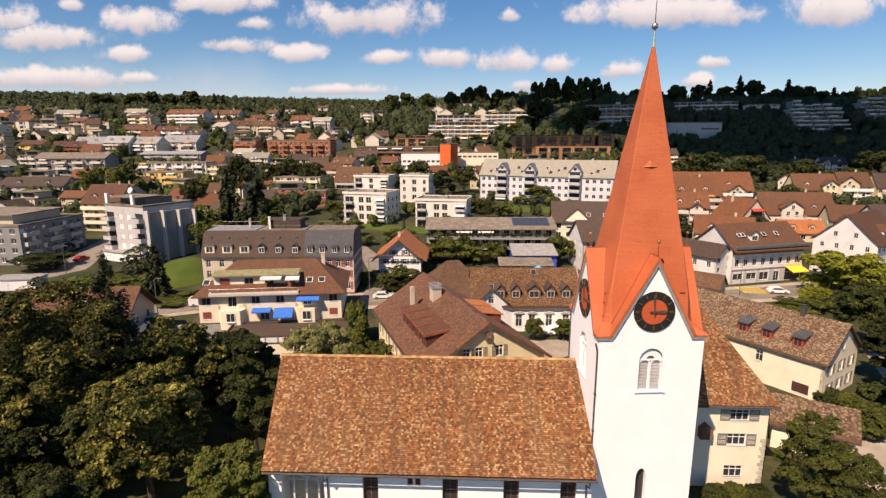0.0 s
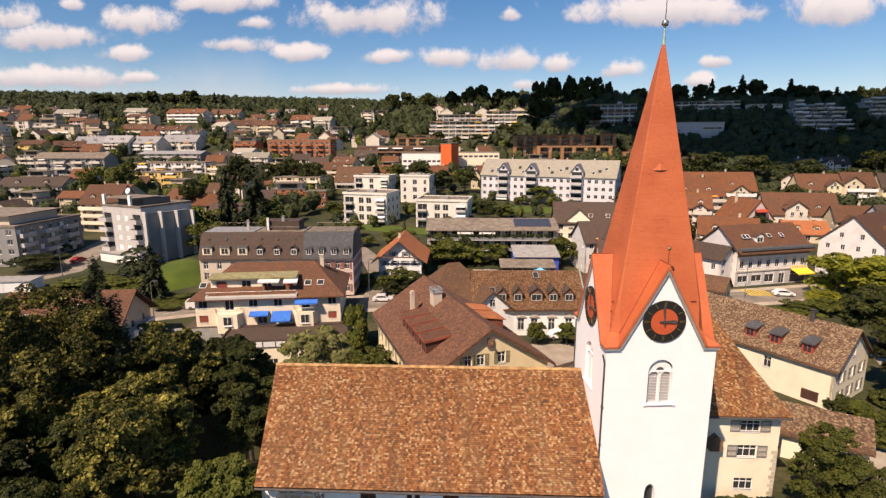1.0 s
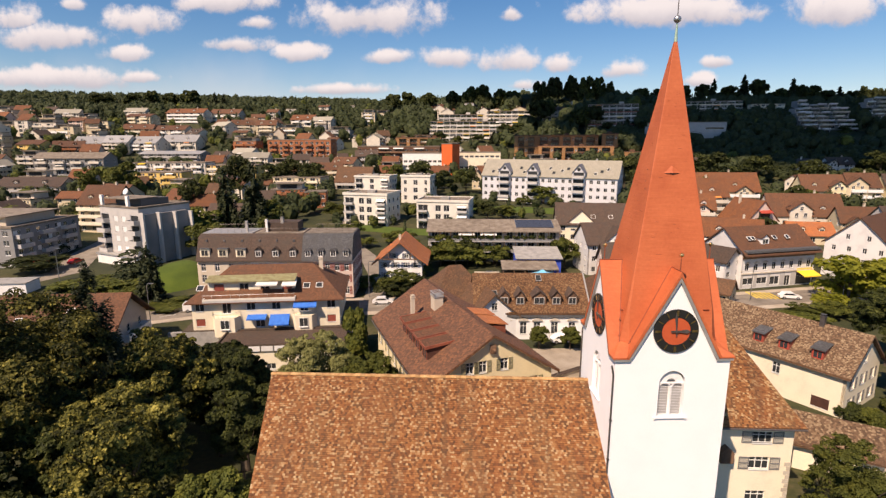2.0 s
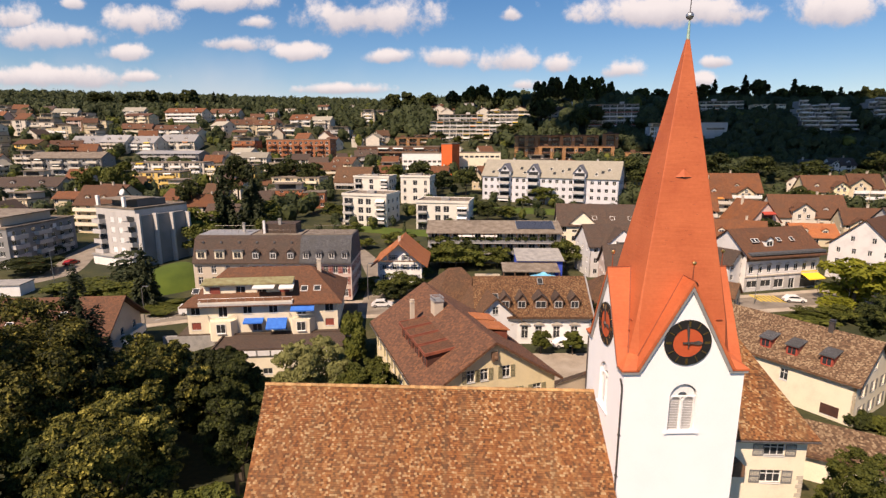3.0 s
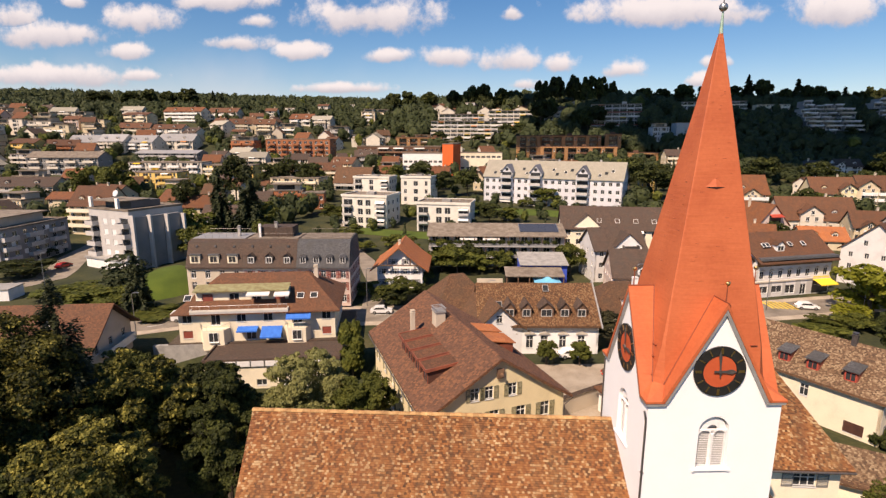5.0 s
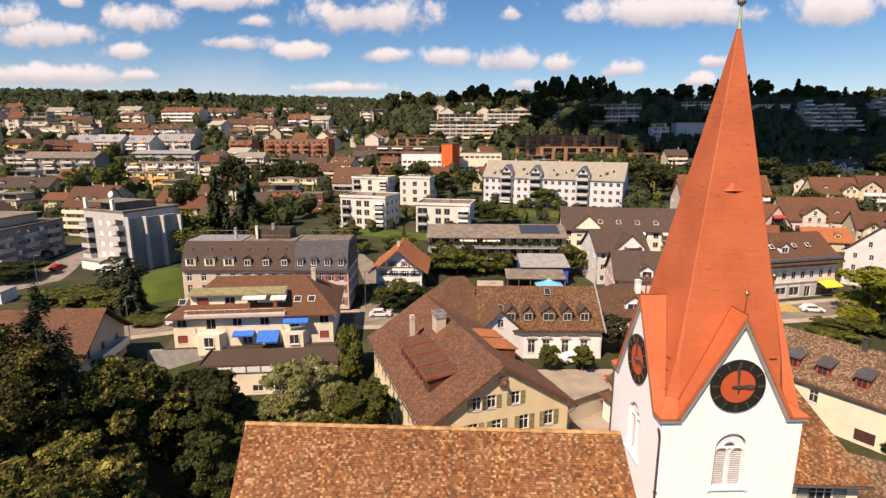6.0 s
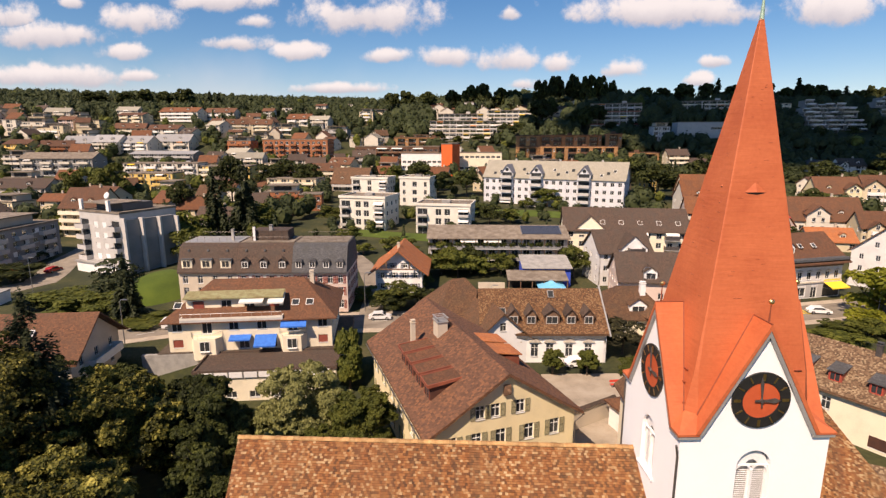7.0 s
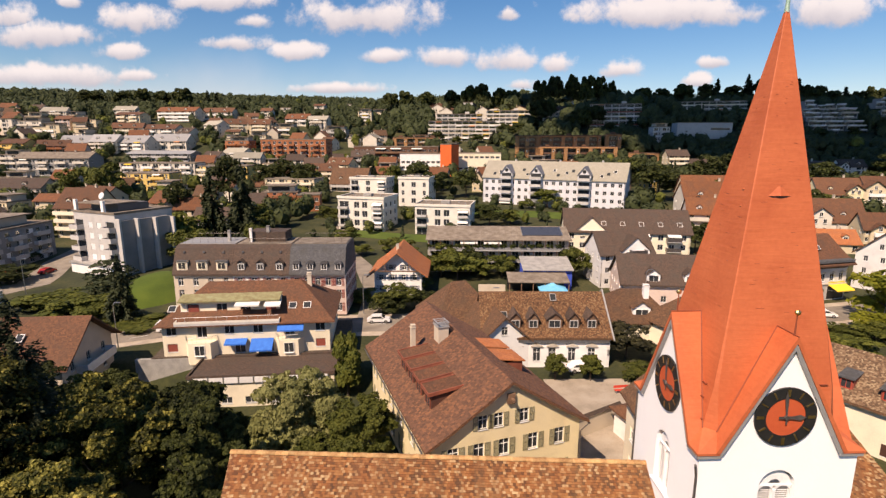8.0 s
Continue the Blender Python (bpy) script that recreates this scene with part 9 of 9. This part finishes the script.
def terrace_plants():
    g = np.random.RandomState(5)
    V = []
    for m, w, step, hs in PLANTS:
        mw = np.array(hs.matrix_world @ m)
        n = 40
        P = np.c_[g.uniform(-w / 2 + 0.5, w / 2 - 0.5, n), g.uniform(-0.7, 0.0, n), step + 0.75 + g.rand(n) * 0.75]
        P = P @ mw[:3, :3].T + mw[:3, 3]
        t, s = g.normal(size=(n, 3)) * 0.22, g.normal(size=(n, 3)) * 0.22
        V.append(np.stack([P - t, P - s, P + t, P + s], 1))
    V = np.concatenate(V).reshape(-1, 3)
    me = bpy.data.meshes.new("terrace_plants")
    me.from_pydata(V.tolist(), [], np.arange(len(V)).reshape(-1, 4).tolist())
    me.materials.append(M["leaf_dark"])
    tagged(new("terrace_plants", me), "shrubs and flowers along the terrace balconies", "plants", kind="stuff")


terrace_plants()

# grass mound beside the tower block
bm = bmesh.new()
rings = []
for i in range(7):
    f = i / 6
    rings.append([bm.verts.new((-71.5 + (1 - f) * 10.5 * math.cos(a) + f * 2.5, 122.5 + (1 - f) * 12 * math.sin(a) + f * 5.0, -0.2 + 4.3 * math.sin(f * math.pi / 2))) for a in (2 * math.pi * k / 28 for k in range(28))])
for a, b in zip(rings, rings[1:]):
    for k in range(28):
        bm.faces.new((a[k], a[(k + 1) % 28], b[(k + 1) % 28], b[k]))
bmesh.ops.remove_doubles(bm, verts=bm.verts[:], dist=0.001)
lawn = part("lawn_mound", bm, M["lawn"])
lawn.data.shade_smooth()
tagged(lawn, "bright green mown grass mound", "lawn", kind="structure")
ribbon("lawn_strip", "mown lawn in the churchyard", [(-24, 34), (-21, 44), (-19, 52)], 5, "lawn", 0.05, category="lawn")
ribbon("lawn_gardens", "green lawns between the apartment houses", [(-6, 228), (28, 224), (54, 216)], 13, "lawn", 0.06, category="lawn")
ribbon("lawn_court", "lawn below the white apartment blocks", [(-44, 190), (-24, 184), (-8, 180)], 9, "lawn", 0.06, category="lawn")
ribbon("field", "yellowish meadow below the ridge", [(-230, 600), (-110, 612), (-20, 600)], 40, "field", 0.5, category="meadow")


# ---- cars, posts, walls ----
def car(x, y, rot, key, label, van=False):
    c = thing("car", label, "car", pose(x, y, ground_z(x, y) + 0.07, 0, 0, rot))
    bm = bmesh.new()
    top = 1.9 if van else 1.45
    side = [(-2.1, 0.32), (-2.15, 0.75), (-1.75, 0.9), (-1.2, top - 0.04), (0.5, top), (1.15, 0.95), (2.0, 0.78), (2.15, 0.55), (2.1, 0.32)] if not van else [(-2.2, 0.32), (-2.25, 1.7), (-2.0, 1.95), (1.0, 1.95), (1.6, 1.1), (2.25, 0.9), (2.3, 0.32)]
    prism(bm, side, -0.82, 0.82, "y")
    body = part("body", bm, M[key], c)
    bmesh_w = bmesh.new()
    prism(bmesh_w, [(-1.45, 0.95), (-1.08, top - 0.13), (0.42, top - 0.1), (0.95, 0.97)] if not van else [(-0.2, 1.1), (-0.2, 1.75), (0.9, 1.75), (1.4, 1.1)], -0.835, 0.835, "y")
    part("side_window", bmesh_w, M["glass"], body)
    bm = bmesh.new()
    cbox(bm, (0, 0, 0), (0.03, 1.4, 0.62), pose(0.88, 0, top - 0.26, 0, -52) if not van else pose(1.33, 0, 1.55, 0, -30))
    part("windscreen", bm, M["glass"], body)
    for s in (-1, 1):
        for xx in (-1.3, 1.35):
            w = bmesh.new()
            bmesh.ops.create_cone(w, cap_ends=True, segments=14, radius1=0.32, radius2=0.32, depth=0.2, matrix=pose(xx, s * 0.78, 0.32, 90))
            wh = part("wheel", w, M["rubber"], c)
            w = bmesh.new()
            bmesh.ops.create_cone(w, cap_ends=True, segments=10, radius1=0.18, radius2=0.18, depth=0.21, matrix=pose(xx, s * 0.785, 0.32, 90))
            part("rim", w, M["steel"], wh)
        part("headlight", cbox(bmesh.new(), (2.08, s * 0.6, 0.68), (0.12, 0.3, 0.14)), M["frame"], c)
        part("tail_light", cbox(bmesh.new(), (-2.12, s * 0.62, 0.72), (0.08, 0.25, 0.14)), M["car_red"], c)
    return c


for x, y, r, k, lb, v in ((69.0, 114.2, -8, "car_white", "white estate car on the main street", False), (16.6, 87.0, 4, "car_white", "white car parked before the long white house", False), (-16.8, 107.0, 5, "car_white", "white car on the main street", False),
                          (-107, 116, 75, "car_dark", "dark car parked by the apartment blocks", False), (-104, 119, 75, "car_dark", "dark car parked on the upper street", False), (-109, 132, 80, "car_dark", "dark car parked on the upper street", False),
                          (-107.5, 140, 85, "car_red", "red car parked before the grey block", False), (-116, 138, 85, "car_red", "red car parked before the grey block", False), (52.5, 53, 60, "car_dark", "dark car in the lane by the old house", False), (-53, 100.5, 12, "car_white", "white van on the main street", True)):
    car(x, y, r, k, lb, v)


def street_lamp(x, y, h, rot=0):
    z = ground_z(x, y)
    p = thing("street_lamp", "slim grey steel street lamp", "street lamp", pose(x, y, z, 0, 0, rot), "street lamps")
    part("pole", tube(bmesh.new(), [(0, 0, 0), (0, 0, h * 0.95), (0.3, 0, h)], [0.09, 0.06, 0.05], 8), M["steel"], p)
    part("lamp_head", cbox(bmesh.new(), (0.8, 0, h), (1.0, 0.26, 0.12)), M["steel"], p)


for x, y, h in ((76.8, 109.8, 8.5), (60, 112.5, 8), (-20.5, 111.5, 8), (-57, 92, 8), (4, 103.5, 8), (-98, 122, 8), (36, 118.5, 8)):
    street_lamp(x, y, h)
for i in range(6):
    bm = box(bmesh.new(), -0.25, -2.5, 0, 0.25, 2.5, 0.012)
    tagged(part("crossing_stripe", bm, M["line_yellow"], m=pose(62.5 + 0.9 * i, 116.6 - 0.1 * i, 0.075, 0, 0, 0)), "yellow painted crossing stripe on asphalt", "road marking", kind="structure")
pts = [(-60, 95.3), (-48, 104), (-20, 105.5), (20, 111), (60, 116.7)]
for (x0, y0), (x1, y1) in zip(pts, pts[1:]):
    n = int(math.hypot(x1 - x0, y1 - y0) / 6)
    for i in range(n):
        f = (i + 0.5) / n
        bm = box(bmesh.new(), -1.4, -0.07, 0, 1.4, 0.07, 0.012)
        tagged(part("centre_line", bm, M["line"], m=pose(x0 + (x1 - x0) * f, y0 + (y1 - y0) * f, 0.085, 0, 0, math.degrees(math.atan2(y1 - y0, x1 - x0)))), "white dashed centre line", "road marking", kind="structure")

# garden wall between yard and churchyard, with a roofed gate pier
GW = thing("garden_wall", "rendered garden wall with dark coping", "wall", pose(14.6, 70.6, 0, 0, 0, 34))
part("wall", cbox(bmesh.new(), (0, 0, 1.2), (8.0, 0.4, 2.4)), M["beige"], GW)
bm = bmesh.new()
prism(bm, [(-0.35, 2.4), (0.35, 2.4), (0.0, 2.75)], -4.1, 4.1, "x")
part("coping", bm, M["tile_dark"], GW)
GP = thing("gatehouse", "small white gatehouse with brown tiled roof", "gatehouse", pose(18.6, 68.5, 0, 0, 0, 20))
part("wall", cbox(bmesh.new(), (0, 0, 1.6), (2.2, 5.0, 3.2)), M["white"], GP)
part("roof", hip_roof_bm(2.2, 5.0, 3.2, 1.3, 0.5, 0.02), M["tile_brown"], GP)
BN = thing("bench", "red slatted bench in the yard", "bench", pose(20.8, 80.5, 0, 0, 0, 10))
for i in range(4):
    part("slat", cbox(bmesh.new(), (0, -0.2 + 0.13 * i, 0.46), (2.6, 0.1, 0.04)), M["plastic_red"], BN)
for s in (-1, 1):
    part("leg", cbox(bmesh.new(), (s * 1.1, 0, 0.22), (0.08, 0.5, 0.44)), M["steel"], BN)
part("backrest", cbox(bmesh.new(), (0, 0.32, 0.8), (2.6, 0.04, 0.35)), M["plastic_red"], BN)

# small flat-roofed garage by the upper street
GA = thing("garage", "low white garage beside the parked cars", "garage", pose(-101.5, 112.5, 0, 0, 0, 10))
part("wall", cbox(bmesh.new(), (0, 0, 1.2), (9, 5, 2.4)), M["white"], GA)
part("roof", cbox(bmesh.new(), (0, 0, 2.5), (9.4, 5.4, 0.2)), M["concrete"], GA)
part("door", cbox(bmesh.new(), (-2.5, -2.52, 1.05), (3.0, 0.06, 2.1)), M["shut_white"], GA)

# heaped cloud mass added out of view, towards the sun, to shade the east slope
cl = bmesh.new()
g = random.Random(5)
base = Vector((230, 388, 36)) + to_sun * (380 / to_sun.z)
for i in range(64):
    a, q = g.uniform(0, 6.28), math.sqrt(g.random())
    r = g.uniform(26, 46)
    ball(cl, base + Vector((q * 120 * math.cos(a), 14 + q * 98 * math.sin(a), g.uniform(0, 20))), r, 14, 10, 0.55)
for i in range(26):
    a, q = g.uniform(0, 6.28), math.sqrt(g.random())
    ball(cl, base + Vector((15 + q * 180 * math.cos(a), 185 + q * 70 * math.sin(a), 25 + g.uniform(0, 20))), g.uniform(30, 48), 12, 8, 0.55)
# extra lobes aimed along the sun to darken single flats, houses and ridge trees
for x, y, z, r in ((40, 373, 33, 12), (58, 374, 36, 13), (75, 373, 36, 13), (92, 369, 35, 14), (58, 446, 50, 18), (75, 464, 55, 18), (97, 506, 64, 18), (86, 421, 45, 20), (110, 440, 50, 25), (70, 502, 75, 18), (100, 502, 80, 20),
                   (42, 516, 75, 13), (22, 517, 75, 12), (3, 518, 75, 12), (-15, 522, 73, 11), (60, 520, 70, 16), (130, 500, 70, 20), (110, 402, 40, 18), (120, 470, 55, 25), (150, 440, 50, 30)):
    ball(cl, Vector((x, y, z)) + to_sun * ((418 - z) / to_sun.z), r, 12, 8, 0.55)
cloud = part("cloud", cl, M["cloud"])
cloud.data.shade_smooth()
tagged(cloud, "unseen cloud mass added to shade the east slope", "cloud")


# clipped hedge at the foot of the parsonage gable
def hedge(x0, y0, x1, y1, h, seed):
    g = random.Random(seed)
    n = 9
    blobs = [(x0 + (x1 - x0) * (i + 0.5) / n, y0 + (y1 - y0) * (i + 0.5) / n, 0.5 * h + g.uniform(-0.05, 0.05), 0.75, 0.6, 0.55 * h) for i in range(n)]
    hg = thing("hedge", "clipped green hedge at the foot of the house", "hedge", pose(0, 0, 0))
    part("leaves", leaf_mesh("leaves", blobs, 2600, 0.16, seed, M["leaf_bright"]), None, hg)


hedge(5.4, 64.6, 10.8, 64.9, 1.5, 91)
